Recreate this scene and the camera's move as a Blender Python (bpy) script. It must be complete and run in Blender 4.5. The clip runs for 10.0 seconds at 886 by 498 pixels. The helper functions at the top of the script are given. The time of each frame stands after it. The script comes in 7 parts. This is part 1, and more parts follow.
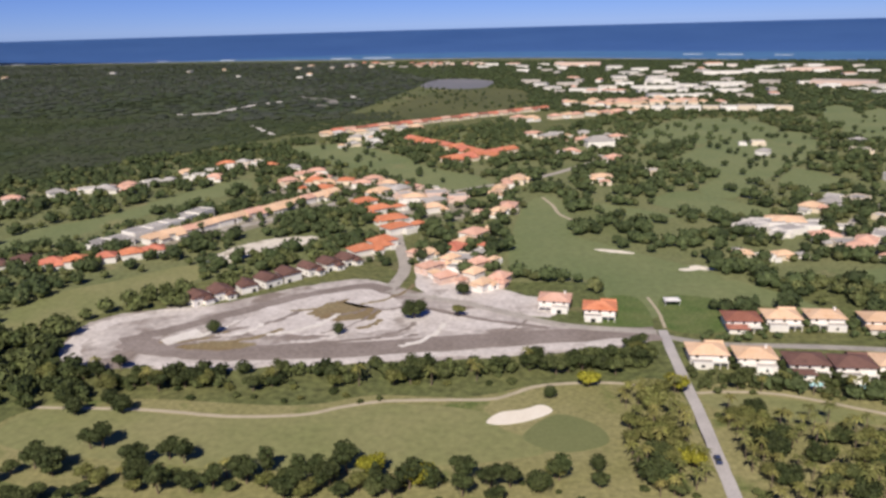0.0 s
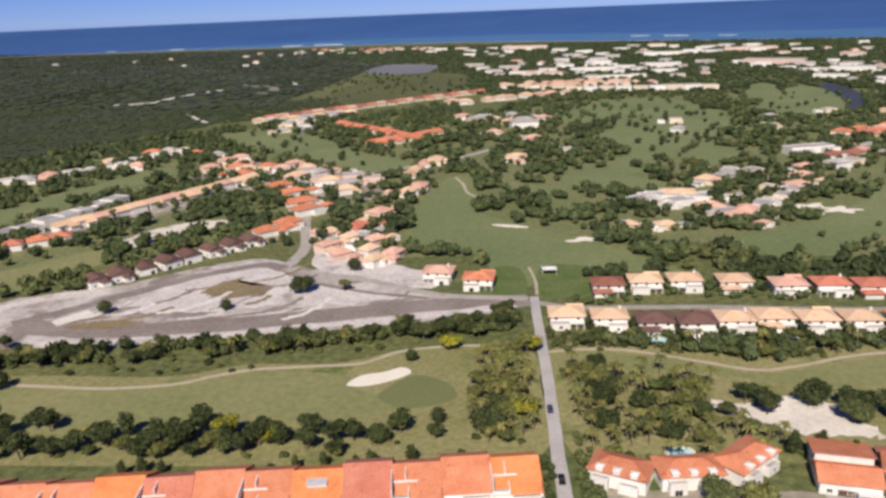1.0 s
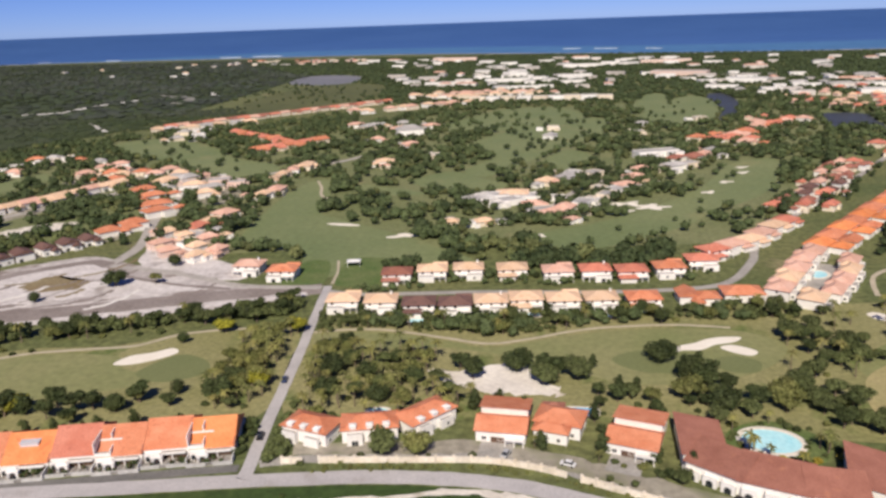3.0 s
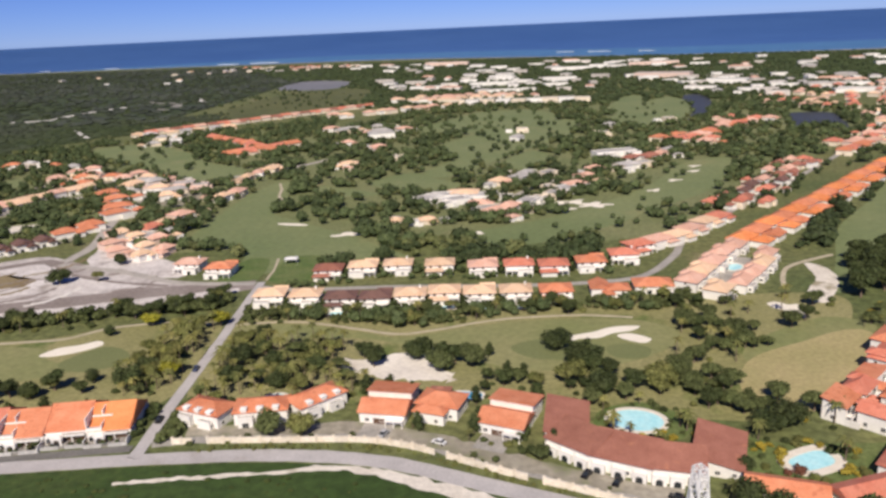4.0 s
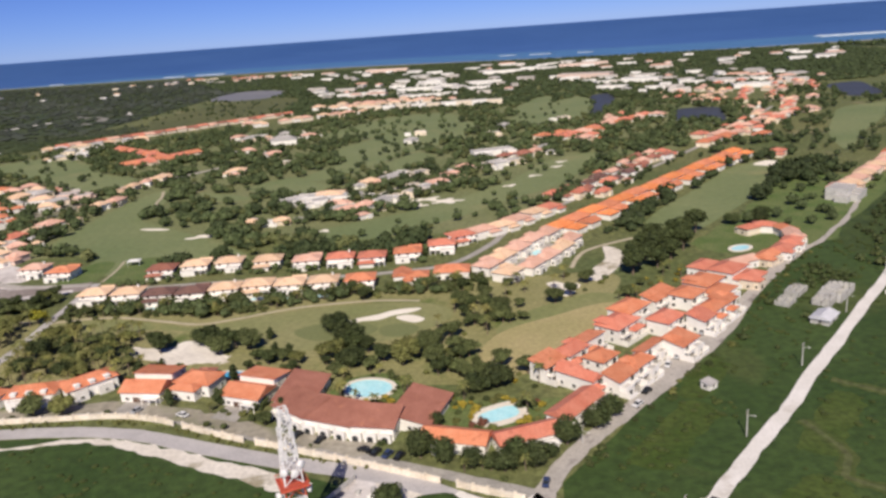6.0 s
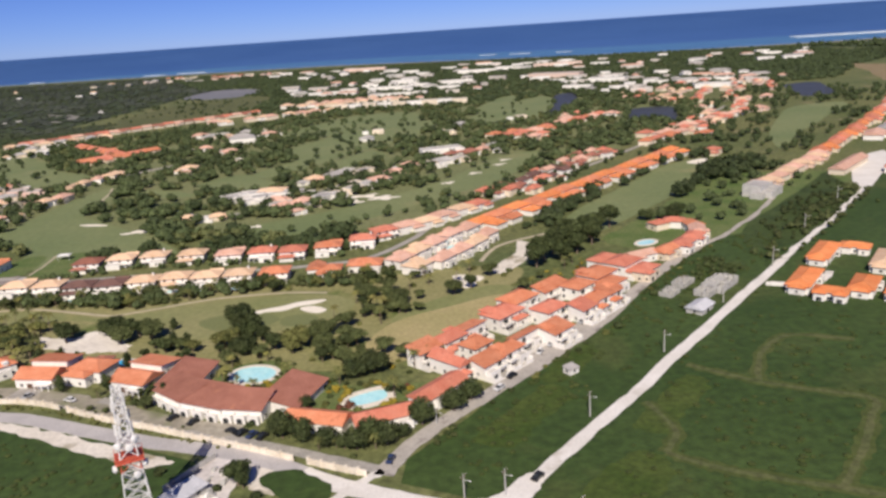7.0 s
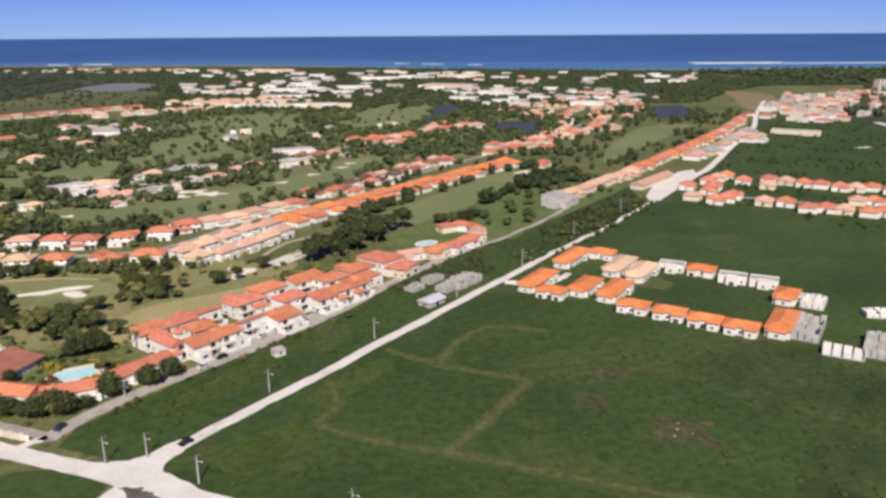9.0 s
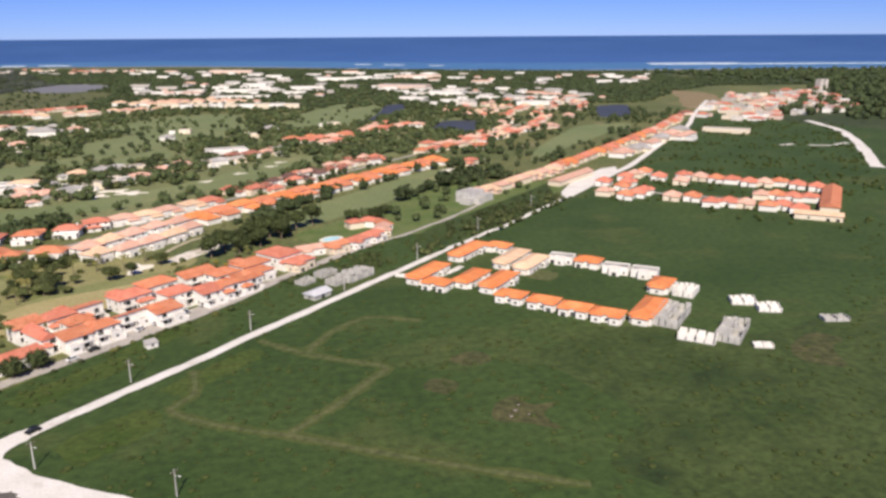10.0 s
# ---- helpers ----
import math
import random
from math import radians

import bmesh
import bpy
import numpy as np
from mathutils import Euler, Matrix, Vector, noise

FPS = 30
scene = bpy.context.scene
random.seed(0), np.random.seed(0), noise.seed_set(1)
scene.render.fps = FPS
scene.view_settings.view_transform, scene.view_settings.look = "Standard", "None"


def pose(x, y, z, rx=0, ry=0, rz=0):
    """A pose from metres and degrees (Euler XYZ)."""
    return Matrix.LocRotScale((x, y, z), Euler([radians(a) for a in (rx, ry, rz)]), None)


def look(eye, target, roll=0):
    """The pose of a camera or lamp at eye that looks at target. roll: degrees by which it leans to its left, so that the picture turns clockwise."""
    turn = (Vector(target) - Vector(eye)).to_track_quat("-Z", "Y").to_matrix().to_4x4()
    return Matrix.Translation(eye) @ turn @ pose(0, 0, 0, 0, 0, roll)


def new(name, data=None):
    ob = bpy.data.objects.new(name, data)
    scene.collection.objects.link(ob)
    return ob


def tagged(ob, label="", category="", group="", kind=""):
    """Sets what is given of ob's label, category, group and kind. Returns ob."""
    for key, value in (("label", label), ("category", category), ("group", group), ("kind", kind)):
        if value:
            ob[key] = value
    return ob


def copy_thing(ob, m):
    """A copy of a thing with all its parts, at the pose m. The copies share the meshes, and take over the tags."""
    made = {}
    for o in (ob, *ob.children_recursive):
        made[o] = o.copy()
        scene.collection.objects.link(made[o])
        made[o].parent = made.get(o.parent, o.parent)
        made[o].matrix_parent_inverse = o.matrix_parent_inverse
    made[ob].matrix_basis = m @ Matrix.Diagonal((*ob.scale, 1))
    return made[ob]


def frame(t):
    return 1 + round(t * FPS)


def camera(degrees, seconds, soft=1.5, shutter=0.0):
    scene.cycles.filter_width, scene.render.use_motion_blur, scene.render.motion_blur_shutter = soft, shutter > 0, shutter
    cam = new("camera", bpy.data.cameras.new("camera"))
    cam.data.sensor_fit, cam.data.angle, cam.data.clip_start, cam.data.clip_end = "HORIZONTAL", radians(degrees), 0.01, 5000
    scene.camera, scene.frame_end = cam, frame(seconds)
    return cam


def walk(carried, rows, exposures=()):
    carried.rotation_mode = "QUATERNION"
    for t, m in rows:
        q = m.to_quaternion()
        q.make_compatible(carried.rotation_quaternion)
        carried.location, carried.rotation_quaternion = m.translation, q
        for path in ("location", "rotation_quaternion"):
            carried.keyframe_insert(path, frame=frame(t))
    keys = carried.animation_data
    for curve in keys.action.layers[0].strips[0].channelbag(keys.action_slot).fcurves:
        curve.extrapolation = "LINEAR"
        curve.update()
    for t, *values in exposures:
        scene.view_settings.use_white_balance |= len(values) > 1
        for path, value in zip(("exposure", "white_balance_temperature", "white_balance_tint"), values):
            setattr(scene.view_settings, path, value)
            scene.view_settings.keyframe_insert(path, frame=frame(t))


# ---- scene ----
cam = camera(60.71, 10.0, soft=2.9)
# seconds, eye, yaw, pitch, roll
ROWS = [
    (0, 17.54, -14.29, 113.46, 3.71, -16.55, -1.57),
    (0.5, 35.00, -21.05, 112.68, 3.90, -17.05, -2.09),
    (1, 52.39, -27.83, 111.92, 1.13, -17.66, -2.41),
    (1.5, 69.72, -34.65, 111.16, 0.35, -18.38, -2.39),
    (2, 86.99, -41.49, 110.41, 0.28, -17.65, -2.32),
    (2.5, 104.20, -48.35, 109.67, -2.16, -17.20, -1.72),
    (4, 155.45, -69.11, 107.48, -1.62, -16.53, -2.70),
    (4.5, 172.41, -76.08, 106.77, -1.56, -17.23, -2.66),
    (5, 189.30, -83.08, 106.06, -2.15, -16.27, -3.37),
    (5.5, 206.13, -90.11, 105.36, -3.28, -16.16, -3.92),
    (7, 257.20, -111.20, 102.90, -4.60, -16.33, -3.95),
    (7.5, 272.83, -118.48, 102.63, -6.15, -15.59, -3.37),
    (8, 289.35, -125.64, 101.96, -5.82, -16.16, -5.18),
    (8.5, 305.81, -132.83, 101.30, -7.23, -17.63, -2.87),
    (9, 322.21, -140.04, 100.65, -10.30, -15.93, -0.42),
    (9.5, 338.54, -147.28, 100.00, -10.34, -16.77, -0.57),
    (10, 354.81, -154.55, 99.36, -12.40, -15.85, -0.40),
]
walk(cam, [(t, pose(x, y, z, 0, 0, yaw) @ pose(0, 0, 0, 90 + pitch) @ pose(0, 0, 0, 0, 0, roll)) for t, x, y, z, yaw, pitch, roll in ROWS],
     exposures=[(0, 0.0), (4, 0.06), (8.5, 0.05), (9.4, 0.08), (10, 0.28)])

# ---- sky, sun ----
SUN_FROM = Vector((-0.14, -0.78, 0.76)).normalized()
world = bpy.data.worlds.new("sky")
scene.world = world
world.use_nodes = True
wn = world.node_tree.nodes
sky = wn.new("ShaderNodeTexSky")
sky.sky_type = "NISHITA"
sky.sun_disc = False
sky.sun_elevation = math.asin(SUN_FROM.z)
sky.sun_rotation = math.atan2(SUN_FROM.x, SUN_FROM.y)
sky.air_density, sky.dust_density, sky.ozone_density = 0.7, 0.0, 5.0
sky.altitude = 1500.0
wn["Background"].inputs["Strength"].default_value = 0.064
tint = wn.new("ShaderNodeMix")
tint.data_type, tint.blend_type = "RGBA", "MULTIPLY"
tint.inputs[0].default_value = 1.0
tint.inputs[7].default_value = (0.64, 0.745, 1.29, 1)
world.node_tree.links.new(sky.outputs["Color"], tint.inputs[6])
world.node_tree.links.new(tint.outputs[2], wn["Background"].inputs["Color"])
sun = new("sun", bpy.data.lights.new("sun", "SUN"))
sun.data.energy, sun.data.angle, sun.data.color = 5.0, radians(0.55), (1.0, 0.89, 0.765)
sun.matrix_world = look(SUN_FROM * 400, (0, 0, 0))


# ---- materials ----
def mat(name, a, b, rough=0.85, big=0.06, fine=1.2, grain=0.35, bump=0.0, shift=0.0, third=None, third_scale=0.02, third_at=0.56, island=None, metal=0.0, bumpscale=None, spec=0.3):
    """Two colours mixed by large noise, darkened and lightened by fine noise; third: a stain of its own shape; shift: change from object to object."""
    m = bpy.data.materials.new(name)
    m.use_nodes = True
    n, l = m.node_tree.nodes, m.node_tree.links
    p = n["Principled BSDF"]
    p.inputs["Roughness"].default_value, p.inputs["Metallic"].default_value = rough, metal
    p.inputs["Specular IOR Level"].default_value = spec
    where = n.new("ShaderNodeNewGeometry")

    def cloud(scale, detail=4.0, rough_=0.6):
        t = n.new("ShaderNodeTexNoise")
        t.inputs["Scale"].default_value, t.inputs["Detail"].default_value, t.inputs["Roughness"].default_value = scale, detail, rough_
        l.new(where.outputs["Position"], t.inputs["Vector"])
        return t.outputs["Fac"]

    def spread(value, lo, hi, to0=0.0, to1=1.0):
        r = n.new("ShaderNodeMapRange")
        for key, v in (("From Min", lo), ("From Max", hi), ("To Min", to0), ("To Max", to1)):
            r.inputs[key].default_value = v
        l.new(value, r.inputs["Value"])
        return r.outputs["Result"]

    def mix(kind, fac, c1, c2):
        x = n.new("ShaderNodeMix")
        x.data_type, x.blend_type = "RGBA", kind
        for key, v in ((0, fac), (6, c1), (7, c2)):
            if isinstance(v, (int, float)):
                x.inputs[key].default_value = v
            elif isinstance(v, tuple):
                x.inputs[key].default_value = (*v, 1)
            else:
                l.new(v, x.inputs[key])
        return x.outputs[2]

    col = mix("MIX", spread(cloud(big), 0.35, 0.65), a, b)
    if third:
        col = mix("MIX", spread(cloud(third_scale, 6.0), third_at, third_at + 0.1), col, third)
    dark = spread(cloud(fine, 3.0), 0.3, 0.7, 1 - grain, 1 + grain)
    if shift or island:
        if island:
            rnd = where.outputs["Random Per Island"]
            dark2 = spread(rnd, 0, 1, *island)
            mul = n.new("ShaderNodeMath")
            mul.operation = "MULTIPLY"
            l.new(dark, mul.inputs[0]), l.new(dark2, mul.inputs[1])
            dark = mul.outputs[0]
        if shift:
            info = n.new("ShaderNodeObjectInfo")
            mul = n.new("ShaderNodeMath")
            mul.operation = "MULTIPLY"
            l.new(dark, mul.inputs[0]), l.new(spread(info.outputs["Random"], 0, 1, 1 - shift, 1 + shift), mul.inputs[1])
            dark = mul.outputs[0]
    grey = n.new("ShaderNodeCombineColor")
    for k in range(3):
        l.new(dark, grey.inputs[k])
    l.new(mix("MULTIPLY", 1.0, col, grey.outputs[0]), p.inputs["Base Color"])
    if bump:
        bp = n.new("ShaderNodeBump")
        bp.inputs["Strength"].default_value, bp.inputs["Distance"].default_value = 1.0, bump
        l.new(cloud(bumpscale or fine, 5.0), bp.inputs["Height"])
        l.new(bp.outputs["Normal"], p.inputs["Normal"])
    return m


GROUND = mat("scrub_ground", (0.095, 0.120, 0.042), (0.155, 0.16, 0.062), big=0.012, fine=0.35, grain=0.45, bump=0.4, third=(0.25, 0.21, 0.12), third_scale=0.02, third_at=0.62)
FIELD = mat("dark_field_grass", (0.034, 0.064, 0.014), (0.051, 0.084, 0.021), big=0.02, fine=0.35, grain=0.3, bump=0.25, third=(0.064, 0.088, 0.024), third_scale=0.022, third_at=0.54, bumpscale=0.9)
FAIRWAY = mat("fairway_grass", (0.195, 0.215, 0.085), (0.255, 0.25, 0.115), big=0.02, fine=0.4, grain=0.16, bump=0.08, third=(0.25, 0.24, 0.10), third_scale=0.025, third_at=0.6)
FARFAIRWAY = mat("green_fairway_grass", (0.150, 0.190, 0.080), (0.195, 0.222, 0.100), big=0.012, fine=0.3, grain=0.14, bump=0.08, third=(0.235, 0.235, 0.11), third_scale=0.02, third_at=0.6)
MARSH = mat("marsh_grass", (0.085, 0.098, 0.036), (0.115, 0.122, 0.046), big=0.006, fine=0.08, grain=0.25, bump=0.2)
ROUGH = mat("dry_rough_grass", (0.22, 0.215, 0.088), (0.285, 0.265, 0.125), big=0.03, fine=0.6, grain=0.25, bump=0.15, third=(0.12, 0.155, 0.045), third_scale=0.04, third_at=0.55)
GREEN = mat("putting_green_grass", (0.158, 0.180, 0.074), (0.172, 0.190, 0.080), big=0.05, fine=0.8, grain=0.1)
LAWN = mat("garden_lawn", (0.085, 0.135, 0.035), (0.14, 0.17, 0.06), big=0.08, fine=0.8, grain=0.3, bump=0.1)
DRYLAWN = mat("yellowed_lawn", (0.40, 0.335, 0.17), (0.33, 0.295, 0.135), big=0.05, fine=0.7, grain=0.18)
FOREST = mat("forest_floor", (0.040, 0.058, 0.022), (0.058, 0.075, 0.03), big=0.006, fine=0.12, grain=0.5, bump=1.0, bumpscale=0.2)
COURSE = mat("thin_course_grass", (0.145, 0.170, 0.070), (0.195, 0.205, 0.095), big=0.018, fine=0.4, grain=0.28, bump=0.2, third=(0.25, 0.225, 0.115), third_scale=0.03, third_at=0.6)
SAND = mat("bunker_sand", (0.78, 0.72, 0.61), (0.84, 0.79, 0.69), big=0.15, fine=2.0, grain=0.07, bump=0.05)
WASTE = mat("pale_waste_sand", (0.62, 0.57, 0.49), (0.74, 0.69, 0.61), big=0.12, fine=0.8, grain=0.15, bump=0.1, third=(0.33, 0.29, 0.20), third_scale=0.09, third_at=0.56)
DIRT = mat("graded_white_dirt", (0.36, 0.32, 0.30), (0.60, 0.56, 0.53), big=0.05, fine=0.35, grain=0.2, bump=0.15, third=(0.25, 0.21, 0.185), third_scale=0.045, third_at=0.52)
DIRTROAD = mat("bare_earth_track", (0.225, 0.19, 0.17), (0.29, 0.25, 0.23), big=0.06, fine=0.6, grain=0.2, bump=0.1)
BROWNDIRT = mat("brown_grassy_earth", (0.22, 0.16, 0.085), (0.26, 0.215, 0.12), big=0.08, fine=0.7, grain=0.25, bump=0.15)
ASPHALT = mat("worn_asphalt", (0.41, 0.39, 0.385), (0.50, 0.475, 0.465), big=0.08, fine=1.5, grain=0.12, third=(0.36, 0.33, 0.31), third_scale=0.05, third_at=0.6)
LANE = mat("dusty_lane_asphalt", (0.36, 0.335, 0.30), (0.46, 0.425, 0.385), big=0.1, fine=1.2, grain=0.18, third=(0.22, 0.2, 0.18), third_scale=0.1, third_at=0.58)
BARESAND = mat("bare_white_sand", (0.66, 0.61, 0.54), (0.80, 0.75, 0.67), big=0.08, fine=0.6, grain=0.12, bump=0.1, third=(0.52, 0.46, 0.37), third_scale=0.07, third_at=0.6)
GRAVEL = mat("white_gravel_road", (0.66, 0.63, 0.58), (0.76, 0.73, 0.69), big=0.1, fine=1.5, grain=0.1, bump=0.06, third=(0.52, 0.48, 0.42), third_scale=0.06, third_at=0.6)
PATH = mat("cart_path_concrete", (0.42, 0.37, 0.27), (0.50, 0.44, 0.33), big=0.2, fine=2.0, grain=0.12)
TRAIL = mat("trodden_field_track", (0.080, 0.098, 0.034), (0.104, 0.112, 0.044), big=0.1, fine=0.5, grain=0.35)
SEA = mat("deep_sea_water", (0.040, 0.094, 0.215), (0.052, 0.114, 0.245), rough=0.28, big=0.002, fine=0.02, grain=0.10, bump=0.5, bumpscale=0.06, spec=0.25)
SHALLOW = mat("reef_lagoon_water", (0.065, 0.165, 0.27), (0.085, 0.20, 0.30), rough=0.3, big=0.004, fine=0.02, grain=0.15, bump=0.3, bumpscale=0.08)
SURF = mat("surf_foam", (0.75, 0.78, 0.8), (0.6, 0.68, 0.74), big=0.03, fine=0.1, grain=0.2)
LAKE = mat("dark_pond_water", (0.055, 0.062, 0.075), (0.068, 0.075, 0.088), rough=0.5, big=0.02, fine=0.2, grain=0.1, bump=0.02, spec=0.1)
LAGOON = mat("pale_lagoon_water", (0.17, 0.175, 0.195), (0.21, 0.21, 0.225), rough=0.7, big=0.01, fine=0.1, grain=0.15, spec=0.1)
GREYSOIL = mat("grey_forest_soil", (0.17, 0.165, 0.14), (0.25, 0.24, 0.21), big=0.02, fine=0.12, grain=0.4)
POOL = mat("turquoise_pool_water", (0.40, 0.78, 0.85), (0.54, 0.86, 0.90), rough=0.12, big=0.25, fine=1.0, grain=0.08, bump=0.02, spec=0.5)
POOLBLUE = mat("blue_pool_water", (0.06, 0.42, 0.75), (0.1, 0.5, 0.8), rough=0.12, big=0.25, fine=1.0, grain=0.08, bump=0.02, spec=0.5)
DECK = mat("cream_pool_deck", (0.68, 0.62, 0.52), (0.76, 0.71, 0.62), big=0.3, fine=2.0, grain=0.08)
PAVE = mat("grey_paving", (0.30, 0.285, 0.26), (0.40, 0.375, 0.34), big=0.2, fine=1.5, grain=0.2)
WHITE = mat("white_stucco", (0.76, 0.73, 0.68), (0.82, 0.80, 0.76), big=0.3, fine=1.5, grain=0.06, shift=0.06, third=(0.60, 0.56, 0.50), third_scale=0.25, third_at=0.64)
CREAM = mat("cream_stucco", (0.70, 0.60, 0.47), (0.76, 0.67, 0.54), big=0.3, fine=1.5, grain=0.08, shift=0.08)
PINK = mat("pink_stucco", (0.68, 0.50, 0.42), (0.74, 0.58, 0.50), big=0.3, fine=1.5, grain=0.08, shift=0.08)
CONCRETE = mat("bare_grey_concrete", (0.40, 0.39, 0.37), (0.52, 0.51, 0.48), big=0.25, fine=1.5, grain=0.15, shift=0.1, third=(0.28, 0.26, 0.24), third_scale=0.3, third_at=0.6)
WALLCREAM = mat("cream_boundary_wall", (0.70, 0.61, 0.48), (0.78, 0.71, 0.60), big=0.25, fine=1.5, grain=0.12, shift=0.12, third=(0.5, 0.42, 0.3), third_scale=0.3, third_at=0.6)

TOWNWALL = mat("weathered_pale_stucco", (0.47, 0.43, 0.39), (0.63, 0.58, 0.53), big=0.02, fine=0.3, grain=0.2, shift=0.2)


def roof_mat(name, a, b, stain):
    return mat(name, a, b, rough=0.8, big=0.22, fine=3.0, grain=0.2, bump=0.05, shift=0.12, third=stain, third_scale=0.35, third_at=0.6, bumpscale=4.0)


ORANGE = roof_mat("orange_clay_tiles", (0.55, 0.19, 0.095), (0.64, 0.26, 0.145), (0.45, 0.15, 0.08))
BRIGHT = roof_mat("bright_orange_tiles", (0.68, 0.215, 0.075), (0.74, 0.28, 0.11), (0.56, 0.18, 0.07))
RED = roof_mat("red_clay_tiles", (0.55, 0.18, 0.115), (0.63, 0.245, 0.165), (0.46, 0.15, 0.10))
PALE = roof_mat("faded_peach_tiles", (0.70, 0.47, 0.30), (0.75, 0.54, 0.375), (0.60, 0.37, 0.225))
PINKROOF = roof_mat("faded_pink_tiles", (0.62, 0.355, 0.26), (0.69, 0.44, 0.345), (0.54, 0.30, 0.22))
BROWN = roof_mat("red_brown_tiles", (0.29, 0.118, 0.082), (0.36, 0.155, 0.11), (0.40, 0.17, 0.105))
DARK = roof_mat("dark_brown_tiles", (0.135, 0.075, 0.062), (0.18, 0.10, 0.082), (0.11, 0.065, 0.055))
FLATROOF = mat("grey_flat_roof", (0.34, 0.325, 0.31), (0.50, 0.475, 0.455), big=0.05, fine=1.0, grain=0.12, shift=0.12)
GLASS = mat("dark_window_glass", (0.02, 0.025, 0.03), (0.035, 0.04, 0.045), rough=0.08, big=0.5, fine=2.0, grain=0.1, spec=0.6)
FRAMEW = mat("white_window_frame", (0.72, 0.70, 0.66), (0.78, 0.76, 0.72), big=0.5, fine=2.0, grain=0.05)
# dark timber; also the colour of the painted shade on the townhouse fronts
TIMBERSHADE = mat("dark_timber_and_shade", (0.10, 0.06, 0.04), (0.14, 0.085, 0.06), big=0.4, fine=3.0, grain=0.25)
BARK = mat("tree_bark", (0.14, 0.105, 0.075), (0.20, 0.155, 0.115), big=0.6, fine=4.0, grain=0.3, bump=0.03)


def leaf_mat(name, a, b, island=(0.6, 1.45)):
    return mat(name, a, b, rough=0.75, big=0.25, fine=0.9, grain=0.25, shift=0.22, island=island, spec=0.2)


LEAF = leaf_mat("green_foliage", (0.068, 0.085, 0.029), (0.100, 0.116, 0.043))
DARKLEAF = leaf_mat("dark_foliage", (0.038, 0.053, 0.018), (0.060, 0.074, 0.026))
OLIVE = leaf_mat("olive_foliage", (0.105, 0.118, 0.034), (0.150, 0.150, 0.050))
LIME = leaf_mat("yellow_green_foliage", (0.20, 0.205, 0.022), (0.28, 0.26, 0.03))
WOODLEAF = leaf_mat("woodland_foliage", (0.056, 0.078, 0.030), (0.082, 0.104, 0.042), (0.75, 1.25))
WOODDARK = leaf_mat("dark_woodland_foliage", (0.034, 0.051, 0.020), (0.054, 0.070, 0.028), (0.75, 1.25))
WOODOLIVE = leaf_mat("olive_woodland_foliage", (0.088, 0.106, 0.038), (0.125, 0.134, 0.052), (0.75, 1.25))
PALMLEAF = leaf_mat("palm_fronds", (0.150, 0.155, 0.042), (0.215, 0.195, 0.064))
TRAILEDGE = mat("thin_track_grass", (0.058, 0.080, 0.018), (0.078, 0.096, 0.027), big=0.1, fine=0.5, grain=0.25)
BRIGHTWEED = mat("bright_weeds", (0.044, 0.074, 0.012), (0.068, 0.094, 0.020), big=0.06, fine=0.5, grain=0.3, bump=0.2)
BARESOIL = mat("thin_grass_on_soil", (0.056, 0.066, 0.022), (0.084, 0.082, 0.034), big=0.1, fine=0.4, grain=0.4)
MOTTLED = mat("mottled_field_weeds", (0.036, 0.060, 0.014), (0.060, 0.086, 0.024), big=0.045, fine=0.4, grain=0.35, bump=0.3, third=(0.026, 0.044, 0.012), third_scale=0.05, third_at=0.56, bumpscale=0.9)
DARKLANE = mat("dark_lane_paving", (0.15, 0.145, 0.135), (0.21, 0.20, 0.185), big=0.1, fine=1.2, grain=0.2)
PALEDIRT = mat("scraped_white_dirt", (0.54, 0.50, 0.475), (0.66, 0.62, 0.595), big=0.09, fine=0.5, grain=0.18, bump=0.1, third=(0.34, 0.30, 0.275), third_scale=0.07, third_at=0.57)
WEED = mat("low_weeds", (0.038, 0.056, 0.012), (0.058, 0.074, 0.018), rough=0.85, big=0.1, fine=0.8, grain=0.3)
# distant haze is painted in: greyer and bluer than the nearer forest
HAZEFOREST = mat("hazy_far_forest_foliage", (0.056, 0.066, 0.054), (0.074, 0.084, 0.067), rough=0.9, big=0.004, fine=0.05, grain=0.2, third=(0.040, 0.052, 0.030), third_scale=0.003, third_at=0.5, spec=0.05)
FORESTLEAF = mat("forest_foliage", (0.044, 0.060, 0.026), (0.060, 0.076, 0.034), rough=0.85, big=0.008, fine=0.12, grain=0.22, third=(0.060, 0.070, 0.045), third_scale=0.004, third_at=0.5, spec=0.1)
YELLOW = leaf_mat("yellow_flowering_shrub", (0.34, 0.26, 0.035), (0.26, 0.22, 0.04))
REDLEAF = leaf_mat("reddish_shrub", (0.13, 0.05, 0.035), (0.17, 0.075, 0.045))
CAR_PAINTS = [mat(n_, a, b, rough=0.3, big=1.0, fine=4.0, grain=0.03, spec=0.5) for n_, a, b in (
    ("black_car_paint", (0.012, 0.012, 0.014), (0.018, 0.018, 0.02)), ("white_car_paint", (0.72, 0.72, 0.72), (0.76, 0.76, 0.76)),
    ("silver_car_paint", (0.42, 0.43, 0.45), (0.46, 0.47, 0.48)), ("blue_car_paint", (0.03, 0.05, 0.12), (0.04, 0.06, 0.15)))]
DARKPATCH = mat("dark_apron_ground", (0.10, 0.09, 0.08), (0.16, 0.14, 0.125), big=0.3, fine=1.5, grain=0.3)
YARD = mat("tan_yard_ground", (0.27, 0.245, 0.19), (0.36, 0.33, 0.27), big=0.04, fine=0.4, grain=0.25, third=(0.14, 0.16, 0.07), third_scale=0.05, third_at=0.5)
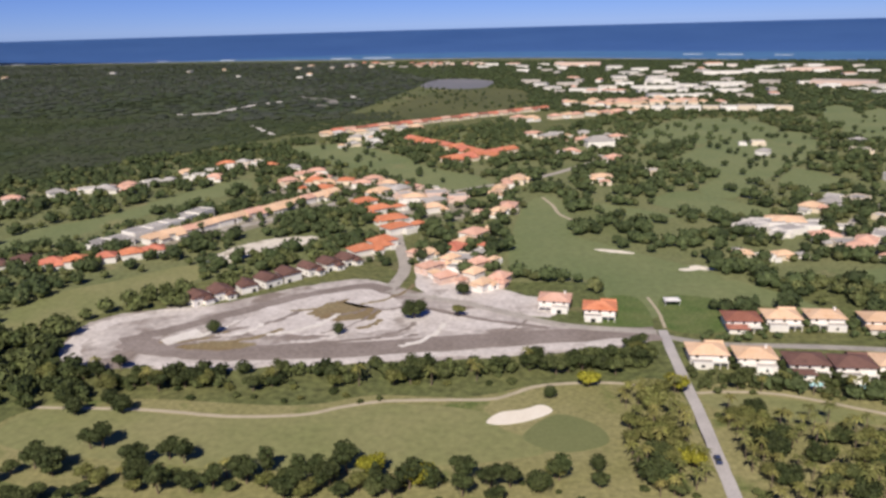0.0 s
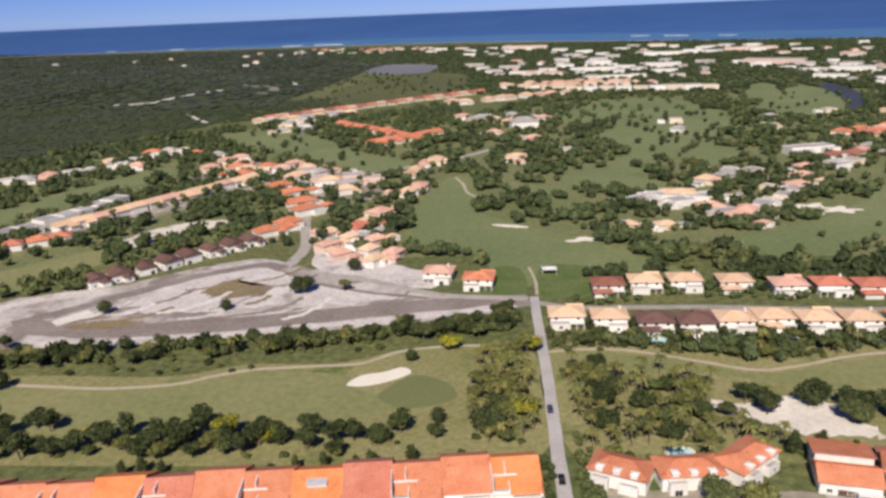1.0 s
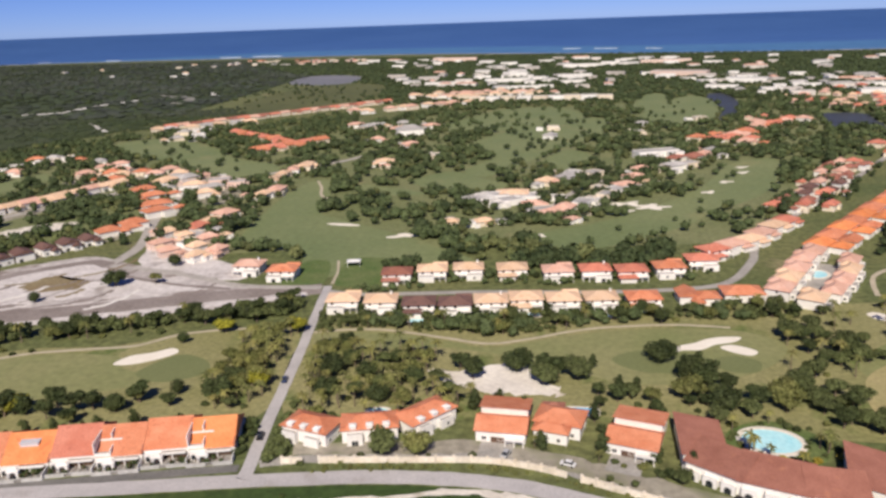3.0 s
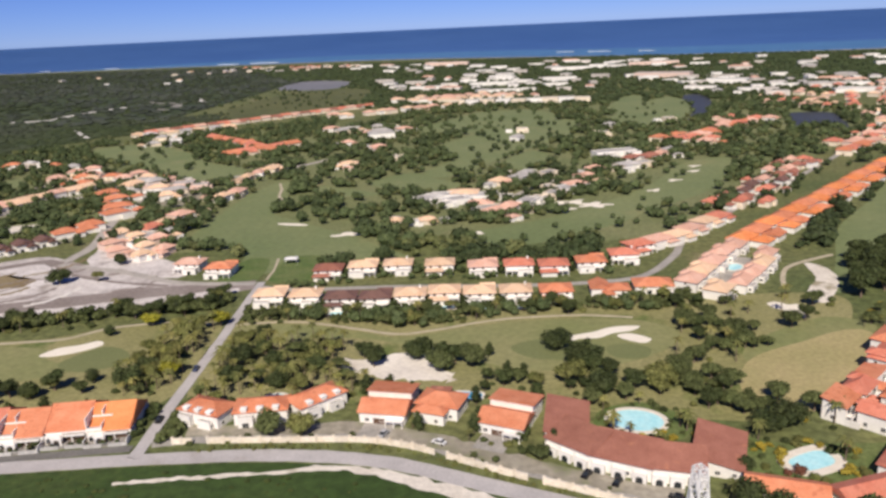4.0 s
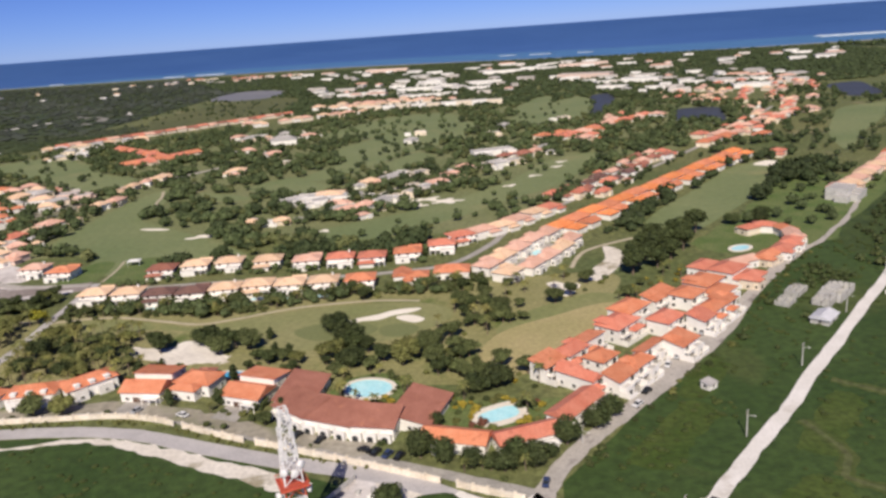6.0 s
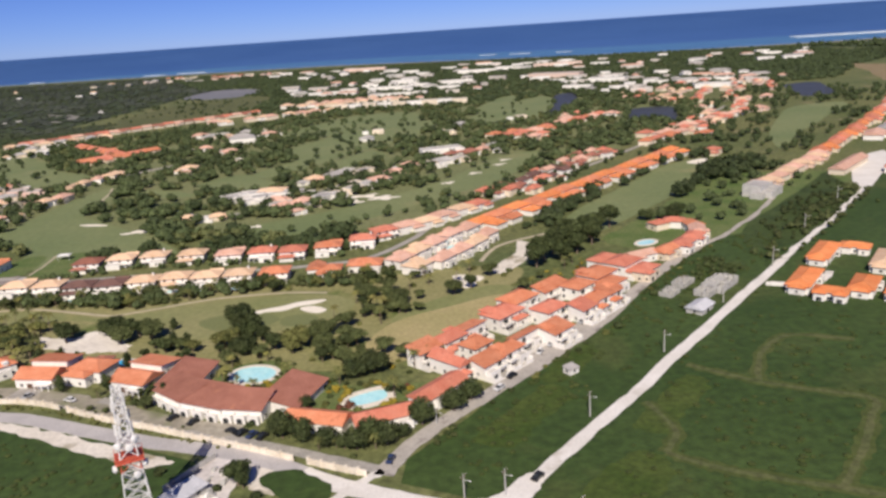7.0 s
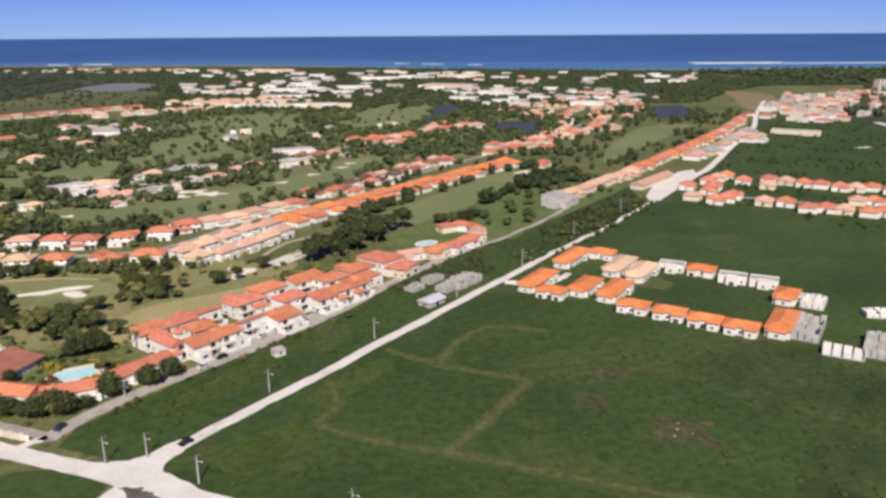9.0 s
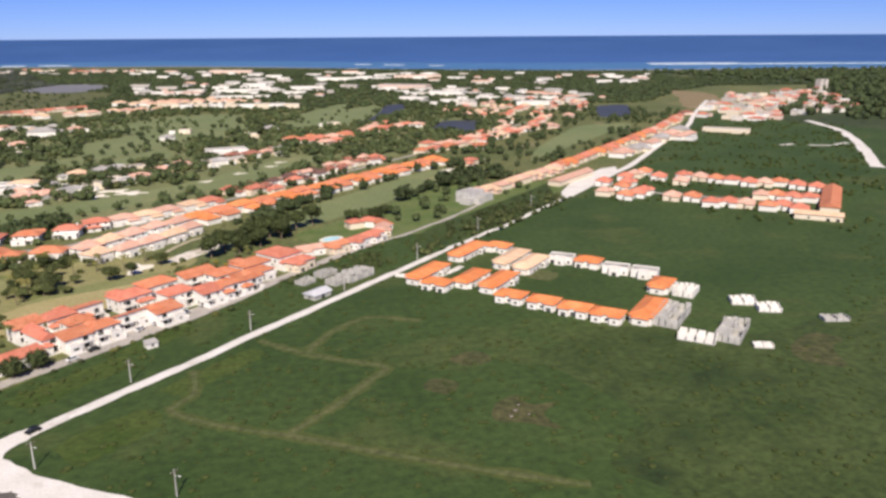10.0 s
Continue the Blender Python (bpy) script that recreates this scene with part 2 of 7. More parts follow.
RUBBER = mat("tyre_rubber", (0.015, 0.015, 0.015), (0.025, 0.025, 0.025), grain=0.1)
STEELRED = mat("red_painted_steel", (0.50, 0.085, 0.045), (0.56, 0.12, 0.07), rough=0.5, grain=0.12)
STEELWHITE = mat("white_painted_steel", (0.70, 0.69, 0.68), (0.76, 0.75, 0.74), rough=0.5, grain=0.1)
SHEET = mat("grey_corrugated_sheet", (0.50, 0.51, 0.54), (0.62, 0.62, 0.65), rough=0.7, big=0.3, fine=2.0, grain=0.15)


# ---- geometry helpers ----
class Geo:
    """Vertices and faces of one mesh."""

    def __init__(self):
        self.v, self.f = [], []

    def add(self, verts, faces):
        k = len(self.v)
        self.v += [tuple(p) for p in verts]
        self.f += [tuple(i + k for i in q) for q in faces]
        return self

    def box(self, x0, y0, z0, x1, y1, z1):
        v = [(x0, y0, z0), (x1, y0, z0), (x1, y1, z0), (x0, y1, z0), (x0, y0, z1), (x1, y0, z1), (x1, y1, z1), (x0, y1, z1)]
        return self.add(v, [(0, 3, 2, 1), (4, 5, 6, 7), (0, 1, 5, 4), (1, 2, 6, 5), (2, 3, 7, 6), (3, 0, 4, 7)])

    def hip(self, cx, cy, z, w, d, rise, gable=False, drop=0.22, along=None):
        """A roof over w x d (overhang included) whose ridge runs along the longer side."""
        x, y = w / 2, d / 2
        along = w >= d if along is None else along
        inset = 0.0 if gable else min(x, y)
        rx, ry = (x - inset, 0) if along else (0, y - inset)
        low = [(-x, -y, -drop), (x, -y, -drop), (x, y, -drop), (-x, y, -drop)]
        top = [(-x, -y, 0), (x, -y, 0), (x, y, 0), (-x, y, 0), (-rx, -ry, rise), (rx, ry, rise)]
        if along:
            faces = [(4, 5, 9, 8), (6, 7, 8, 9), (5, 6, 9), (7, 4, 8)]
        else:
            faces = [(5, 6, 9, 8), (7, 4, 8, 9), (4, 5, 8), (6, 7, 9)]
        faces += [(0, 1, 5, 4), (1, 2, 6, 5), (2, 3, 7, 6), (3, 0, 4, 7), (3, 2, 1, 0)]
        return self.add([(cx + a, cy + b, z + c) for a, b, c in low + top], faces)

    def ridge(self, cx, cy, z, w, d, rise, gable=False, s=0.16):
        """Rounded caps along the ridge and the hips of such a roof."""
        x, y = w / 2, d / 2
        inset = 0.0 if gable else min(x, y)
        rx, ry = (x - inset, 0) if w >= d else (0, y - inset)
        ends = [Vector((cx - rx, cy - ry, z + rise)), Vector((cx + rx, cy + ry, z + rise))]
        lines = [(ends[0], ends[1])]
        if not gable:
            for sx, sy in ((-1, -1), (1, -1), (1, 1), (-1, 1)):
                near = min(ends, key=lambda e: (e - Vector((cx + sx * x, cy + sy * y, z))).length)
                lines.append((Vector((cx + sx * x, cy + sy * y, z)), near))
        for a, b in lines:
            if (b - a).length > 0.3:
                self.beam(a, b, s)
        return self

    def mono(self, cx, cy, z, w, d, rise, drop=0.22):
        """A roof with one slope, high at the back (+y)."""
        x, y = w / 2, d / 2
        v = [(-x, -y, -drop), (x, -y, -drop), (x, y, rise - drop), (-x, y, rise - drop), (-x, -y, 0), (x, -y, 0), (x, y, rise), (-x, y, rise)]
        return self.add([(cx + a, cy + b, z + c) for a, b, c in v], [(3, 2, 1, 0), (4, 5, 6, 7), (0, 1, 5, 4), (1, 2, 6, 5), (2, 3, 7, 6), (3, 0, 4, 7)])

    def beam(self, a, b, s, t=None):
        """A square bar from a to b, s thick, tapering to t."""
        a, b = Vector(a), Vector(b)
        t = s if t is None else t
        way = (b - a).normalized()
        side = way.cross((0, 0, 1) if abs(way.z) < 0.9 else (1, 0, 0)).normalized()
        up = side.cross(way)
        v = [c + (side * i + up * j) * k / 2 for c, k in ((a, s), (b, t)) for i, j in ((-1, -1), (1, -1), (1, 1), (-1, 1))]
        return self.add(v, [(3, 2, 1, 0), (4, 5, 6, 7), (0, 1, 5, 4), (1, 2, 6, 5), (2, 3, 7, 6), (3, 0, 4, 7)])

    def tube(self, pts, radii, n=7):
        k = len(self.v)
        for i, p in enumerate(pts):
            for j in range(n):
                a = math.tau * j / n
                self.v.append((p[0] + radii[i] * math.cos(a), p[1] + radii[i] * math.sin(a), p[2]))
        for i in range(len(pts) - 1):
            for j in range(n):
                self.f.append((k + i * n + j, k + i * n + (j + 1) % n, k + (i + 1) * n + (j + 1) % n, k + (i + 1) * n + j))
        self.f.append(tuple(k + (len(pts) - 1) * n + j for j in range(n)))
        return self

    def mesh(self, name, material, smooth=False):
        me = bpy.data.meshes.new(name)
        me.from_pydata(self.v, [], self.f)
        me.materials.append(material)
        if smooth:
            me.shade_smooth()
        return me


def part(name, geo, material, parent, label="", smooth=False):
    ob = new(name, geo.mesh(name, material, smooth) if isinstance(geo, Geo) else geo)
    ob.parent = parent
    return tagged(ob, label)


def thing(name, x, y, rot, label, category, group="", z=0.0):
    ob = new(name)
    ob.matrix_world = pose(x, y, z, 0, 0, rot)
    ob.empty_display_size = 0.5
    return tagged(ob, label, category, group)


def smooth_line(pts, closed=False, step=6):
    """Catmull-Rom through points of the plan."""
    p = [Vector(q).to_2d() for q in pts]
    n = len(p)
    out = []
    for i in range(n if closed else n - 1):
        q = [p[(i + k) % n] if closed else p[min(max(i + k, 0), n - 1)] for k in (-1, 0, 1, 2)]
        for s in range(step):
            t = s / step
            out.append(0.5 * (2 * q[1] + (q[2] - q[0]) * t + (2 * q[0] - 5 * q[1] + 4 * q[2] - q[3]) * t * t + (3 * q[1] - q[0] - 3 * q[2] + q[3]) * t**3))
    return out if closed else out + [p[-1]]


KEEP_OFF = []  # outlines on which no tree of the scatter stands


def ragged(line, amount, seed):
    rng = random.Random(seed)
    return [q + Vector((rng.uniform(-amount, amount), rng.uniform(-amount, amount))) for q in line]


def patch(name, pts, z, material, label, category, kind="structure", rough=0.0, off=True, round_=True):
    """A flat piece of ground with a rounded outline, with a skirt down to the soil."""
    line = smooth_line(pts, True) if round_ else [Vector(q).to_2d() for q in pts]
    if rough:
        line = ragged(line, rough, len(name) + len(pts))
    if sum(a.x * b.y - b.x * a.y for a, b in zip(line, line[1:] + line[:1])) < 0:
        line.reverse()
    n = len(line)
    g = Geo().add([(q.x, q.y, z) for q in line] + [(q.x, q.y, -0.2) for q in line], [tuple(range(n))] + [(i, n + i, n + (i + 1) % n, (i + 1) % n) for i in range(n)])
    ob = new(name, g.mesh(name, material))
    if off:
        KEEP_OFF.append(np.array([tuple(q) for q in line]))
    return tagged(ob, label, category, kind=kind)


def strip(name, pts, width, z, material, label, category, rough=0.0, parent=None):
    """A road along a smooth line, with a real edge."""
    line = smooth_line(pts)
    left, right = [], []
    for i, q in enumerate(line):
        way = (line[min(i + 1, len(line) - 1)] - line[max(i - 1, 0)]).normalized()
        side = Vector((-way.y, way.x)) * width / 2
        left.append(q + side), right.append(q - side)
    if rough:
        left, right = ragged(left, rough, 3), ragged(right, rough, 5)
    n = len(line)
    v = [(*q, z) for q in left] + [(*q, z) for q in right] + [(*q, -0.2) for q in left] + [(*q, -0.2) for q in right]
    f = []
    for i in range(n - 1):
        f += [(i, n + i, n + i + 1, i + 1), (i, i + 1, 2 * n + i + 1, 2 * n + i), (n + i + 1, n + i, 3 * n + i, 3 * n + i + 1)]
    ob = new(name, Geo().add(v, f).mesh(name, material))
    KEEP_OFF.append(np.array([tuple(q) for q in left + right[::-1]]))
    return tagged(ob, label, category, kind="structure")


def inside(poly, xs, ys):
    """Which of the points lie in the outline."""
    hit = np.zeros(len(xs), bool)
    lo, hi = poly.min(0), poly.max(0)
    k = np.flatnonzero((xs > lo[0]) & (xs < hi[0]) & (ys > lo[1]) & (ys < hi[1]))
    if not len(k):
        return hit
    x, y = xs[k, None], ys[k, None]
    x1, y1 = np.roll(poly[:, 0], 1)[None], np.roll(poly[:, 1], 1)[None]
    x2, y2 = poly[:, 0][None], poly[:, 1][None]
    with np.errstate(divide="ignore", invalid="ignore"):
        cross = ((y1 > y) != (y2 > y)) & (x < (x2 - x1) * (y - y1) / (y2 - y1) + x1)
    hit[k] = cross.sum(1) % 2 == 1
    return hit


def clear_spots(outline, n, seed, grow=0.82, houses=True):
    """Random spots in an outline that lie on no road, lawn, pool or house."""
    rng = np.random.default_rng(seed)
    poly = np.array(outline, float)
    lo, hi = poly.min(0), poly.max(0)
    xs, ys = rng.uniform(lo[0], hi[0], n), rng.uniform(lo[1], hi[1], n)
    ok = inside(poly, xs, ys)
    xs, ys = xs[ok], ys[ok]
    ok = np.ones(len(xs), bool)
    for k in KEEP_OFF:
        ok &= ~inside(k, xs, ys)
    for a, b, r in KEEP_OUT if houses else ():
        ok &= (xs - a) ** 2 + (ys - b) ** 2 > (r * grow) ** 2
    return list(zip(xs[ok].tolist(), ys[ok].tolist()))


KEEP_OUT = []  # circles round the houses


# ---- land and sea ----
g = Geo().add([(-4300, -900, 0), (4300, -900, 0), (4300, 4300, 0), (-4300, 4300, 0)], [(0, 1, 2, 3)])
tagged(new("ground", g.mesh("ground", GROUND)), "dry scrubby green ground of a wide coastal plain", "ground", kind="structure")

COAST = [(-4600, 3500), (-2600, 3080), (-1700, 2960), (-1000, 2860), (-400, 2700), (100, 2560), (520, 2270), (860, 2020), (1260, 1850), (1700, 1770), (2200, 1640), (3000, 1450), (4700, 1100)]


def sea_sheet(name, start, end, z, material, label, lift):
    """Water between two offsets from the coast line; far out the sheet rises to the height at which the sea's rim shows."""
    line = smooth_line(COAST)
    rows = []
    steps = np.linspace(0, 1, 22)
    for s in steps:
        row = []
        for q in line:
            out = Vector((0.32, 0.947))
            far = 4820.0
            c = Vector((180.0, -80.0))
            a = q + out * start
            d = a - c
            b = c + d.normalized() * max(far, d.length) if end is None else q + out * end
            p = a.lerp(b, s)
            r = (p - c).length
            up = 84.0 * max(0.0, min(1.0, (r - 3300) / 1500)) ** 1.5 if lift else 0.0
            row.append((p.x, p.y, z + up))
        rows.append(row)
    n = len(line)
    geo = Geo().add([p for row in rows for p in row], [(i * n + j, i * n + j + 1, (i + 1) * n + j + 1, (i + 1) * n + j) for i in range(len(rows) - 1) for j in range(n - 1)])
    geo.f = [q[::-1] for q in geo.f]
    return tagged(new(name, geo.mesh(name, material, True)), label, "sea", kind="structure")


sea_sheet("water", 0, None, 0.3, SEA, "deep blue open sea meeting a pale sky", True)
sea_sheet("water_shallow", -6, 520, 0.9, SHALLOW, "turquoise shallow water inside the reef", False)
sea_sheet("beach", -10, 2, 1.2, SAND, "narrow white sand beach along the shore", False)
for pts, wide in (([(1560, 2165), (1700, 2130), (1950, 2060), (2200, 1990), (2420, 1890)], 16), ([(1580, 2230), (1720, 2195), (1860, 2150)], 7),
                  ([(-1880, 2990), (-1770, 3000), (-1650, 3000)], 22), ([(-1560, 3040), (-1460, 3020)], 14), ([(-1330, 3010), (-1240, 2990)], 14), ([(-1010, 2935), (-950, 2920)], 12),
                  ([(-560, 2830), (-480, 2818)], 16), ([(-440, 2832), (-380, 2810), (-330, 2795)], 20), ([(640, 2520), (690, 2490)], 9), ([(730, 2450), (790, 2400)], 10), ([(860, 2330), (900, 2300)], 8)):
    strip("surf", pts, wide, 2.2, SURF, "white streak of surf breaking on the reef", "surf", 4)

# forest, field and scrub
forest_outline = [(-1900, 540), (-368, 560), (-340, 612), (-288, 689), (-251, 745), (-211, 813), (-176, 1000), (-110, 1505), (-60, 2050), (-380, 2560), (-1100, 2780), (-2300, 2950), (-3200, 2000)]
patch("ground_forest", forest_outline, 0.05, FOREST, "dense dark green lowland forest", "forest", off=False)
patch("ground_marsh", [(-119, 1054), (-104, 1221), (-66, 1331), (10, 1388), (78, 1321), (80, 1180), (63, 1090), (20, 985), (-25, 945), (-75, 925)], 0.09, MARSH, "open olive marsh clearing in the forest", "marsh", rough=6)
strip("ground_clearing", [(-424, 1046), (-396, 1048), (-374, 1062), (-362, 1110), (-346, 1160), (-322, 1214)], 13, 0.12, GRAVEL, "pale bare strip cut into the forest", "clearing", 4)
strip("ground_clearing", [(-275, 907), (-254, 872), (-222, 818)], 5, 0.12, GRAVEL, "narrow pale strip cut into the forest", "clearing", 1.5)
for pts in ([(-308, 1300), (-290, 1268), (-262, 1240)], [(-262, 1262), (-236, 1210), (-222, 1160)], [(-246, 1150), (-226, 1126)]):
    strip("ground_clearing", pts, 14, 0.13, GREYSOIL, "grey bare strip in the forest", "clearing", 5)
strip("ground_clearing", [(-227, 1317), (-210, 1266), (-190, 1216)], 7, 0.13, GRAVEL, "short pale strip cut into the forest", "clearing", 2)
patch("ground_field", [(279, 34), (288, 42), (304, 58), (323, 76), (341, 95), (366, 120), (399, 153), (432, 186), (475, 227), (505, 258), (532, 287), (591, 351), (629, 392), (704, 488), (884, 736), (1000, 690), (1160, 420), (1500, 200), (1400, -500), (300, -500), (300, 0), (287, 20)], 0.04, FIELD, "dark green overgrown field", "field", off=False, round_=False)
patch("ground_field", [(275, 35), (288, 42), (304, 58), (323, 76), (341, 95), (366, 120), (399, 153), (432, 186), (470, 223), (462, 240), (404, 212), (372, 180), (340, 142), (304, 106), (276, 74), (258, 56), (256, 46)], 0.04, FIELD, "dark green strip of weeds between lane and gravel road", "field", off=False, round_=False)
patch("ground_field", [(-160, 111.5), (0, 109), (78, 108), (100, 107.2), (117, 105.6), (134, 102.2), (149, 96.8), (165, 88), (188, 76), (204, 66), (212, 44), (196, 20), (150, -40), (-160, -60)], 0.04, FIELD, "dark green field inside the bend of the road", "field", off=False, round_=False)
patch("ground_lawn", [(372, 214), (405, 216), (470, 238), (530, 300), (540, 330), (500, 348), (474, 360), (432, 306), (392, 262), (362, 232)], 0.045, LAWN, "green weedy plot beside the lane", "field", rough=1.5, off=False)
patch("ground_field", [(-1500, 88), (-160, 90), (200, 18), (262, 26), (300, -20), (1500, -500), (1500, -880), (-1500, -880)], 0.025, FIELD, "dark green fields on the near side of the road", "field", off=False, round_=False)
patch("ground_woods", [(980, 700), (1400, 1180), (1300, 1700), (1700, 1700), (2600, 1450), (3400, 900), (1900, 60), (1150, 360), (960, 560)], 0.05, FOREST, "dark low woods behind the town", "forest", off=False)

# golf course
patch("ground_course", [(-16, 330), (60, 312), (150, 302), (260, 292), (300, 318), (420, 445), (560, 605), (640, 740), (560, 960), (360, 890), (210, 890), (60, 760), (-20, 640), (-18, 480)], 0.02, COURSE, "thin olive grass between the trees of the golf course", "grass", off=False)
patch("ground_course", [(-390, 340), (-190, 275), (-140, 305), (-60, 352), (-20, 425), (-22, 640), (50, 760), (50, 860), (-140, 770), (-240, 700), (-330, 560), (-390, 530)], 0.018, COURSE, "thin olive grass between the house rows", "grass", off=False)
patch("ground_fairway", [(84, 467), (110, 450), (129, 430), (109, 428), (85, 446)], 0.05, FARFAIRWAY, "olive clearing among trees", "grass")
patch("ground_fairway", [(236, 552), (254, 575), (266, 530), (236, 492), (222, 520)], 0.05, FARFAIRWAY, "olive clearing among trees", "grass")
patch("ground_rough", [(-100, 150), (-60, 146), (0, 143), (72, 143), (76, 210), (56, 212), (34, 211), (10, 202), (-20, 203), (-45, 196), (-100, 200), (-130, 190), (-130, 165)], 0.03, ROUGH, "dry olive rough grass of a golf course", "grass", off=False)
patch("ground_fairway", [(-125, 196), (-95, 192), (-58, 188), (-16, 197), (14, 193), (20, 183), (34, 172), (16, 165), (-31, 160), (-66, 162), (-125, 172)], 0.054, FAIRWAY, "mown olive-green golf fairway", "fairway")
patch("ground_green", [(27, 180), (37, 191), (48, 185), (50, 175), (38, 170), (29, 174)], 0.09, GREEN, "smooth darker putting green beside a bunker", "green")
patch("sand_bunker", [(16, 186), (20, 192), (27, 194), (33, 197), (36, 193), (30, 188), (22, 185)], 0.12, SAND, "white sand bunker beside the putting green", "bunker")
patch("ground_fairway", [(84, 204), (107, 202), (131, 191), (145, 184), (160, 187), (190, 193), (225, 190), (240, 182), (243, 170), (228, 156), (205, 150), (185, 152), (168, 163), (150, 176), (128, 186), (100, 188), (86, 194)], 0.058, FAIRWAY, "mown olive-green golf fairway", "fairway")
patch("ground_green", [(184, 170), (196, 175), (210, 171), (215, 163), (205, 157), (190, 160)], 0.09, GREEN, "smooth darker putting green", "green")
patch("ground_green", [(216, 165), (224, 167), (230, 162), (226, 155), (217, 157)], 0.09, GREEN, "smooth darker putting green by the bunkers", "green")
patch("sand_bunker", [(204.5, 175.4), (209, 177.2), (215, 178.8), (220, 181.4), (226, 182.4), (232, 181.4), (228.5, 178), (221, 176.4), (215.4, 173.2), (209, 173.4), (206, 172.4)], 0.12, SAND, "long lobed white sand bunker", "bunker")
patch("sand_bunker", [(222, 174.4), (227, 175.4), (232.6, 170), (229.4, 166.8), (224.4, 170)], 0.12, SAND, "white sand bunker", "bunker")
patch("sand_bunker", [(205, 154), (208, 155), (209, 153), (206, 152)], 0.12, SAND, "small white sand bunker", "bunker")
patch("ground_waste", [(124, 168), (131, 168), (138, 166), (152, 170), (161, 155), (162, 147), (150, 149), (138, 152), (129, 159)], 0.1, BARESAND, "pale bare sandy lot behind the houses", "sand", rough=1.6)
patch("ground_lawn", [(247, 126), (252, 141), (262, 152), (280, 160), (300, 168), (307, 163), (296, 147), (284, 133), (266, 117), (254, 116)], 0.07, DRYLAWN, "yellowed open lawn beside the townhouses", "lawn")
patch("ground_rough", [(84, 137), (84, 208), (150, 206), (262, 206), (300, 206), (316, 196), (300, 166), (262, 116), (236, 113), (170, 131), (140, 137)], 0.03, ROUGH, "dry olive rough grass with scattered trees", "grass", off=False)
patch("ground_lawn", [(262, 160), (280, 172), (300, 180), (312, 170), (298, 158), (278, 152), (258, 148)], 0.065, FAIRWAY, "olive lawn dotted with shrubs", "lawn", off=False)
patch("ground_garden", [(226, 110), (238, 104), (246, 100), (262, 98), (272, 96), (262, 84), (246, 76), (230, 84)], 0.065, LAWN, "green hotel garden around a pool", "garden", off=False)
patch("ground_garden", [(200, 110), (203, 122), (216, 126), (226, 116), (222, 106), (210, 100)], 0.065, LAWN, "green garden court around an oval pool", "garden", off=False)
patch("ground_fairway", [(27, 338), (33, 420), (46, 480), (62, 486), (66, 440), (64, 392), (84, 366), (110, 336), (138, 300), (150, 274), (118, 286), (98, 292), (84, 270), (68, 268), (64, 312), (40, 322)], 0.062, FARFAIRWAY, "mown green golf fairway", "fairway")
patch("ground_lawn", [(86, 256), (90, 292), (112, 288), (112, 258)], 0.08, LAWN, "bright green fenced playing lawn", "lawn")
patch("ground_lawn", [(60, 262), (68, 292), (80, 290), (79, 258)], 0.08, LAWN, "bright green lawn beside the path", "lawn")


def bunker(x, y, w, d, rot, lobes, label, seed):
    """A sand bunker with a lobed, slightly uneven rim."""
    rng = random.Random(seed)
    out = []
    for i in range(40):
        a = math.tau * i / 40
        r = 0.74 + 0.26 * math.cos(lobes * a + seed) + 0.1 * math.cos((lobes + 2) * a + 2 * seed) + rng.uniform(-0.04, 0.04)
        p, q = w / 2 * r * math.cos(a), d / 2 * r * math.sin(a)
        c, s = math.cos(radians(rot)), math.sin(radians(rot))
        out.append((x + p * c - q * s, y + p * s + q * c))
    return patch("sand_bunker", out, 0.12, SAND, label, "bunker", round_=False)


bunker(81, 359.5, 20, 8, -12, 2, "thin white sand bunker", 1)
bunker(115, 330.5, 21, 9, 6, 3, "white sand bunker", 2)
bunker(185, 319, 10, 6, 0, 3, "small white sand bunker", 9)
patch("ground_fairway", [(180, 318), (222, 340), (259, 366), (306, 413), (355, 484), (393, 494), (345, 400), (290, 350), (255, 318), (205, 292)], 0.066, FARFAIRWAY, "long mown golf fairway between trees", "fairway")
bunker(238, 361, 22, 15, 30, 5, "lobed white sand bunker in a cluster", 3)
bunker(246, 378, 26, 11, 10, 4, "lobed white sand bunker in a cluster", 4)
bunker(259, 368, 23, 16, -20, 5, "lobed white sand bunker in a cluster", 5)
for bx, by in ((300, 398), (322, 425), (345, 452), (352, 470)):
    bunker(bx + 5, by, 12, 7, 20, 3, "small white sand bunker", bx)
patch("ground_fairway", [(316, 206), (336, 240), (366, 292), (409, 340), (455, 392), (486, 405), (470, 362), (432, 312), (392, 270), (352, 232), (330, 206)], 0.070, FARFAIRWAY, "mown golf fairway along the terraces", "fairway")
bunker(291, 189, 13, 22, 10, 3, "white sand bunker among shrubs", 6)
patch("sand_bunker", [(474, 398), (488, 408), (494, 400), (482, 390)], 0.12, SAND, "white sand bunker", "bunker")
patch("ground_waste", [(322, 240), (328, 234), (325, 218), (310, 196), (303, 196), (306, 206), (318, 222)], 0.1, WASTE, "sandy path edge beside the fairway", "sand", rough=0.6)
patch("ground_fairway", [(-258, 372), (-262, 411), (-232, 447), (-210, 501), (-180, 560), (-161, 527), (-196, 466), (-213, 423), (-229, 384)], 0.074, FARFAIRWAY, "mown golf fairway between house rows", "fairway")
patch("ground_fairway", [(-175, 711), (-134, 742), (-68, 672), (-30, 600), (10, 560), (22, 506), (-20, 520), (-60, 570), (-136, 644)], 0.078, FARFAIRWAY, "mown golf fairway near the forest", "fairway")
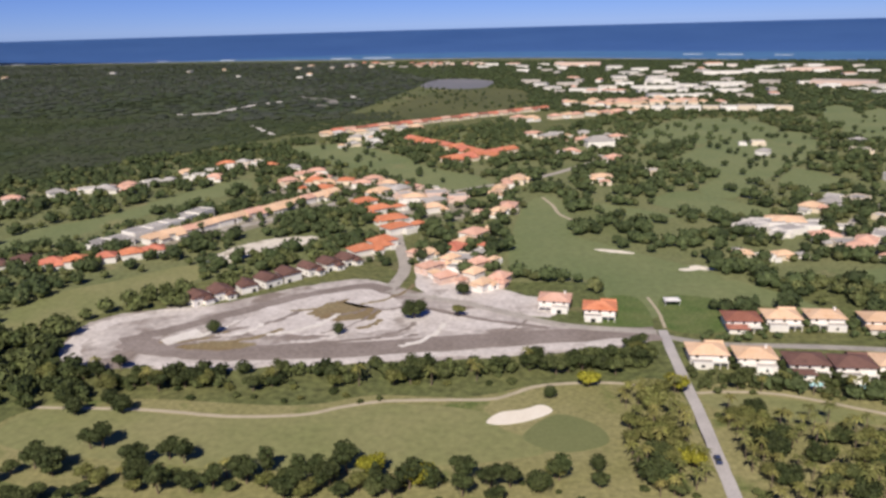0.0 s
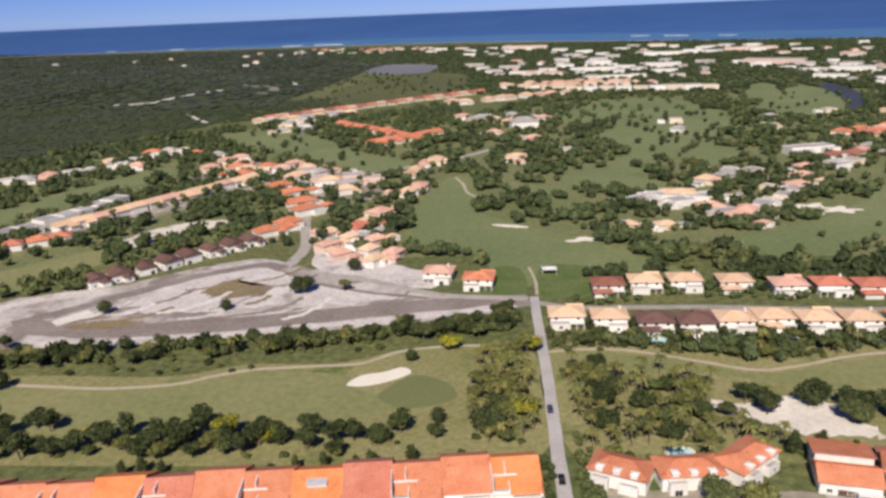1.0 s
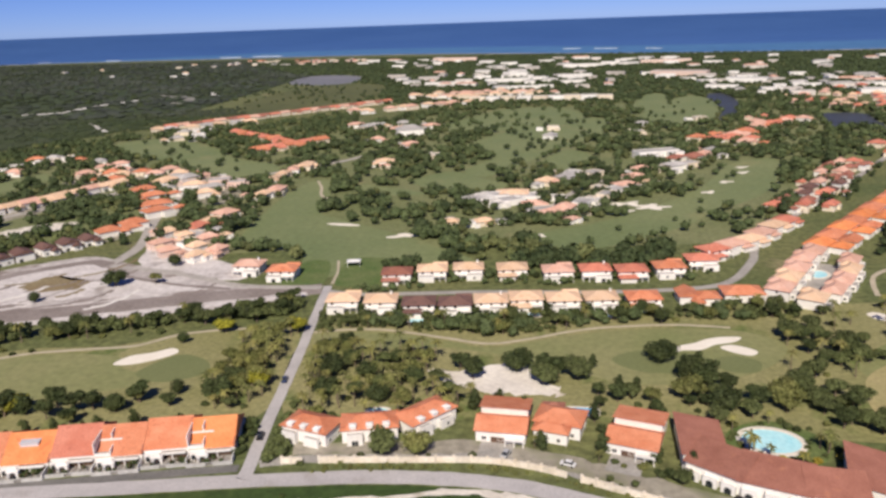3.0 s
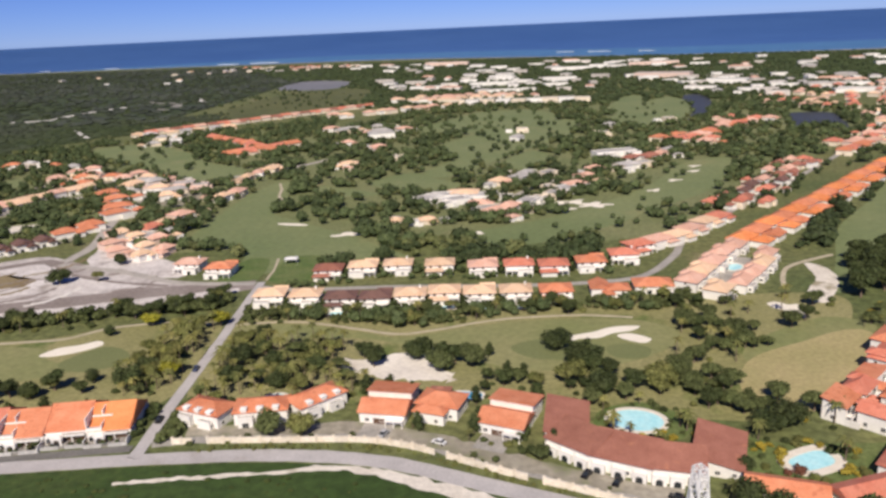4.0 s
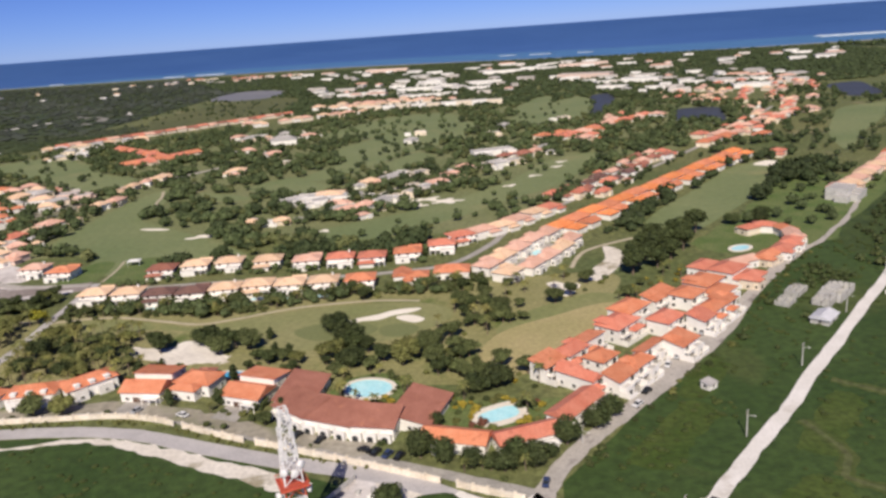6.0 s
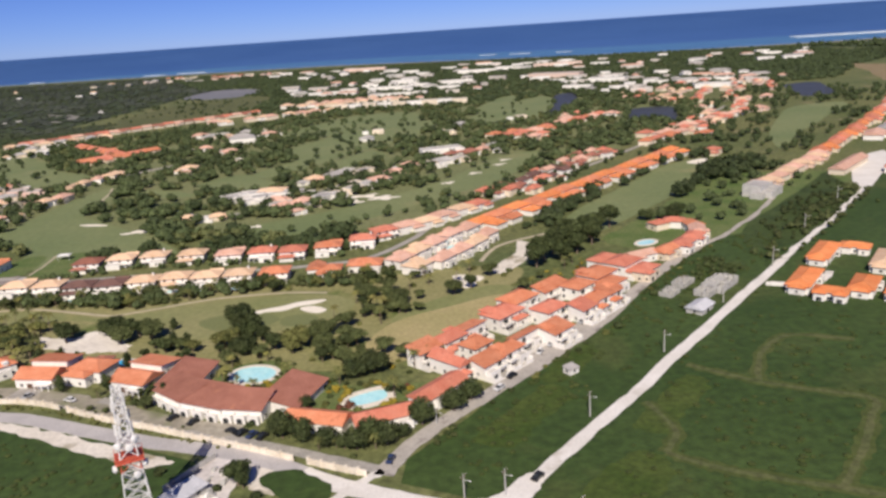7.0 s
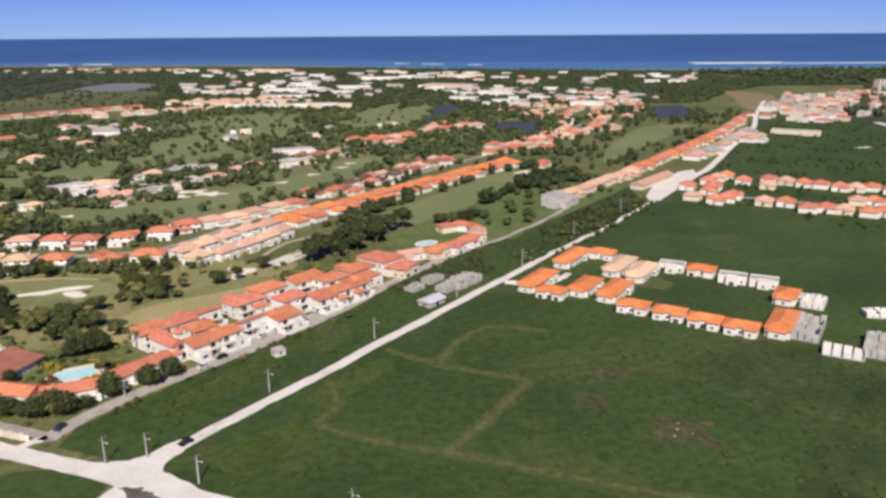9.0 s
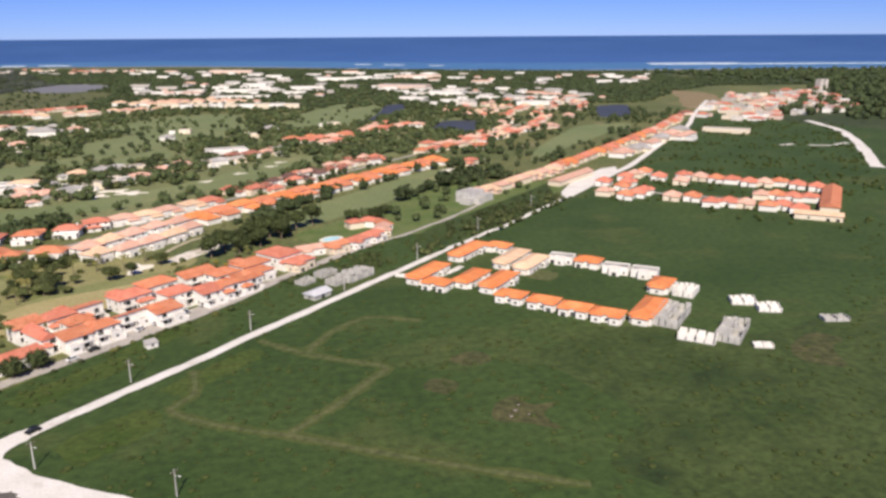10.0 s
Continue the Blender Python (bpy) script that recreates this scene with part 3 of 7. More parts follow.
patch("ground_fairway", [(-188, 270), (-180, 301), (-161, 318), (-134, 342), (-121, 322), (-137, 293), (-152, 266), (-170, 246)], 0.082, FAIRWAY, "mown golf fairway", "fairway")
patch("ground_fairway", [(150, 735), (190, 810), (236, 880), (300, 880), (318, 800), (290, 745), (240, 712), (184, 700)], 0.086, FARFAIRWAY, "broad mown golf fairway", "fairway")
patch("ground_fairway", [(165, 604), (215, 690), (265, 752), (330, 765), (300, 650), (240, 570), (180, 480), (160, 500), (190, 560)], 0.090, FARFAIRWAY, "mown golf fairway with trees", "fairway")
patch("ground_fairway", [(377, 821), (446, 985), (471, 975), (419, 833)], 0.094, FARFAIRWAY, "pale green fairway near the hotels", "fairway")
patch("ground_fairway", [(370, 765), (490, 955), (497, 872), (436, 720), (390, 700)], 0.098, FARFAIRWAY, "mown golf fairway towards the town", "fairway")
patch("ground_fairway", [(556, 424), (584, 490), (636, 572), (688, 640), (746, 652), (732, 612), (690, 574), (640, 518), (602, 479), (574, 440)], 0.102, FARFAIRWAY, "mown golf fairway beside the terraces", "fairway")
patch("ground_fairway", [(120, 470), (150, 500), (170, 470), (190, 440), (165, 420), (140, 440)], 0.106, FARFAIRWAY, "mown golf fairway among trees", "fairway")
patch("pond", [(514, 632), (528, 676), (552, 730), (592, 722), (578, 672), (553, 614), (534, 622)], 0.118, LAKE, "dark still golf course pond", "pond")
patch("pond", [(440, 716), (470, 784), (492, 856), (514, 950), (544, 968), (528, 880), (496, 800), (462, 730)], 0.118, LAKE, "dark narrow golf course pond", "pond")
patch("pond", [(750, 724), (772, 790), (800, 856), (848, 866), (824, 800), (790, 730)], 0.118, LAKE, "dark pond near the town", "pond")
patch("pond", [(-108, 1440), (-112, 1530), (-84, 1640), (-20, 1630), (30, 1540), (12, 1410), (-30, 1382), (-76, 1402)], 0.14, LAGOON, "grey lagoon water behind the hotels", "pond")

# dirt lot
patch("ground_dirt", [(-128, 220), (-139, 229), (-147, 249), (-147, 263), (-137, 275), (-119, 281), (-100, 286), (-74, 305), (-46, 318), (-30, 312), (-12, 298), (36, 266), (72, 255), (75, 245), (28, 233), (-34, 226), (-85, 221), (-112, 223)], 0.08, DIRT, "graded lot of pale dirt awaiting building", "dirt", rough=0.8)
patch("ground_dirt", [(-14, 302), (2, 290), (20, 280), (40, 270), (46, 286), (26, 300), (8, 322), (-6, 346), (-18, 340)], 0.085, PALEDIRT, "pale dirt around unfinished houses", "dirt", rough=1.0)
strip("road_earth", [(-122, 246), (-106, 240), (-84, 236), (-56, 236), (-4, 243), (36, 250), (80, 252.5)], 13, 0.14, DIRTROAD, "bare brown earth road across the graded lot", "road", 0.6)
strip("road_earth", [(-124, 246), (-104, 262), (-82, 282), (-62, 298), (-40, 308), (-28, 302)], 7, 0.13, DIRTROAD, "brown earth track round the graded lot", "road", 0.6)
strip("road_scraped", [(-108, 226.5), (-85, 224.5), (-34, 229), (0, 234), (28, 238), (74, 247.5)], 5.0, 0.145, PALEDIRT, "scraped white dirt edge of the lot", "dirt", 0.8)
patch("ground_scraped", [(-84, 268), (-68, 292), (-46, 308), (-30, 300), (-18, 286), (10, 270), (30, 260), (8, 256), (-20, 256), (-50, 252), (-76, 254)], 0.11, PALEDIRT, "scraped white dirt in the middle of the lot", "dirt", rough=1.4)
strip("road_scraped", [(-131, 222), (-139, 236), (-142, 252), (-137, 266), (-122, 275), (-100, 280)], 8.0, 0.115, PALEDIRT, "scraped white dirt edge of the lot", "dirt", 0.9)
patch("ground_brown", [(-58, 276), (-54, 286), (-46, 289), (-38, 283), (-31, 281), (-29, 271), (-40, 266), (-50, 270)], 0.15, BROWNDIRT, "island of brown grass in the dirt lot", "dirt", rough=1.6)
patch("ground_brown", [(-100, 240), (-90, 245), (-70, 244), (-80, 238)], 0.16, BROWNDIRT, "patch of brown earth in the dirt lot", "dirt", rough=0.8)
strip("road_earth", [(-96, 236), (-70, 240), (-40, 246), (-10, 252)], 2.2, 0.15, DIRTROAD, "wheel track in the dirt lot", "road", 0.5)
strip("road_earth", [(-20, 288), (-2, 276), (18, 266), (40, 258)], 2.6, 0.15, DIRTROAD, "wheel track in the dirt lot", "road", 0.5)
rs = random.Random(12)
for i in range(26):
    u = rs.uniform(0.05, 0.9)
    bx, by = -118 + 150 * u + rs.uniform(-6, 6), 240 + 50 * math.sin(math.pi * min(1.0, u * 1.1)) * rs.random()
    ln, an = rs.uniform(12, 34), rs.uniform(-0.1, 0.55)
    pts = [(bx + ln * q * math.cos(an + q * 0.5), by + ln * q * math.sin(an + q * 0.5)) for q in (0.0, 0.35, 0.7, 1.0)]
    strip("ground_streak", pts, rs.uniform(0.8, 2.6), 0.17 + 0.004 * i, (DIRTROAD, PALEDIRT, BROWNDIRT, DIRTROAD, GRAVEL)[i % 5], "scraped streak in the graded lot", "dirt", 0.7)
patch("ground_yards", [(-142, 508), (-136, 592), (-98, 578), (-56, 560), (-8, 512), (6, 470), (10, 430), (-12, 425), (-30, 440), (-60, 476), (-92, 500)], 0.03, YARD, "pale yards and paving between houses", "yard", rough=2.0, off=False)
patch("ground_yards", [(-180, 350), (-150, 372), (-96, 452), (-82, 470), (-104, 476), (-140, 434), (-190, 372)], 0.032, YARD, "pale yards and paving between houses", "yard", rough=2.0, off=False)
patch("ground_yards", [(-112, 280), (-52, 340), (-40, 350), (-50, 362), (-66, 348), (-118, 296)], 0.033, YARD, "pale yards in front of the duplexes", "yard", rough=1.5, off=False)
YARDS = [np.array(q, float) for q in ([(-142, 508), (-136, 592), (-98, 578), (-56, 560), (-8, 512), (6, 470), (10, 430), (-12, 425), (-30, 440), (-60, 476), (-92, 500)], [(-180, 350), (-150, 372), (-96, 452), (-82, 470), (-104, 476), (-140, 434), (-190, 372)])]
patch("road_slab", [(-109, 247), (-99, 258), (-94, 253), (-104, 242)], 0.25, GRAVEL, "white concrete slab on the dirt lot", "slab", round_=False)
patch("ground_waste", [(-128, 350), (-120, 375), (-103, 390), (-81, 394), (-80, 382), (-98, 366), (-108, 356), (-117, 344)], 0.1, WASTE, "pale bare sand among trees", "sand", rough=1.2)

# roads
road = strip("road", [(-160, 116), (0, 112), (50, 111.6), (78, 111.4), (101, 110.6), (117, 109), (134, 105.6), (149, 100.2), (165, 91.5), (188, 79.5), (203, 73), (222, 63), (240, 49), (257, 39), (272, 30), (285, 20), (300, 8), (330, -18), (380, -60)], 5.6, 0.12, ASPHALT, "grey asphalt road curving past the boundary wall", "road", 0.15)
patch("road_verge", [(124, 103.0), (136, 101.2), (148, 97.0), (158, 91.4), (176, 81), (192, 71.6), (198, 67), (190, 65.6), (181, 71.6), (168, 79.5), (157, 87), (146, 93.6), (134, 99.6), (124, 101.6)], 0.1, WASTE, "wide pale sandy verge beside the asphalt road", "verge", rough=0.7)
strip("road_verge", [(74, 100.4), (86, 101.2), (97, 101.2), (110, 101.0), (122, 101.6), (132, 101.4)], 1.5, 0.112, WASTE, "thin line of pale sand in the weeds", "verge", 0.5)
strip("road_dusty", [(232, 55.5), (240, 49), (257, 39), (272, 30), (285, 20), (300, 8), (330, -18), (380, -60)], 5.4, 0.125, GRAVEL, "dust-covered pale stretch of road near the junction", "road", 0.3)
patch("ground_junction", [(265, 37), (270, 36), (278, 37), (286, 44), (289, 40), (284, 31), (291, 22), (306, 12), (322, 1), (302, 0), (285, 4), (269, 13), (272, 21), (275, 27), (270, 31)], 0.135, GRAVEL, "dusty pale road junction", "junction", rough=0.3)
strip("road_gravel", [(279, 34), (288, 42), (304, 58), (323, 76), (341, 95), (366, 120), (399, 153), (424, 178)], 4.0, 0.12, GRAVEL, "straight white gravel road through the fields", "road", 0.3)
strip("road_gravel", [(424, 178), (450, 204), (475, 227), (505, 258), (534, 288)], 3.0, 0.11, GRAVEL, "narrow overgrown stretch of the gravel road", "road", 0.7)
strip("road_gravel", [(534, 288), (591, 351), (629, 392), (704, 488), (795, 601), (884, 736), (1000, 900)], 5.4, 0.12, GRAVEL, "straight white gravel road through the fields", "road", 0.3)
patch("ground_gravel", [(529, 287), (544, 296), (566, 324), (605, 370), (610, 384), (594, 377), (572, 352), (551, 328), (534, 302)], 0.11, GRAVEL, "wide pale gravel yard at the estate entrance", "yard", rough=0.5, round_=False)
strip("road_gravel", [(252, 52), (246, 48), (240, 42), (233, 32), (226, 20), (214, 0)], 2.6, 0.11, GRAVEL, "narrow pale track beside the compound", "track", 0.3)
strip("road_lane", [(252, 50), (256, 58), (265, 69), (276, 79), (288, 90), (309, 110), (333, 133), (357, 163), (388, 196), (400, 206)], 5.0, 0.11, LANE, "dusty lane along the townhouses", "lane", 0.3)
strip("road_lane", [(399, 205), (420, 222), (450, 252), (476, 282)], 2.6, 0.112, LANE, "narrow overgrown end of the lane", "lane", 0.7)
strip("road_lane", [(287, 91), (302, 105), (326, 129), (347, 155)], 9.0, 0.105, LANE, "dusty parking strip in front of the townhouses", "lane", 0.4)
strip("road_site", [(82.5, 256), (80.5, 215), (79.5, 190), (78, 165), (76.5, 140), (75.5, 116), (75, 112)], 3.6, 0.13, ASPHALT, "narrow grey road across the golf course", "road", 0.1)
strip("path_cart", [(-130, 194), (-93, 193), (-63, 189), (-41, 190), (-29, 195), (-16, 199), (4, 200), (19, 201), (34, 210), (57, 212), (72, 208)], 1.6, 0.13, PATH, "pale concrete cart path along the fairway", "path", 0.1)
strip("path_cart", [(82, 205), (93, 206), (107, 204.5), (120, 199), (131, 193.5), (145, 187), (159, 189), (176, 194), (190, 196), (214, 195), (232, 190)], 1.4, 0.13, PATH, "pale concrete cart path along the fairway", "path", 0.1)
strip("path_cart", [(53, 486), (58, 462), (60, 440), (66, 425)], 2.0, 0.13, PATH, "pale cart path at the edge of the fairway", "path", 0.1)
strip("path_cart", [(84, 258), (85, 275), (84, 292)], 1.2, 0.13, PATH, "footpath between two lawns", "path", 0.1)
strip("path_cart", [(300, 213), (308, 230), (318, 240), (340, 250)], 2.0, 0.13, PATH, "pale cart path around the shrubs", "path", 0.1)
strip("road_street", [(82, 250), (100, 243), (140, 240), (190, 233), (225, 231), (250, 236), (272, 262), (287, 288), (338, 346), (437, 447), (546, 569), (640, 690)], 3.8, 0.12, PAVE, "residential street between two rows of villas", "street", 0.1)
strip("road_street", [(200, 372), (215, 402), (240, 435), (277, 471), (318, 503), (362, 534), (420, 590)], 4.0, 0.12, LANE, "residential street between the villas among trees", "street", 0.2)
strip("road_street", [(-28, 300), (-24, 335), (-33, 385), (-36, 430), (-31, 480), (3, 516), (60, 560), (120, 640)], 6.0, 0.12, LANE, "residential street", "street", 0.2)
strip("road_street", [(-164, 388), (-126, 425), (-95, 460), (-76, 490), (-31, 486)], 6.0, 0.12, LANE, "residential street beside the terrace", "street", 0.2)
strip("road_street", [(-26, 300), (10, 284), (44, 262), (80, 254)], 4.5, 0.16, LANE, "residential street beside the dirt lot", "street", 0.2)
strip("road_drive", [(86, 125), (104, 124), (122, 122.5), (140, 119.5), (155, 112), (168, 104), (184, 94.5), (198, 87), (212, 80)], 6.4, 0.105, YARD, "pale paved drives in front of the houses", "drive", 0.8)
# darker grey than the rest of the service lane
strip("road_lane", [(-60, 112.6), (0, 114.4), (40, 116.0), (73, 117.4)], 3.4, 0.1, DARKLANE, "dark paved service lane before the terrace", "lane", 0.2)
strip("road_lane", [(78, 118.8), (84, 119.8), (98, 119.8), (120, 117.9), (139, 115.6), (153.4, 109.8), (166.6, 101.4), (191.6, 86.8), (213.6, 74.8), (237.6, 60.8), (251, 53)], 3.6, 0.1, PAVE, "grey paved service lane inside the wall", "lane", 0.3)
for i, pts in enumerate(([(345, 91), (352, 84), (360, 76), (370, 69), (381, 63), (383, 58), (376, 50), (368, 40), (360, 32), (353, 25)], [(321, 46), (327, 40), (334, 35), (344, 29), (353, 24.6), (385, 5), (420, -14)], [(321, 46), (327, 56), (325, 72)], [(360, 76), (366, 88), (374, 98), (386, 104), (402, 96)])):
    strip("path_field", pts, 4.2, 0.06 + 0.006 * i, TRAILEDGE, "thin grass along a field track", "track", 0.7)
    strip("path_field", pts, 1.7, 0.09 + 0.006 * i, TRAIL, "faint trodden track across the dark field", "track", 0.3)
for pts in ([(296, 32), (304, 42), (316, 48), (320, 40), (312, 28), (302, 22)], [(276, 62), (290, 78), (302, 88), (306, 80), (296, 68), (284, 56)], [(318, 60), (330, 74), (342, 84), (346, 78), (334, 64), (324, 54)], [(300, 92), (318, 112), (322, 106), (308, 90)]):
    patch("ground_weeds", pts, 0.055, BRIGHTWEED, "brighter green weeds at the field edge", "weeds", rough=1.2, off=False)
patch("road_apron", [(276, 27), (284, 29), (300, 15), (322, 1), (344, -18), (362, -40), (350, -44), (326, -26), (296, -8), (276, 2), (269, 13), (272, 21)], 0.118, GRAVEL, "wide dusty apron at the junction", "road", rough=0.4)
patch("ground_field", [(236, 34), (250, 36), (261, 35.5), (268, 32), (273, 26), (268, 13), (264, -20), (236, -20)], 0.045, FIELD, "green weedy plot beside the junction", "field", off=False, round_=False)
# two irregular patches darker than the gravel of the apron
for pts in ([(276, 24), (280, 23), (284, 19.5), (287, 16), (283, 15.5), (279, 18)], [(287, 14), (290, 13.5), (294, 10), (290, 9.5)]):
    patch("ground_stain", pts, 0.15, DARKPATCH, "dark irregular patch on the apron", "stain", rough=0.7)
patch("ground_weeds", [(434, 60), (470, 74), (512, 58), (560, 66), (640, 30), (640, -20), (560, -60), (470, -80), (426, -50), (436, -22), (428, -6), (446, 14), (438, 38)], 0.05, MOTTLED, "mottled rank weeds over the field", "weeds", rough=0.5, off=False)
for i, pts in enumerate(([(407, 20), (410, 29), (417, 33), (419, 27), (426, 26), (421, 20), (423, 12), (415, 17)], [(392, 44), (397, 49), (403, 44), (398, 38)], [(517, 47), (530, 54), (536, 47), (528, 41), (522, 28), (512, 36)], [(404, 62), (414, 66), (417, 58), (409, 55)])):
    patch("ground_bare", pts, 0.062 + 0.005 * i, BARESOIL, "thin grass on a bare patch of the field", "soil", rough=0.25, off=False)
patch("ground_field", [(434, 232), (476, 272), (519, 315), (535, 330), (528, 300), (519, 274), (491, 242), (460, 213), (436, 195), (420, 200)], 0.047, MOTTLED, "dark weedy plot between lane and gravel road", "field", rough=0.4, off=False)
patch("ground_woods", [(900, 1040), (880, 1300), (905, 1460), (1050, 1510), (1150, 1490), (1345, 1450), (1400, 1180), (1200, 1190), (1074, 1105), (985, 1066)], 0.056, FOREST, "dark wooded ground behind the town", "forest", off=False)
patch("ground_bare", [(1052, 1100), (985, 960), (905, 785), (1010, 868), (1072, 1020)], 0.09, BROWNDIRT, "bare brown field before the town", "field", rough=4)
for pts in ([(804, 452), (812, 454), (820, 456)], [(829, 446), (838, 442), (846, 439)], [(852, 441), (862, 446), (873, 450)]):
    strip("track_far", pts, 5.0, 0.12, GRAVEL, "short strip of pale rubble in the field", "track", 0.8)
strip("track_far", [(960, 620), (930, 530), (870, 430), (800, 330)], 9.0, 0.11, GRAVEL, "pale dirt road at the edge of the fields", "track", 1.0)


# ---- windows, houses ----
WIN = {}


def window_meshes(w, h):
    key = (round(w, 1), round(h, 1))
    if key not in WIN:
        f = Geo().box(-w / 2 - 0.1, -0.07, -0.1, -w / 2, 0.02, h + 0.1).box(w / 2, -0.07, -0.1, w / 2 + 0.1, 0.02, h + 0.1)
        f.box(-w / 2, -0.07, h, w / 2, 0.02, h + 0.1).box(-w / 2 - 0.05, -0.13, -0.1, w / 2 + 0.05, 0.02, 0).box(-0.03, -0.05, 0, 0.03, 0.02, h)
        WIN[key] = (f.mesh("window", FRAMEW), Geo().box(-w / 2, -0.03, 0, w / 2, 0.015, h).mesh("pane", GLASS))
    return WIN[key]


def window(parent, x, y, z, turn, w=1.3, h=1.3, fine=True):
    f, p = window_meshes(w, h)
    if not fine:
        ob = part("window", p, None, parent)
        ob.matrix_local = pose(x, y, z, 0, 0, turn)
        return ob
    ob = part("window", f, None, parent)
    ob.matrix_local = pose(x, y, z, 0, 0, turn)
    part("pane", p, None, ob, "dark glass pane")
    return ob


def covered(blocks, me, x, y, z):
    return any(b is not me and abs(x - b[0]) < b[2] / 2 + 0.1 and abs(y - b[1]) < b[3] / 2 + 0.1 and z < b[4] for b in blocks)


def house(name, x, y, rot, blocks, wall, roof, label, group, detail=2, seed=0, category="house", over=0.55, low=0.74):
    """blocks: centre x and y, width, depth, wall height, roof kind (h hip, g gable, m one slope, f flat) and rise.
    detail 2: framed windows and ridge caps; 1: plain panes; 0: none."""
    rng = random.Random(seed * 7 + int(x * 3) + int(y))
    plain = detail == 0 and len(blocks) == 1
    if not plain:
        ob = thing(name, x, y, rot, label, category, group)
        ob.scale = (1, 1, low)
    fine = detail == 2 and y < 150
    if y > 270 and detail == 1:
        detail = 0
    for b in blocks:
        cx, cy, w, d, h, kind, rise = b
        rise *= 1.15 if detail == 2 else 1.4
        body = Geo().box(cx - w / 2, cy - d / 2, -0.3, cx + w / 2, cy + d / 2, h)
        if kind == "g":
            if w >= d:
                body.add([(cx - w / 2, cy - d / 2, h), (cx - w / 2, cy + d / 2, h), (cx - w / 2, cy, h + rise * 0.86), (cx + w / 2, cy - d / 2, h), (cx + w / 2, cy + d / 2, h), (cx + w / 2, cy, h + rise * 0.86)], [(0, 2, 1), (3, 4, 5)])
            else:
                body.add([(cx - w / 2, cy - d / 2, h), (cx + w / 2, cy - d / 2, h), (cx, cy - d / 2, h + rise * 0.86), (cx - w / 2, cy + d / 2, h), (cx + w / 2, cy + d / 2, h), (cx, cy + d / 2, h + rise * 0.86)], [(0, 1, 2), (4, 3, 5)])
        if kind == "f":
            for q in ((cx - w / 2, cy - d / 2, cx + w / 2, cy - d / 2 + 0.2), (cx - w / 2, cy + d / 2 - 0.2, cx + w / 2, cy + d / 2), (cx - w / 2, cy - d / 2 + 0.2, cx - w / 2 + 0.2, cy + d / 2 - 0.2), (cx + w / 2 - 0.2, cy - d / 2 + 0.2, cx + w / 2, cy + d / 2 - 0.2)):
                body.box(q[0], q[1], h, q[2], q[3], h + 0.6)
        if plain:
            ob = tagged(new(name, body.mesh(name, wall)), label, category, group)
            ob.matrix_world = pose(x, y, 0, 0, 0, rot)
            ob.scale = (1, 1, low)
        else:
            part("wall", body, wall, ob)
        if kind == "f":
            part("roof", Geo().box(cx - w / 2 + 0.2, cy - d / 2 + 0.2, h, cx + w / 2 - 0.2, cy + d / 2 - 0.2, h + 0.08), FLATROOF, ob, "flat grey roof")
        elif kind == "m":
            part("roof", Geo().mono(cx, cy, h + 0.24 + max(0.0, -rise), w + 2 * over, d + 2 * over, rise), roof, ob)
            lo, hi = (h + max(0.0, -rise), h + max(0.0, rise))
            x0, x1, y0, y1 = cx - w / 2 + 0.02, cx + w / 2 - 0.02, cy - d / 2 + 0.02, cy + d / 2 - 0.02
            wedge = Geo().add([(x0, y0, h - 0.1), (x1, y0, h - 0.1), (x1, y1, h - 0.1), (x0, y1, h - 0.1), (x0, y0, lo), (x1, y0, lo), (x1, y1, hi), (x0, y1, hi)], [(0, 1, 5, 4), (1, 2, 6, 5), (2, 3, 7, 6), (3, 0, 4, 7), (4, 5, 6, 7)])
            part("upper_wall", wedge, wall, ob)
        else:
            r = part("roof", Geo().hip(cx, cy, h + 0.22, w + 2 * over, d + 2 * over, rise, kind in "gx", along=True if kind == "x" else None), roof, ob)
            if fine and kind != "x":
                part("ridge_tile", Geo().ridge(cx, cy, h + 0.24, w + 2 * over, d + 2 * over, rise, kind == "g"), roof, r)
        if detail:
            for storey in range(max(1, int(h / 2.75))):
                z = 0.95 + storey * 2.85
                for side in range(4):
                    length = w if side % 2 == 0 else d
                    n = max(1, int(length / (3.4 if detail == 2 else 4.6)))
                    for i in range(n):
                        if rng.random() < 0.22:
                            continue
                        s = (i + 0.5) / n * length - length / 2
                        px, py, turn = ((cx + s, cy - d / 2, 0), (cx + w / 2, cy + s, 90), (cx - s, cy + d / 2, 180), (cx - w / 2, cy - s, 270))[side]
                        if side == 2:
                            continue
                        if covered(blocks, b, px, py, z + 0.4):
                            continue
                        door = storey == 0 and side == 0 and rng.random() < 0.4
                        window(ob, px, py, 0.05 if door else z, turn, 1.8 if door else rng.choice((0.9, 1.15)), 2.1 if door else 1.3, fine)
    KEEP_OUT.extend((x + math.cos(radians(rot)) * b[0] - math.sin(radians(rot)) * b[1], y + math.sin(radians(rot)) * b[0] + math.cos(radians(rot)) * b[1], 0.55 * max(b[2], b[3]) + 1.5) for b in blocks)
    return ob


def porch(ob, x0, x1, y0, y1, h, wall, cols=3):
    """A loggia: flat slab on posts with a parapet."""
    part("porch_roof", Geo().box(x0, y0, h, x1, y1, h + 0.25).box(x0, y0, h + 0.25, x1, y0 + 0.12, h + 0.95), wall, ob)
    for i in range(cols):
        cx = x0 + 0.2 + (x1 - x0 - 0.4) * i / max(1, cols - 1)
        part("porch_column", Geo().tube([(cx, y0 + 0.2, 0), (cx, y0 + 0.2, 0.2), (cx, y0 + 0.2, h)], [0.24, 0.18, 0.17], 8), wall, ob)


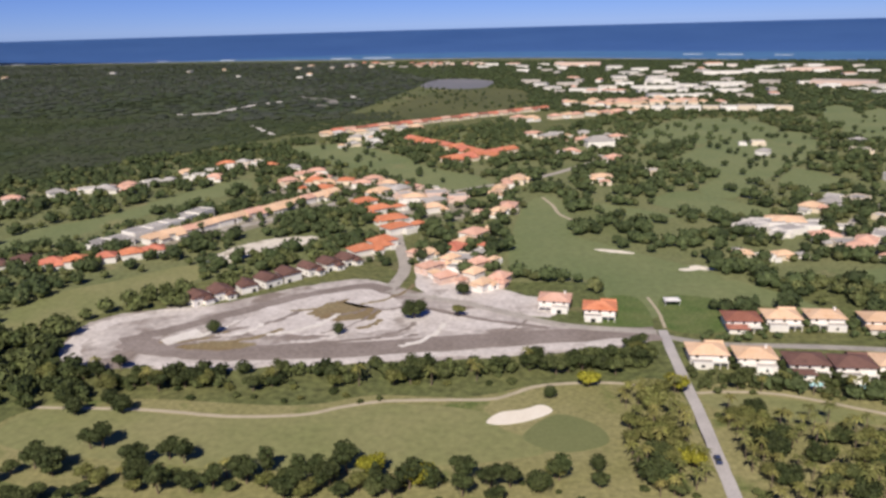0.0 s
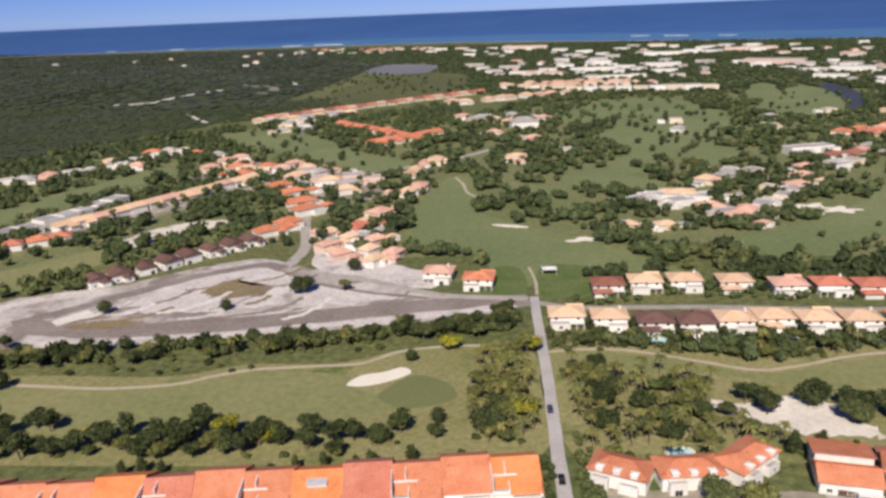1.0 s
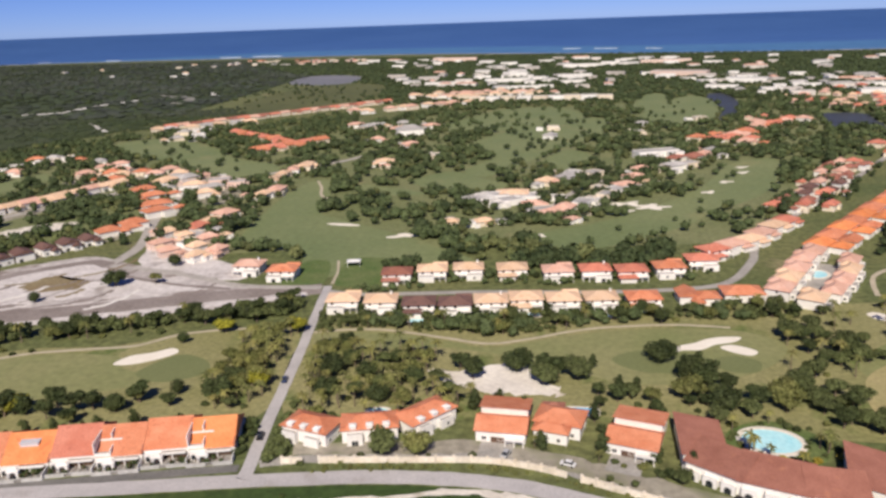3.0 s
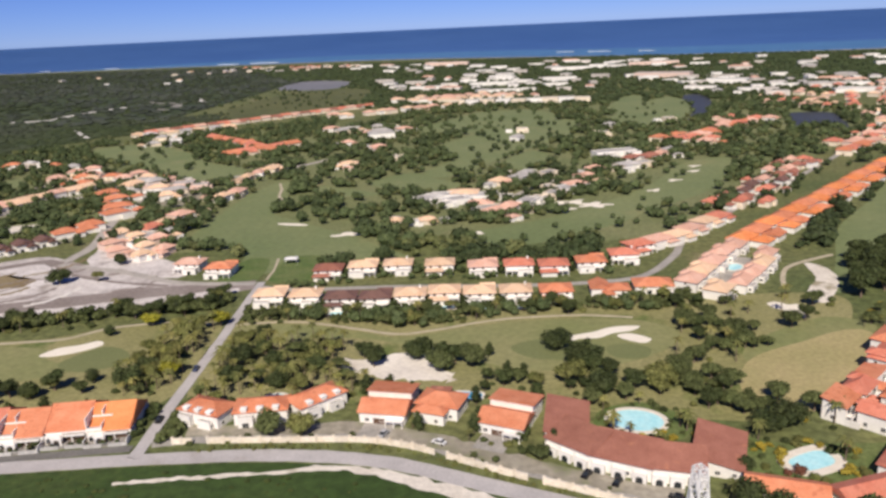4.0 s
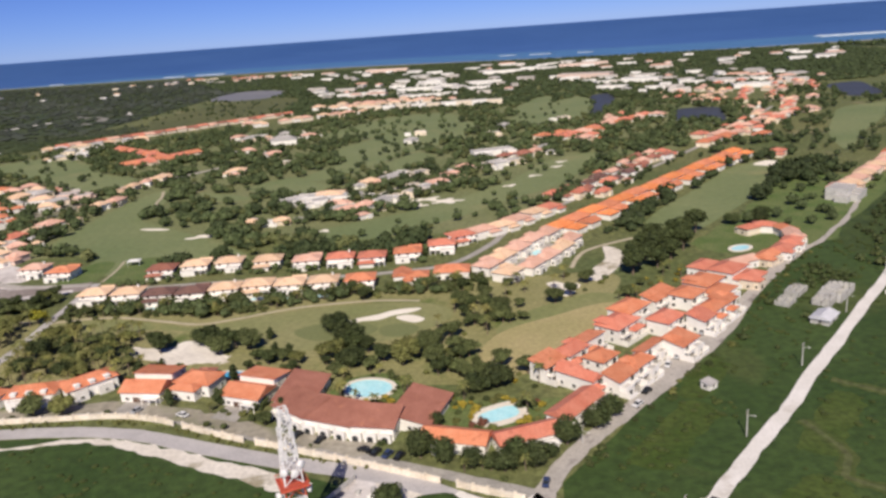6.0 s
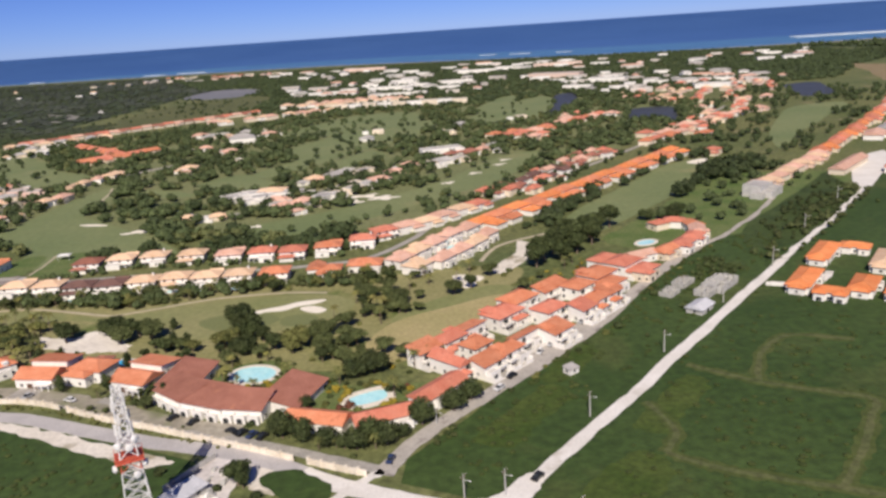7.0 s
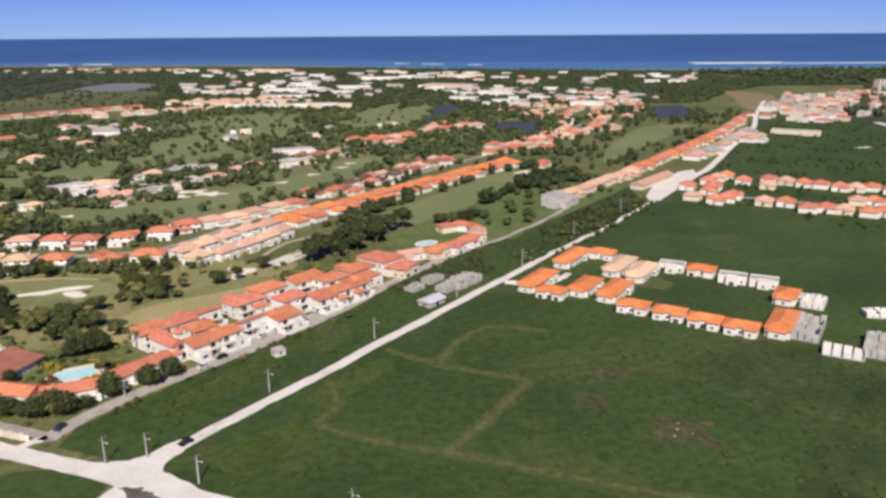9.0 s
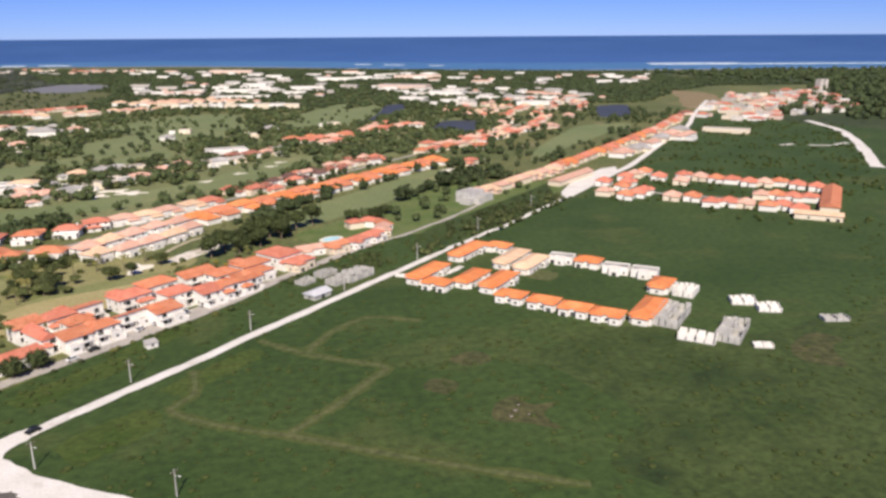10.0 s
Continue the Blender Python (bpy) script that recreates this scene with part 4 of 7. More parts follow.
def arch_geo(w, h, depth=0.16):
    """A dark arched opening."""
    pts = [(-w / 2, 0), (w / 2, 0)] + [(w / 2 * math.cos(a), h - w / 2 + w / 2 * math.sin(a)) for a in np.linspace(0, math.pi, 9)]
    n = len(pts)
    return Geo().add([(p, -depth / 2, q) for p, q in pts] + [(p, depth / 2, q) for p, q in pts], [tuple(range(n))] + [(i, n + i, n + (i + 1) % n, (i + 1) % n) for i in range(n)])


# villas in two rows along the street
def villa(x, y, rot, roof, wall, label, group, seed, w=12.0, d=11.6):
    rng = random.Random(seed)
    kind = seed % 3
    blocks = [(0, 1.0, w, d - 2.2, 5.5, "h", 2.3), (-w * 0.2 if kind else w * 0.2, -d / 2 + 0.4, w * 0.55, 3.4, 3.0, "h" if kind == 1 else "f", 1.0)]
    if kind == 2:
        blocks.append((w * 0.28, d / 2 + 0.4, w * 0.4, 2.6, 5.2, "g", 1.4))
    ob = house("villa", x, y, rot, blocks, wall, roof, label, group, 2, seed, over=0.8)
    porch(ob, *((0.6, w / 2) if kind else (-w / 2, -0.6)), -d / 2 - 0.4, -d / 2 + 2.0, 2.8, wall)
    chim = Geo().box(w * 0.3, 2.0, 6.2, w * 0.3 + 0.7, 2.7, 8.4).box(w * 0.3 - 0.1, 1.9, 8.4, w * 0.3 + 0.8, 2.8, 8.6)
    if seed % 3 == 0:
        part("chimney", chim, wall, ob)
    return ob


def pool(x, y, w, d, rot, water, label, deck=1.2, n=26, egg=0.0, squarish=2.0):
    """A pool with coping and deck, the water a little below the rim."""
    ob = thing("swimming_pool", x, y, rot, label, "swimming pool")

    def ring(k, z):
        out = []
        for i in range(n):
            a = math.tau * i / n
            c, s = math.cos(a), math.sin(a)
            r = 1 / (abs(c) ** squarish + abs(s) ** squarish) ** (1 / squarish)
            out.append(((w / 2 + k) * r * c * (1 + egg * s), (d / 2 + k) * r * s * (1 + egg * 0.6 * c), z))
        return out
    v = ring(deck, -0.1) + ring(deck, 0.24) + ring(0.05, 0.24) + ring(0.05, -0.1)
    f = [(k * n + i, k * n + (i + 1) % n, (k + 1) * n + (i + 1) % n, (k + 1) * n + i) for k in range(3) for i in range(n)]
    part("deck", Geo().add(v, f), DECK, ob)
    part("water", Geo().add(ring(0.06, 0.17), [tuple(range(n))]), water, ob)
    KEEP_OUT.append((x, y, max(w, d) / 2 + deck))
    return ob


row_s = [(91.5, 229), (106.5, 226), (121.5, 221), (135.5, 219), (149.5, 220), (163.5, 221), (177.5, 218), (192, 217), (208, 215)]
roofs_s = [PALE, PALE, DARK, DARK, PALE, PALE, PALE, PALE, ORANGE]
for i, ((x, y), r) in enumerate(zip(row_s, roofs_s)):
    tone = {PALE: "faded peach", DARK: "dark brown", ORANGE: "orange"}[r]
    villa(x, y, -4, r, WHITE, f"white two-storey villa with {tone} tiled hip roof and back garden", "villas facing the golf course", 11 + i)
    if i in (1, 2, 3, 5, 6, 7):
        pool(x + (0.8 if i % 2 else -1.0), y - 9.8, 6.0, 3.2, -4, POOL, "small turquoise swimming pool behind a villa", 0.8, squarish=4)
house("villa", 228, 217, -6, [(-2, 1, 7, 9, 4.5, "g", 2), (5, -1, 9, 8, 4.2, "h", 2), (1, -5, 4, 5, 3, "h", 1.2)], WHITE, ORANGE, "rambling white villa with orange tiled roofs", "villas facing the golf course", 2, 3)
house("villa", 248, 218, -8, [(0, 0, 15, 10, 4.4, "h", 2.6), (4, -5, 6, 5, 3, "f", 0)], WHITE, ORANGE, "broad white villa with large orange hip roof", "villas facing the golf course", 2, 4)
row_n = [(112.5, 259), (128, 261), (144, 261), (163, 258), (182, 252), (198, 251), (213, 248), (230, 250), (247, 258), (258, 271)]
roofs_n = [BROWN, PALE, PALE, PALE, PINKROOF, RED, RED, ORANGE, RED, RED]
for i, ((x, y), r) in enumerate(zip(row_n, roofs_n)):
    tone = {PALE: "faded peach", BROWN: "red-brown", PINKROOF: "faded pink", ORANGE: "orange", RED: "red"}[r]
    villa(x, y, -4 if i != 9 else 20, r, WHITE, f"white two-storey villa with {tone} tiled hip roof on the street", "villas along the street", 31 + i, 12.2, 11.4)
villa(44, 281, -10, PINKROOF, WHITE, "white villa with faded pink roof beside a lawn", "villas by the dirt lot", 51)
villa(61, 271, -8, ORANGE, WHITE, "white villa with orange roof beside a lawn", "villas by the dirt lot", 53)

# terrace of townhouses at the service lane
NOTCHED = (0, 2, 5, 7, 9, 11)


def townhouse(x, y, i):
    w = 11.8
    h = 3.3 + (0.0, 0.55, 0.1, 0.6, -0.1)[i % 5]
    shift = (0.0, 0.7, -0.4, 0.4, -0.6)[i % 5]
    top = h + 5.4
    ob = house("townhouse", x, y + shift, 2.8, [(0, 1.2, w, 17.2, h, "x", 4.5)], WHITE, (BRIGHT, ORANGE, ORANGE, RED)[i % 4], "white townhouse with orange clay tile roof in a terrace", "terrace of townhouses", 0, i, over=0.12)
    # gable ends that stand out above the lower neighbour
    for k in (-1, 1):
        x0, x1 = sorted((k * w / 2, k * (w / 2 - 0.2)))
        part("gable_wall", Geo().add([(x0, -7.4, h - 0.1), (x1, -7.4, h - 0.1), (x0, 9.8, h - 0.1), (x1, 9.8, h - 0.1), (x0, 1.2, top), (x1, 1.2, top)], [(0, 1, 5, 4), (2, 4, 5, 3), (0, 4, 2), (1, 3, 5)]), WHITE, ob)
    # raised verge; its dark brown paints the shadow line of the roof step
    part("verge_tile", Geo().beam((w / 2 - 0.1, -7.5, h + 0.3), (w / 2 - 0.1, 1.2, top + 0.35), 0.3).beam((w / 2 - 0.1, 1.2, top + 0.35), (w / 2 - 0.1, 9.9, h + 0.3), 0.3), BROWN, ob, "raised row of verge tiles, darkened to paint the roof step's shadow")
    part("ridge_tile", Geo().beam((-w / 2, 1.2, top + 0.32), (w / 2, 1.2, top + 0.32), 0.3), RED, ob)
    if i in NOTCHED:
        # a stepped roof terrace cut through the front slope along one party wall
        n0, n1 = -w / 2 - 0.2, -w / 2 + 3.4
        part("terrace_wall", Geo().box(n0, -7.5, h - 0.4, n0 + 0.25, 1.4, top + 0.2).box(n1 - 0.25, -3.0, h - 0.4, n1, 1.4, top + 0.5).box(n0 + 0.25, 1.15, h - 0.4, n1 - 0.25, 1.4, top + 0.6), WHITE, ob, "white parapet walls of a roof terrace")
        part("terrace_floor", Geo().box(n0 + 0.25, -3.0, h - 0.4, n1 - 0.25, 1.15, h + 3.4), FLATROOF, ob, "grey terrace floor")
        part("lower_parapet", Geo().box(n0, -3.25, h - 0.4, n1 + 2.6, -3.0, h + 3.9).box(n0 + 0.25, -7.5, h - 0.4, n1 + 0.6, -7.25, h + 1.5).box(n1 + 0.35, -7.25, h - 0.4, n1 + 0.6, -3.25, h + 2.6), WHITE, ob, "white stepped parapet")
        part("lower_floor", Geo().box(n0 + 0.25, -7.25, h - 0.4, n1 + 0.35, -3.25, h + 1.2), FLATROOF, ob, "grey lower terrace floor")
    if i % 7 == 4:
        part("skylight", Geo().box(-2.3, -3.0, h + 1.2, 2.3, 0.2, top - 0.6).box(-2.5, -3.2, top - 0.6, 2.5, 0.4, top - 0.4), SHEET, ob, "pale grey rooftop skylight box")
    # front bays, dark openings, pergola and yard
    part("bay", Geo().box(-w / 2 + 0.5, -9.0, -0.2, -1.4, -7.4, 2.9).box(-w / 2 + 0.5, -9.0, 2.9, -1.4, -8.8, 3.6), WHITE, ob)
    part("gatehouse", Geo().box(-3.4, -10.2, -0.2, -0.6, -9.0, 3.0).hip(-2.0, -9.6, 3.0, 3.2, 1.6, 0.5), WHITE, ob, "white arched porch")
    # no hollow in the wall: a flat dark panel paints the loggia's shade
    part("recess", Geo().box(-1.2, -7.5, 0.0, w / 2 - 0.8, -7.36, 3.0), TIMBERSHADE, ob, "flat dark panel painted as shade behind the loggia")
    part("column", Geo().tube([(1.6, -8.4, 0), (1.6, -8.4, 2.5)], [0.2, 0.18], 8), WHITE, ob)
    part("loggia_slab", Geo().box(-1.2, -8.7, 2.5, w / 2 - 0.7, -7.4, 2.7).box(-1.2, -8.7, 2.7, w / 2 - 0.7, -8.55, 3.2), WHITE, ob)
    for ax, ay, aw, ah, az in ((-2.0, -10.22, 1.5, 2.2, 0.2), (-4.5, -9.0, 1.2, 2.0, 0.5)):
        a = part("arched_window", arch_geo(aw, ah), GLASS, ob, "dark arched opening")
        a.matrix_local = pose(ax, ay, az)
    part("dividing_wall", Geo().box(w / 2 - 0.1, -12.1, -0.2, w / 2 + 0.1, -7.4, 2.4), WHITE, ob)
    for k in range(6):
        part("pergola_slat", Geo().box(-w / 2 + 0.7 + k * 1.75, -11.8, 2.2, -w / 2 + 1.0 + k * 1.75, -10.6, 2.35), TIMBERSHADE, ob)
    part("front_fence", Geo().box(-w / 2, -12.2, -0.2, -0.9, -12.05, 1.3).box(0.9, -12.2, -0.2, w / 2, -12.05, 1.3).box(-w / 2, -12.25, 1.3, w / 2, -12.0, 1.42), CONCRETE, ob)
    part("yard", Geo().box(-w / 2, -12.0, -0.2, w / 2, -7.4, 0.15), PAVE, ob, "dark paved front yard")


for i in range(12):
    townhouse(64.4 - 11.85 * i, 131.4 - 0.56 * i, i)
house("house", -84, 129, 2, [(0, 4, 14, 14, 4.2, "h", 2.4)], CREAM, BROWN, "cream house with red-brown hip roof at the terrace end", "terrace of townhouses", 2, 5)


# three white houses angled along the lane
def bent_house(x, y, rot, w, d, seed):
    ob = house("house", x, y, rot, [(0, 0.5, w, d, 5.4, "h", 2.3), (-w * 0.27, -d / 2, 4.2, 2.6, 4.0, "f", 0), (w * 0.22, -d / 2, 4.6, 2.2, 3.0, "f", 0)], WHITE, ORANGE, "white house with orange tiled hip roof and small dormers", "houses along the lane", 2, seed)
    for k in (-0.3, 0.0, 0.3):
        part("dormer", Geo().box(k * w - 0.8, -d / 2 + 0.1, 5.2, k * w + 0.8, -d / 2 + 1.8, 7.0).hip(k * w, -d / 2 + 0.95, 7.1, 2.0, 2.1, 0.5), WHITE, ob, "small white dormer")
    return ob


bent_house(90.2, 131.6, -27, 14, 8.5, 1)
bent_house(106.4, 130.6, 2, 15, 8.5, 2)
bent_house(122.0, 134.6, 38, 15.5, 8.5, 3)
pool(108, 143.0, 6, 3.6, 0, POOL, "small turquoise pool with white rim behind a house", 1.0)

# double-roofed houses
def split_house(x, y, rot, w, d, seed):
    ob = house("house", x, y, rot, [(0, d * 0.27, w, d * 0.46, 5.9, "m", -1.6), (0, -d * 0.22, w * 1.02, d * 0.5, 4.5, "g", 2.6)], WHITE, ORANGE, "white house with two orange roofs split by a white clerestory wall", "houses along the lane", 2, seed)
    part("clerestory", Geo().box(-w / 2, d * 0.02, 3.4, w / 2, d * 0.05, 7.0), WHITE, ob)
    part("garage_door", Geo().box(-w * 0.2, -d * 0.47 - 0.06, 0.05, w * 0.08, -d * 0.47 + 0.02, 2.3), TIMBERSHADE, ob, "dark garage opening")
    porch(ob, w * 0.1, w * 0.5, -d * 0.47 - 2.0, -d * 0.47, 2.5, WHITE, 3)
    part("driveway", Geo().box(-w * 0.4, -d * 0.47 - 8, -0.2, w * 0.3, -d * 0.47, 0.16), PAVE, ob, "grey paved driveway")
    return ob


split_house(143.5, 130.5, -15, 13, 17.5, 1)
house("house", 157.8, 126.0, -24, [(0, 2.2, 12.5, 9, 5.4, "h", 2.4), (-1, -3.6, 9.0, 4.5, 4.6, "h", 1.4)], WHITE, ORANGE, "white house with orange hip roofs and front bay", "houses along the lane", 2, 7)
split_house(177.6, 119.8, -27, 12.5, 18.5, 3)
pool(166.5, 136.5, 9, 4, -12, POOLBLUE, "bright blue swimming pool behind a house", 0.8, squarish=4)
house("pavilion", 158.5, 137, -12, [(0, 0, 5.5, 4.5, 2.6, "h", 1.3)], CREAM, BROWN, "small garden pavilion with dark red roof beside a pool", "", 1, 2, "pavilion")

# brown-roofed complex round the oval pool
brown_label = "white two-storey apartment block with red-brown tiled roof"
house("apartment_block", 192.3, 114.0, 77, [(0, 0, 20, 11, 3.9, "m", 2.2)], WHITE, BROWN, brown_label, "brown-roofed apartments", 2, 1, "apartments")
for i, (x, y, rot, w, d) in enumerate(((192.7, 102.2, -45, 13.5, 9.4), (203, 95.0, -30, 15.5, 10.4), (214.3, 89.4, -18, 12.6, 9.0))):
    ob = house("apartment_block", x, y, rot, [(0, 0, w, d, 5.2, "m", 2.3)], WHITE, BROWN, brown_label, "brown-roofed apartments", 2, 2 + i, "apartments")
    for k in (-0.33, 0.0, 0.33):
        part("balcony", Geo().box(k * w - 1.7, -d / 2 - 1.4, -0.2, k * w + 1.7, -d / 2, 3.0).box(k * w - 1.7, -d / 2 - 1.4, 3.0, k * w + 1.7, -d / 2 - 1.25, 3.9).box(k * w - 1.7, -d / 2 - 1.25, 3.0, k * w - 1.55, -d / 2, 3.9), WHITE, ob)
        a = part("arched_window", arch_geo(1.7, 2.3), GLASS, ob, "dark arched opening")
        a.matrix_local = pose(k * w, -d / 2 - 1.4, 0.1)
house("apartment_block", 227.2, 95.6, 65, [(0, 0, 18.5, 11.5, 3.6, "m", 2.4)], WHITE, BROWN, brown_label, "brown-roofed apartments", 2, 6, "apartments")
pool(212, 115.8, 14.5, 11.4, -20, POOL, "large oval turquoise pool with white deck in a garden court", 1.6)
pool(248.6, 91.2, 11.5, 6.6, 20, POOL, "turquoise garden pool with angular cream deck", 2.4, 20, 0.1, 3.4)

# low terraces round the garden pool
for i, (x, y, rot, w) in enumerate(((235, 77, -22, 17), (253, 74.5, 13, 16.5), (269, 87, 43, 18))):
    ob = house("row_house", x, y, rot, [(0, 0, w, 6.8, 4.6, "g", 1.9), (w * 0.3, -3.8, 4, 2, 3.2, "f", 0), (-w * 0.2, -3.8, 4, 2, 3.2, "f", 0)], WHITE, RED if i else ORANGE, "white row of apartments with faded orange tile roof", "apartments round the garden pool", 2, i, "apartments")

# townhouse complex along the dusty lane; all turned by 41 degrees
A41 = radians(41)

complex_blocks = [
    # x, y of the plan, length along the lane, depth, wall height, roof
    (273, 121, 32, 6, 5.8, "m"), (271.5, 104.5, 5, 13, 5.0, "g"), (287, 104.5, 20, 5.5, 5.2, "m"), (281, 114, 9, 7, 5.5, "h"),
    (294, 139, 14, 9, 6.0, "h"), (302, 151, 14, 9, 6.0, "h"), (317, 162, 16, 6, 5.2, "m"), (311, 139, 12, 8, 5.6, "h"), (309, 121, 11, 7, 5.2, "m"), (298, 119, 13, 4, 4.4, "m"),
    (329.5, 144, 28, 6.5, 5.6, "m"), (327, 160, 12, 9, 5.5, "h"), (338, 171, 15, 10, 6.2, "h"), (352, 181, 14, 10, 6.2, "h"),
]
lane_label = "white townhouse with orange tile roof along a dusty lane"


def lane_house(x, y, w, d, h, k, roof, seed):
    """Townhouse unit: main block, a lower front wing, patio walls, loggia and arches towards the lane."""
    rng = random.Random(seed)
    side = rng.choice((-1, 1))
    rise = {"m": -1.3 if seed % 5 == 2 else 1.5, "g": 1.8, "h": 2.0}[k]
    blocks = [(0, 0, w, d, h, k, rise), (side * w * 0.24, -d / 2 - 0.9, w * 0.42, 2.6, h * 0.58, rng.choice("hf"), 0.9)]
    if seed % 2:
        blocks.append((-side * w * 0.26, d * 0.3, w * 0.34, d * 0.55, h + 1.1, "h", 1.1))
    ob = house("townhouse", x, y, 41, blocks, WHITE, roof, lane_label, "townhouses along the lane", 2, seed, low=0.86)
    px = -side * w * 0.24
    part("loggia", Geo().box(px - w * 0.2, -d / 2 - 1.8, 2.7, px + w * 0.2, -d / 2, 2.9).box(px - w * 0.2, -d / 2 - 1.8, 2.9, px + w * 0.2, -d / 2 - 1.65, 3.7), WHITE, ob)
    for q in (-0.19, 0.19):
        part("column", Geo().tube([(px + q * w, -d / 2 - 1.6, -0.1), (px + q * w, -d / 2 - 1.6, 2.7)], [0.2, 0.17], 8), WHITE, ob)
    for q, z in ((0.0, 0.05), (0.0, 3.0)):
        arch = part("arched_window", arch_geo(1.8, 2.2), GLASS, ob, "dark arched opening")
        arch.matrix_local = pose(px + q * w, -d / 2 - 0.02, z)
    part("patio_wall", Geo().box(-w / 2, -d / 2 - 3.6, -0.2, -w / 2 + 0.2, -d / 2, 2.3).box(w / 2 - 0.2, -d / 2 - 3.6, -0.2, w / 2, -d / 2, 2.3).box(-w / 2 + 0.2, -d / 2 - 3.6, -0.2, -1.0, -d / 2 - 3.4, 1.6).box(1.0, -d / 2 - 3.6, -0.2, w / 2 - 0.2, -d / 2 - 3.4, 1.6).box(-1.0, -d / 2 - 3.6, -0.2, 1.0, -d / 2 - 3.4, 0.5), WHITE, ob)
    part("patio", Geo().box(-w / 2 + 0.2, -d / 2 - 3.4, -0.2, w / 2 - 0.2, -d / 2, 0.14), PAVE, ob, "grey paved patio")
    return ob


unit = 0
for i, (x, y, w, d, h, k) in enumerate(complex_blocks):
    n = 3 if w > 27 else 2 if w > 18 else 1
    for j in range(n):
        s = (j - (n - 1) / 2) * w / n
        off = (0.5, -0.6, 0.3)[(i + j) % 3] if n > 1 else 0.0
        lane_house(x + 2.5 + s * math.cos(A41) - off * math.sin(A41), y - 2.0 + s * math.sin(A41) + off * math.cos(A41), w / n - 0.5, d, h + 0.45 * ((i + j) % 2), k if n == 1 or j != 1 else "h", (ORANGE, RED, ORANGE)[(i + j) % 3], unit)
        unit += 1
complex_more = [(343, 161, 13, 8, 5.2, "h", 41), (361, 173, 13, 8, 5.2, "h", 41), (350, 191, 13, 8, 5.0, "h", 41), (367, 193, 13, 7, 4.5, "g", 20), (379, 196, 12, 7, 4.6, "g", 38), (390, 203, 12, 7.5, 5, "h", 44), (399, 212, 12, 7.5, 5, "h", 50), (405.5, 223, 11, 7, 4.8, "g", 72), (407, 233.5, 10, 7, 4.8, "h", 95), (401.5, 241, 10, 7, 4.8, "h", 150), (393, 239.5, 8, 6.5, 4.6, "h", 200)]
for i, (x, y, w, d, h, k, rot) in enumerate(complex_more):
    house("townhouse", x, y, rot, [(0, 0, w, d, h, k, 1.9), (w * 0.22 - w * 0.44 * (i % 2), -d / 2 - 0.8, w * 0.42, 2.4, h * 0.6, "f", 0), (-w * 0.2, -d / 2 - 0.5, w * 0.3, 2.0, h * 0.85, "h", 0.8)], (WHITE, CREAM, WHITE)[i % 3], (ORANGE, RED, RED, PINKROOF)[i % 4], "pale townhouse with orange tile roof along the lane", "townhouses along the lane", 2, 20 + i)
pool(379, 218.5, 10, 6, 30, POOL, "pale round pool with white deck behind townhouses", 1.6)

# horseshoe of apartments round a pool court
horse = [(264, 219, 12, 9, 5.5), (272, 229, 12, 9, 5.8), (281, 240, 12, 9, 5.8), (290, 252, 12, 8, 5.8), (271, 207, 11, 9, 5.2), (283, 214, 13, 7, 5.2), (292, 224, 13, 7, 5.2), (301, 235, 13, 7, 5.4), (308, 247, 12, 7, 5.4), (300, 262, 12, 8, 5.4)]
for i, (x, y, w, d, h) in enumerate(horse):
    house("apartment_block", x, y, 50, [(0, 0, w, d, h, "h", 1.9), (0, -d / 2 - 0.8, w * 0.5, 2.4, 3, "f", 0), (w * 0.3, d * 0.3, w * 0.36, d * 0.5, h + 0.9, "h", 1.3)], WHITE, (PINKROOF, PALE, PINKROOF)[i % 3], "cream apartment block with faded orange hip roof round a pool court", "apartments round the pool court", 1, i, "apartments")
patch("pavement_court", [(276, 218), (284, 238), (296, 254), (304, 248), (294, 232), (284, 219)], 0.12, PAVE, "pale paved pool court", "court")
pool(291, 240, 10, 6, 50, POOL, "turquoise pool in a paved court", 1.5, egg=0.1)
for i, (x, y) in enumerate(((270, 280), (281, 286), (291, 296), (303, 308), (313, 316))):
    house("house", x, y, 30 + 3 * i, [(0, 0, 13, 10, 5, "h", 2), (4, -4, 6, 6, 3.2, "h", 1.2), (-5, -4.5, 5, 4, 3.0, "f", 0)], WHITE, (PINKROOF, PALE)[i % 2] if i < 4 else RED, "cream house with faded pink tile roof", "houses at the street bend", 1, i)

# bright orange terrace along the street towards the town
for i in range(15):
    t = i / 14
    x, y = 309 + 166 * t, 272 + 158 * t
    house("terrace_house", x + 2, y, 44, [(0, 3, 14.6, 9.5, 5.0 + 0.5 * (i % 3), "h", 2.2), (2 - 3 * (i % 2), -6, 9.5, 8, 4.2, "hgh"[i % 3], 1.9)], WHITE, (BRIGHT, ORANGE)[i % 2], "terrace house with bright orange tile roof", "bright orange terrace", 1, i)


# ---- estates, far rows and the town ----
def simple(name, x, y, rot, w, d, h, kind, rise, wall, roof, label, group, category="house", detail=1, seed=0):
    return house(name, x, y, rot, [(0, 0, w, d, h, kind, rise)], wall, roof, label, group, detail, seed, category)


# new estate at the gravel road: orange hip roofs, some shells without roofs
new_label = "new white house with bright orange tile roof in a half-built estate"
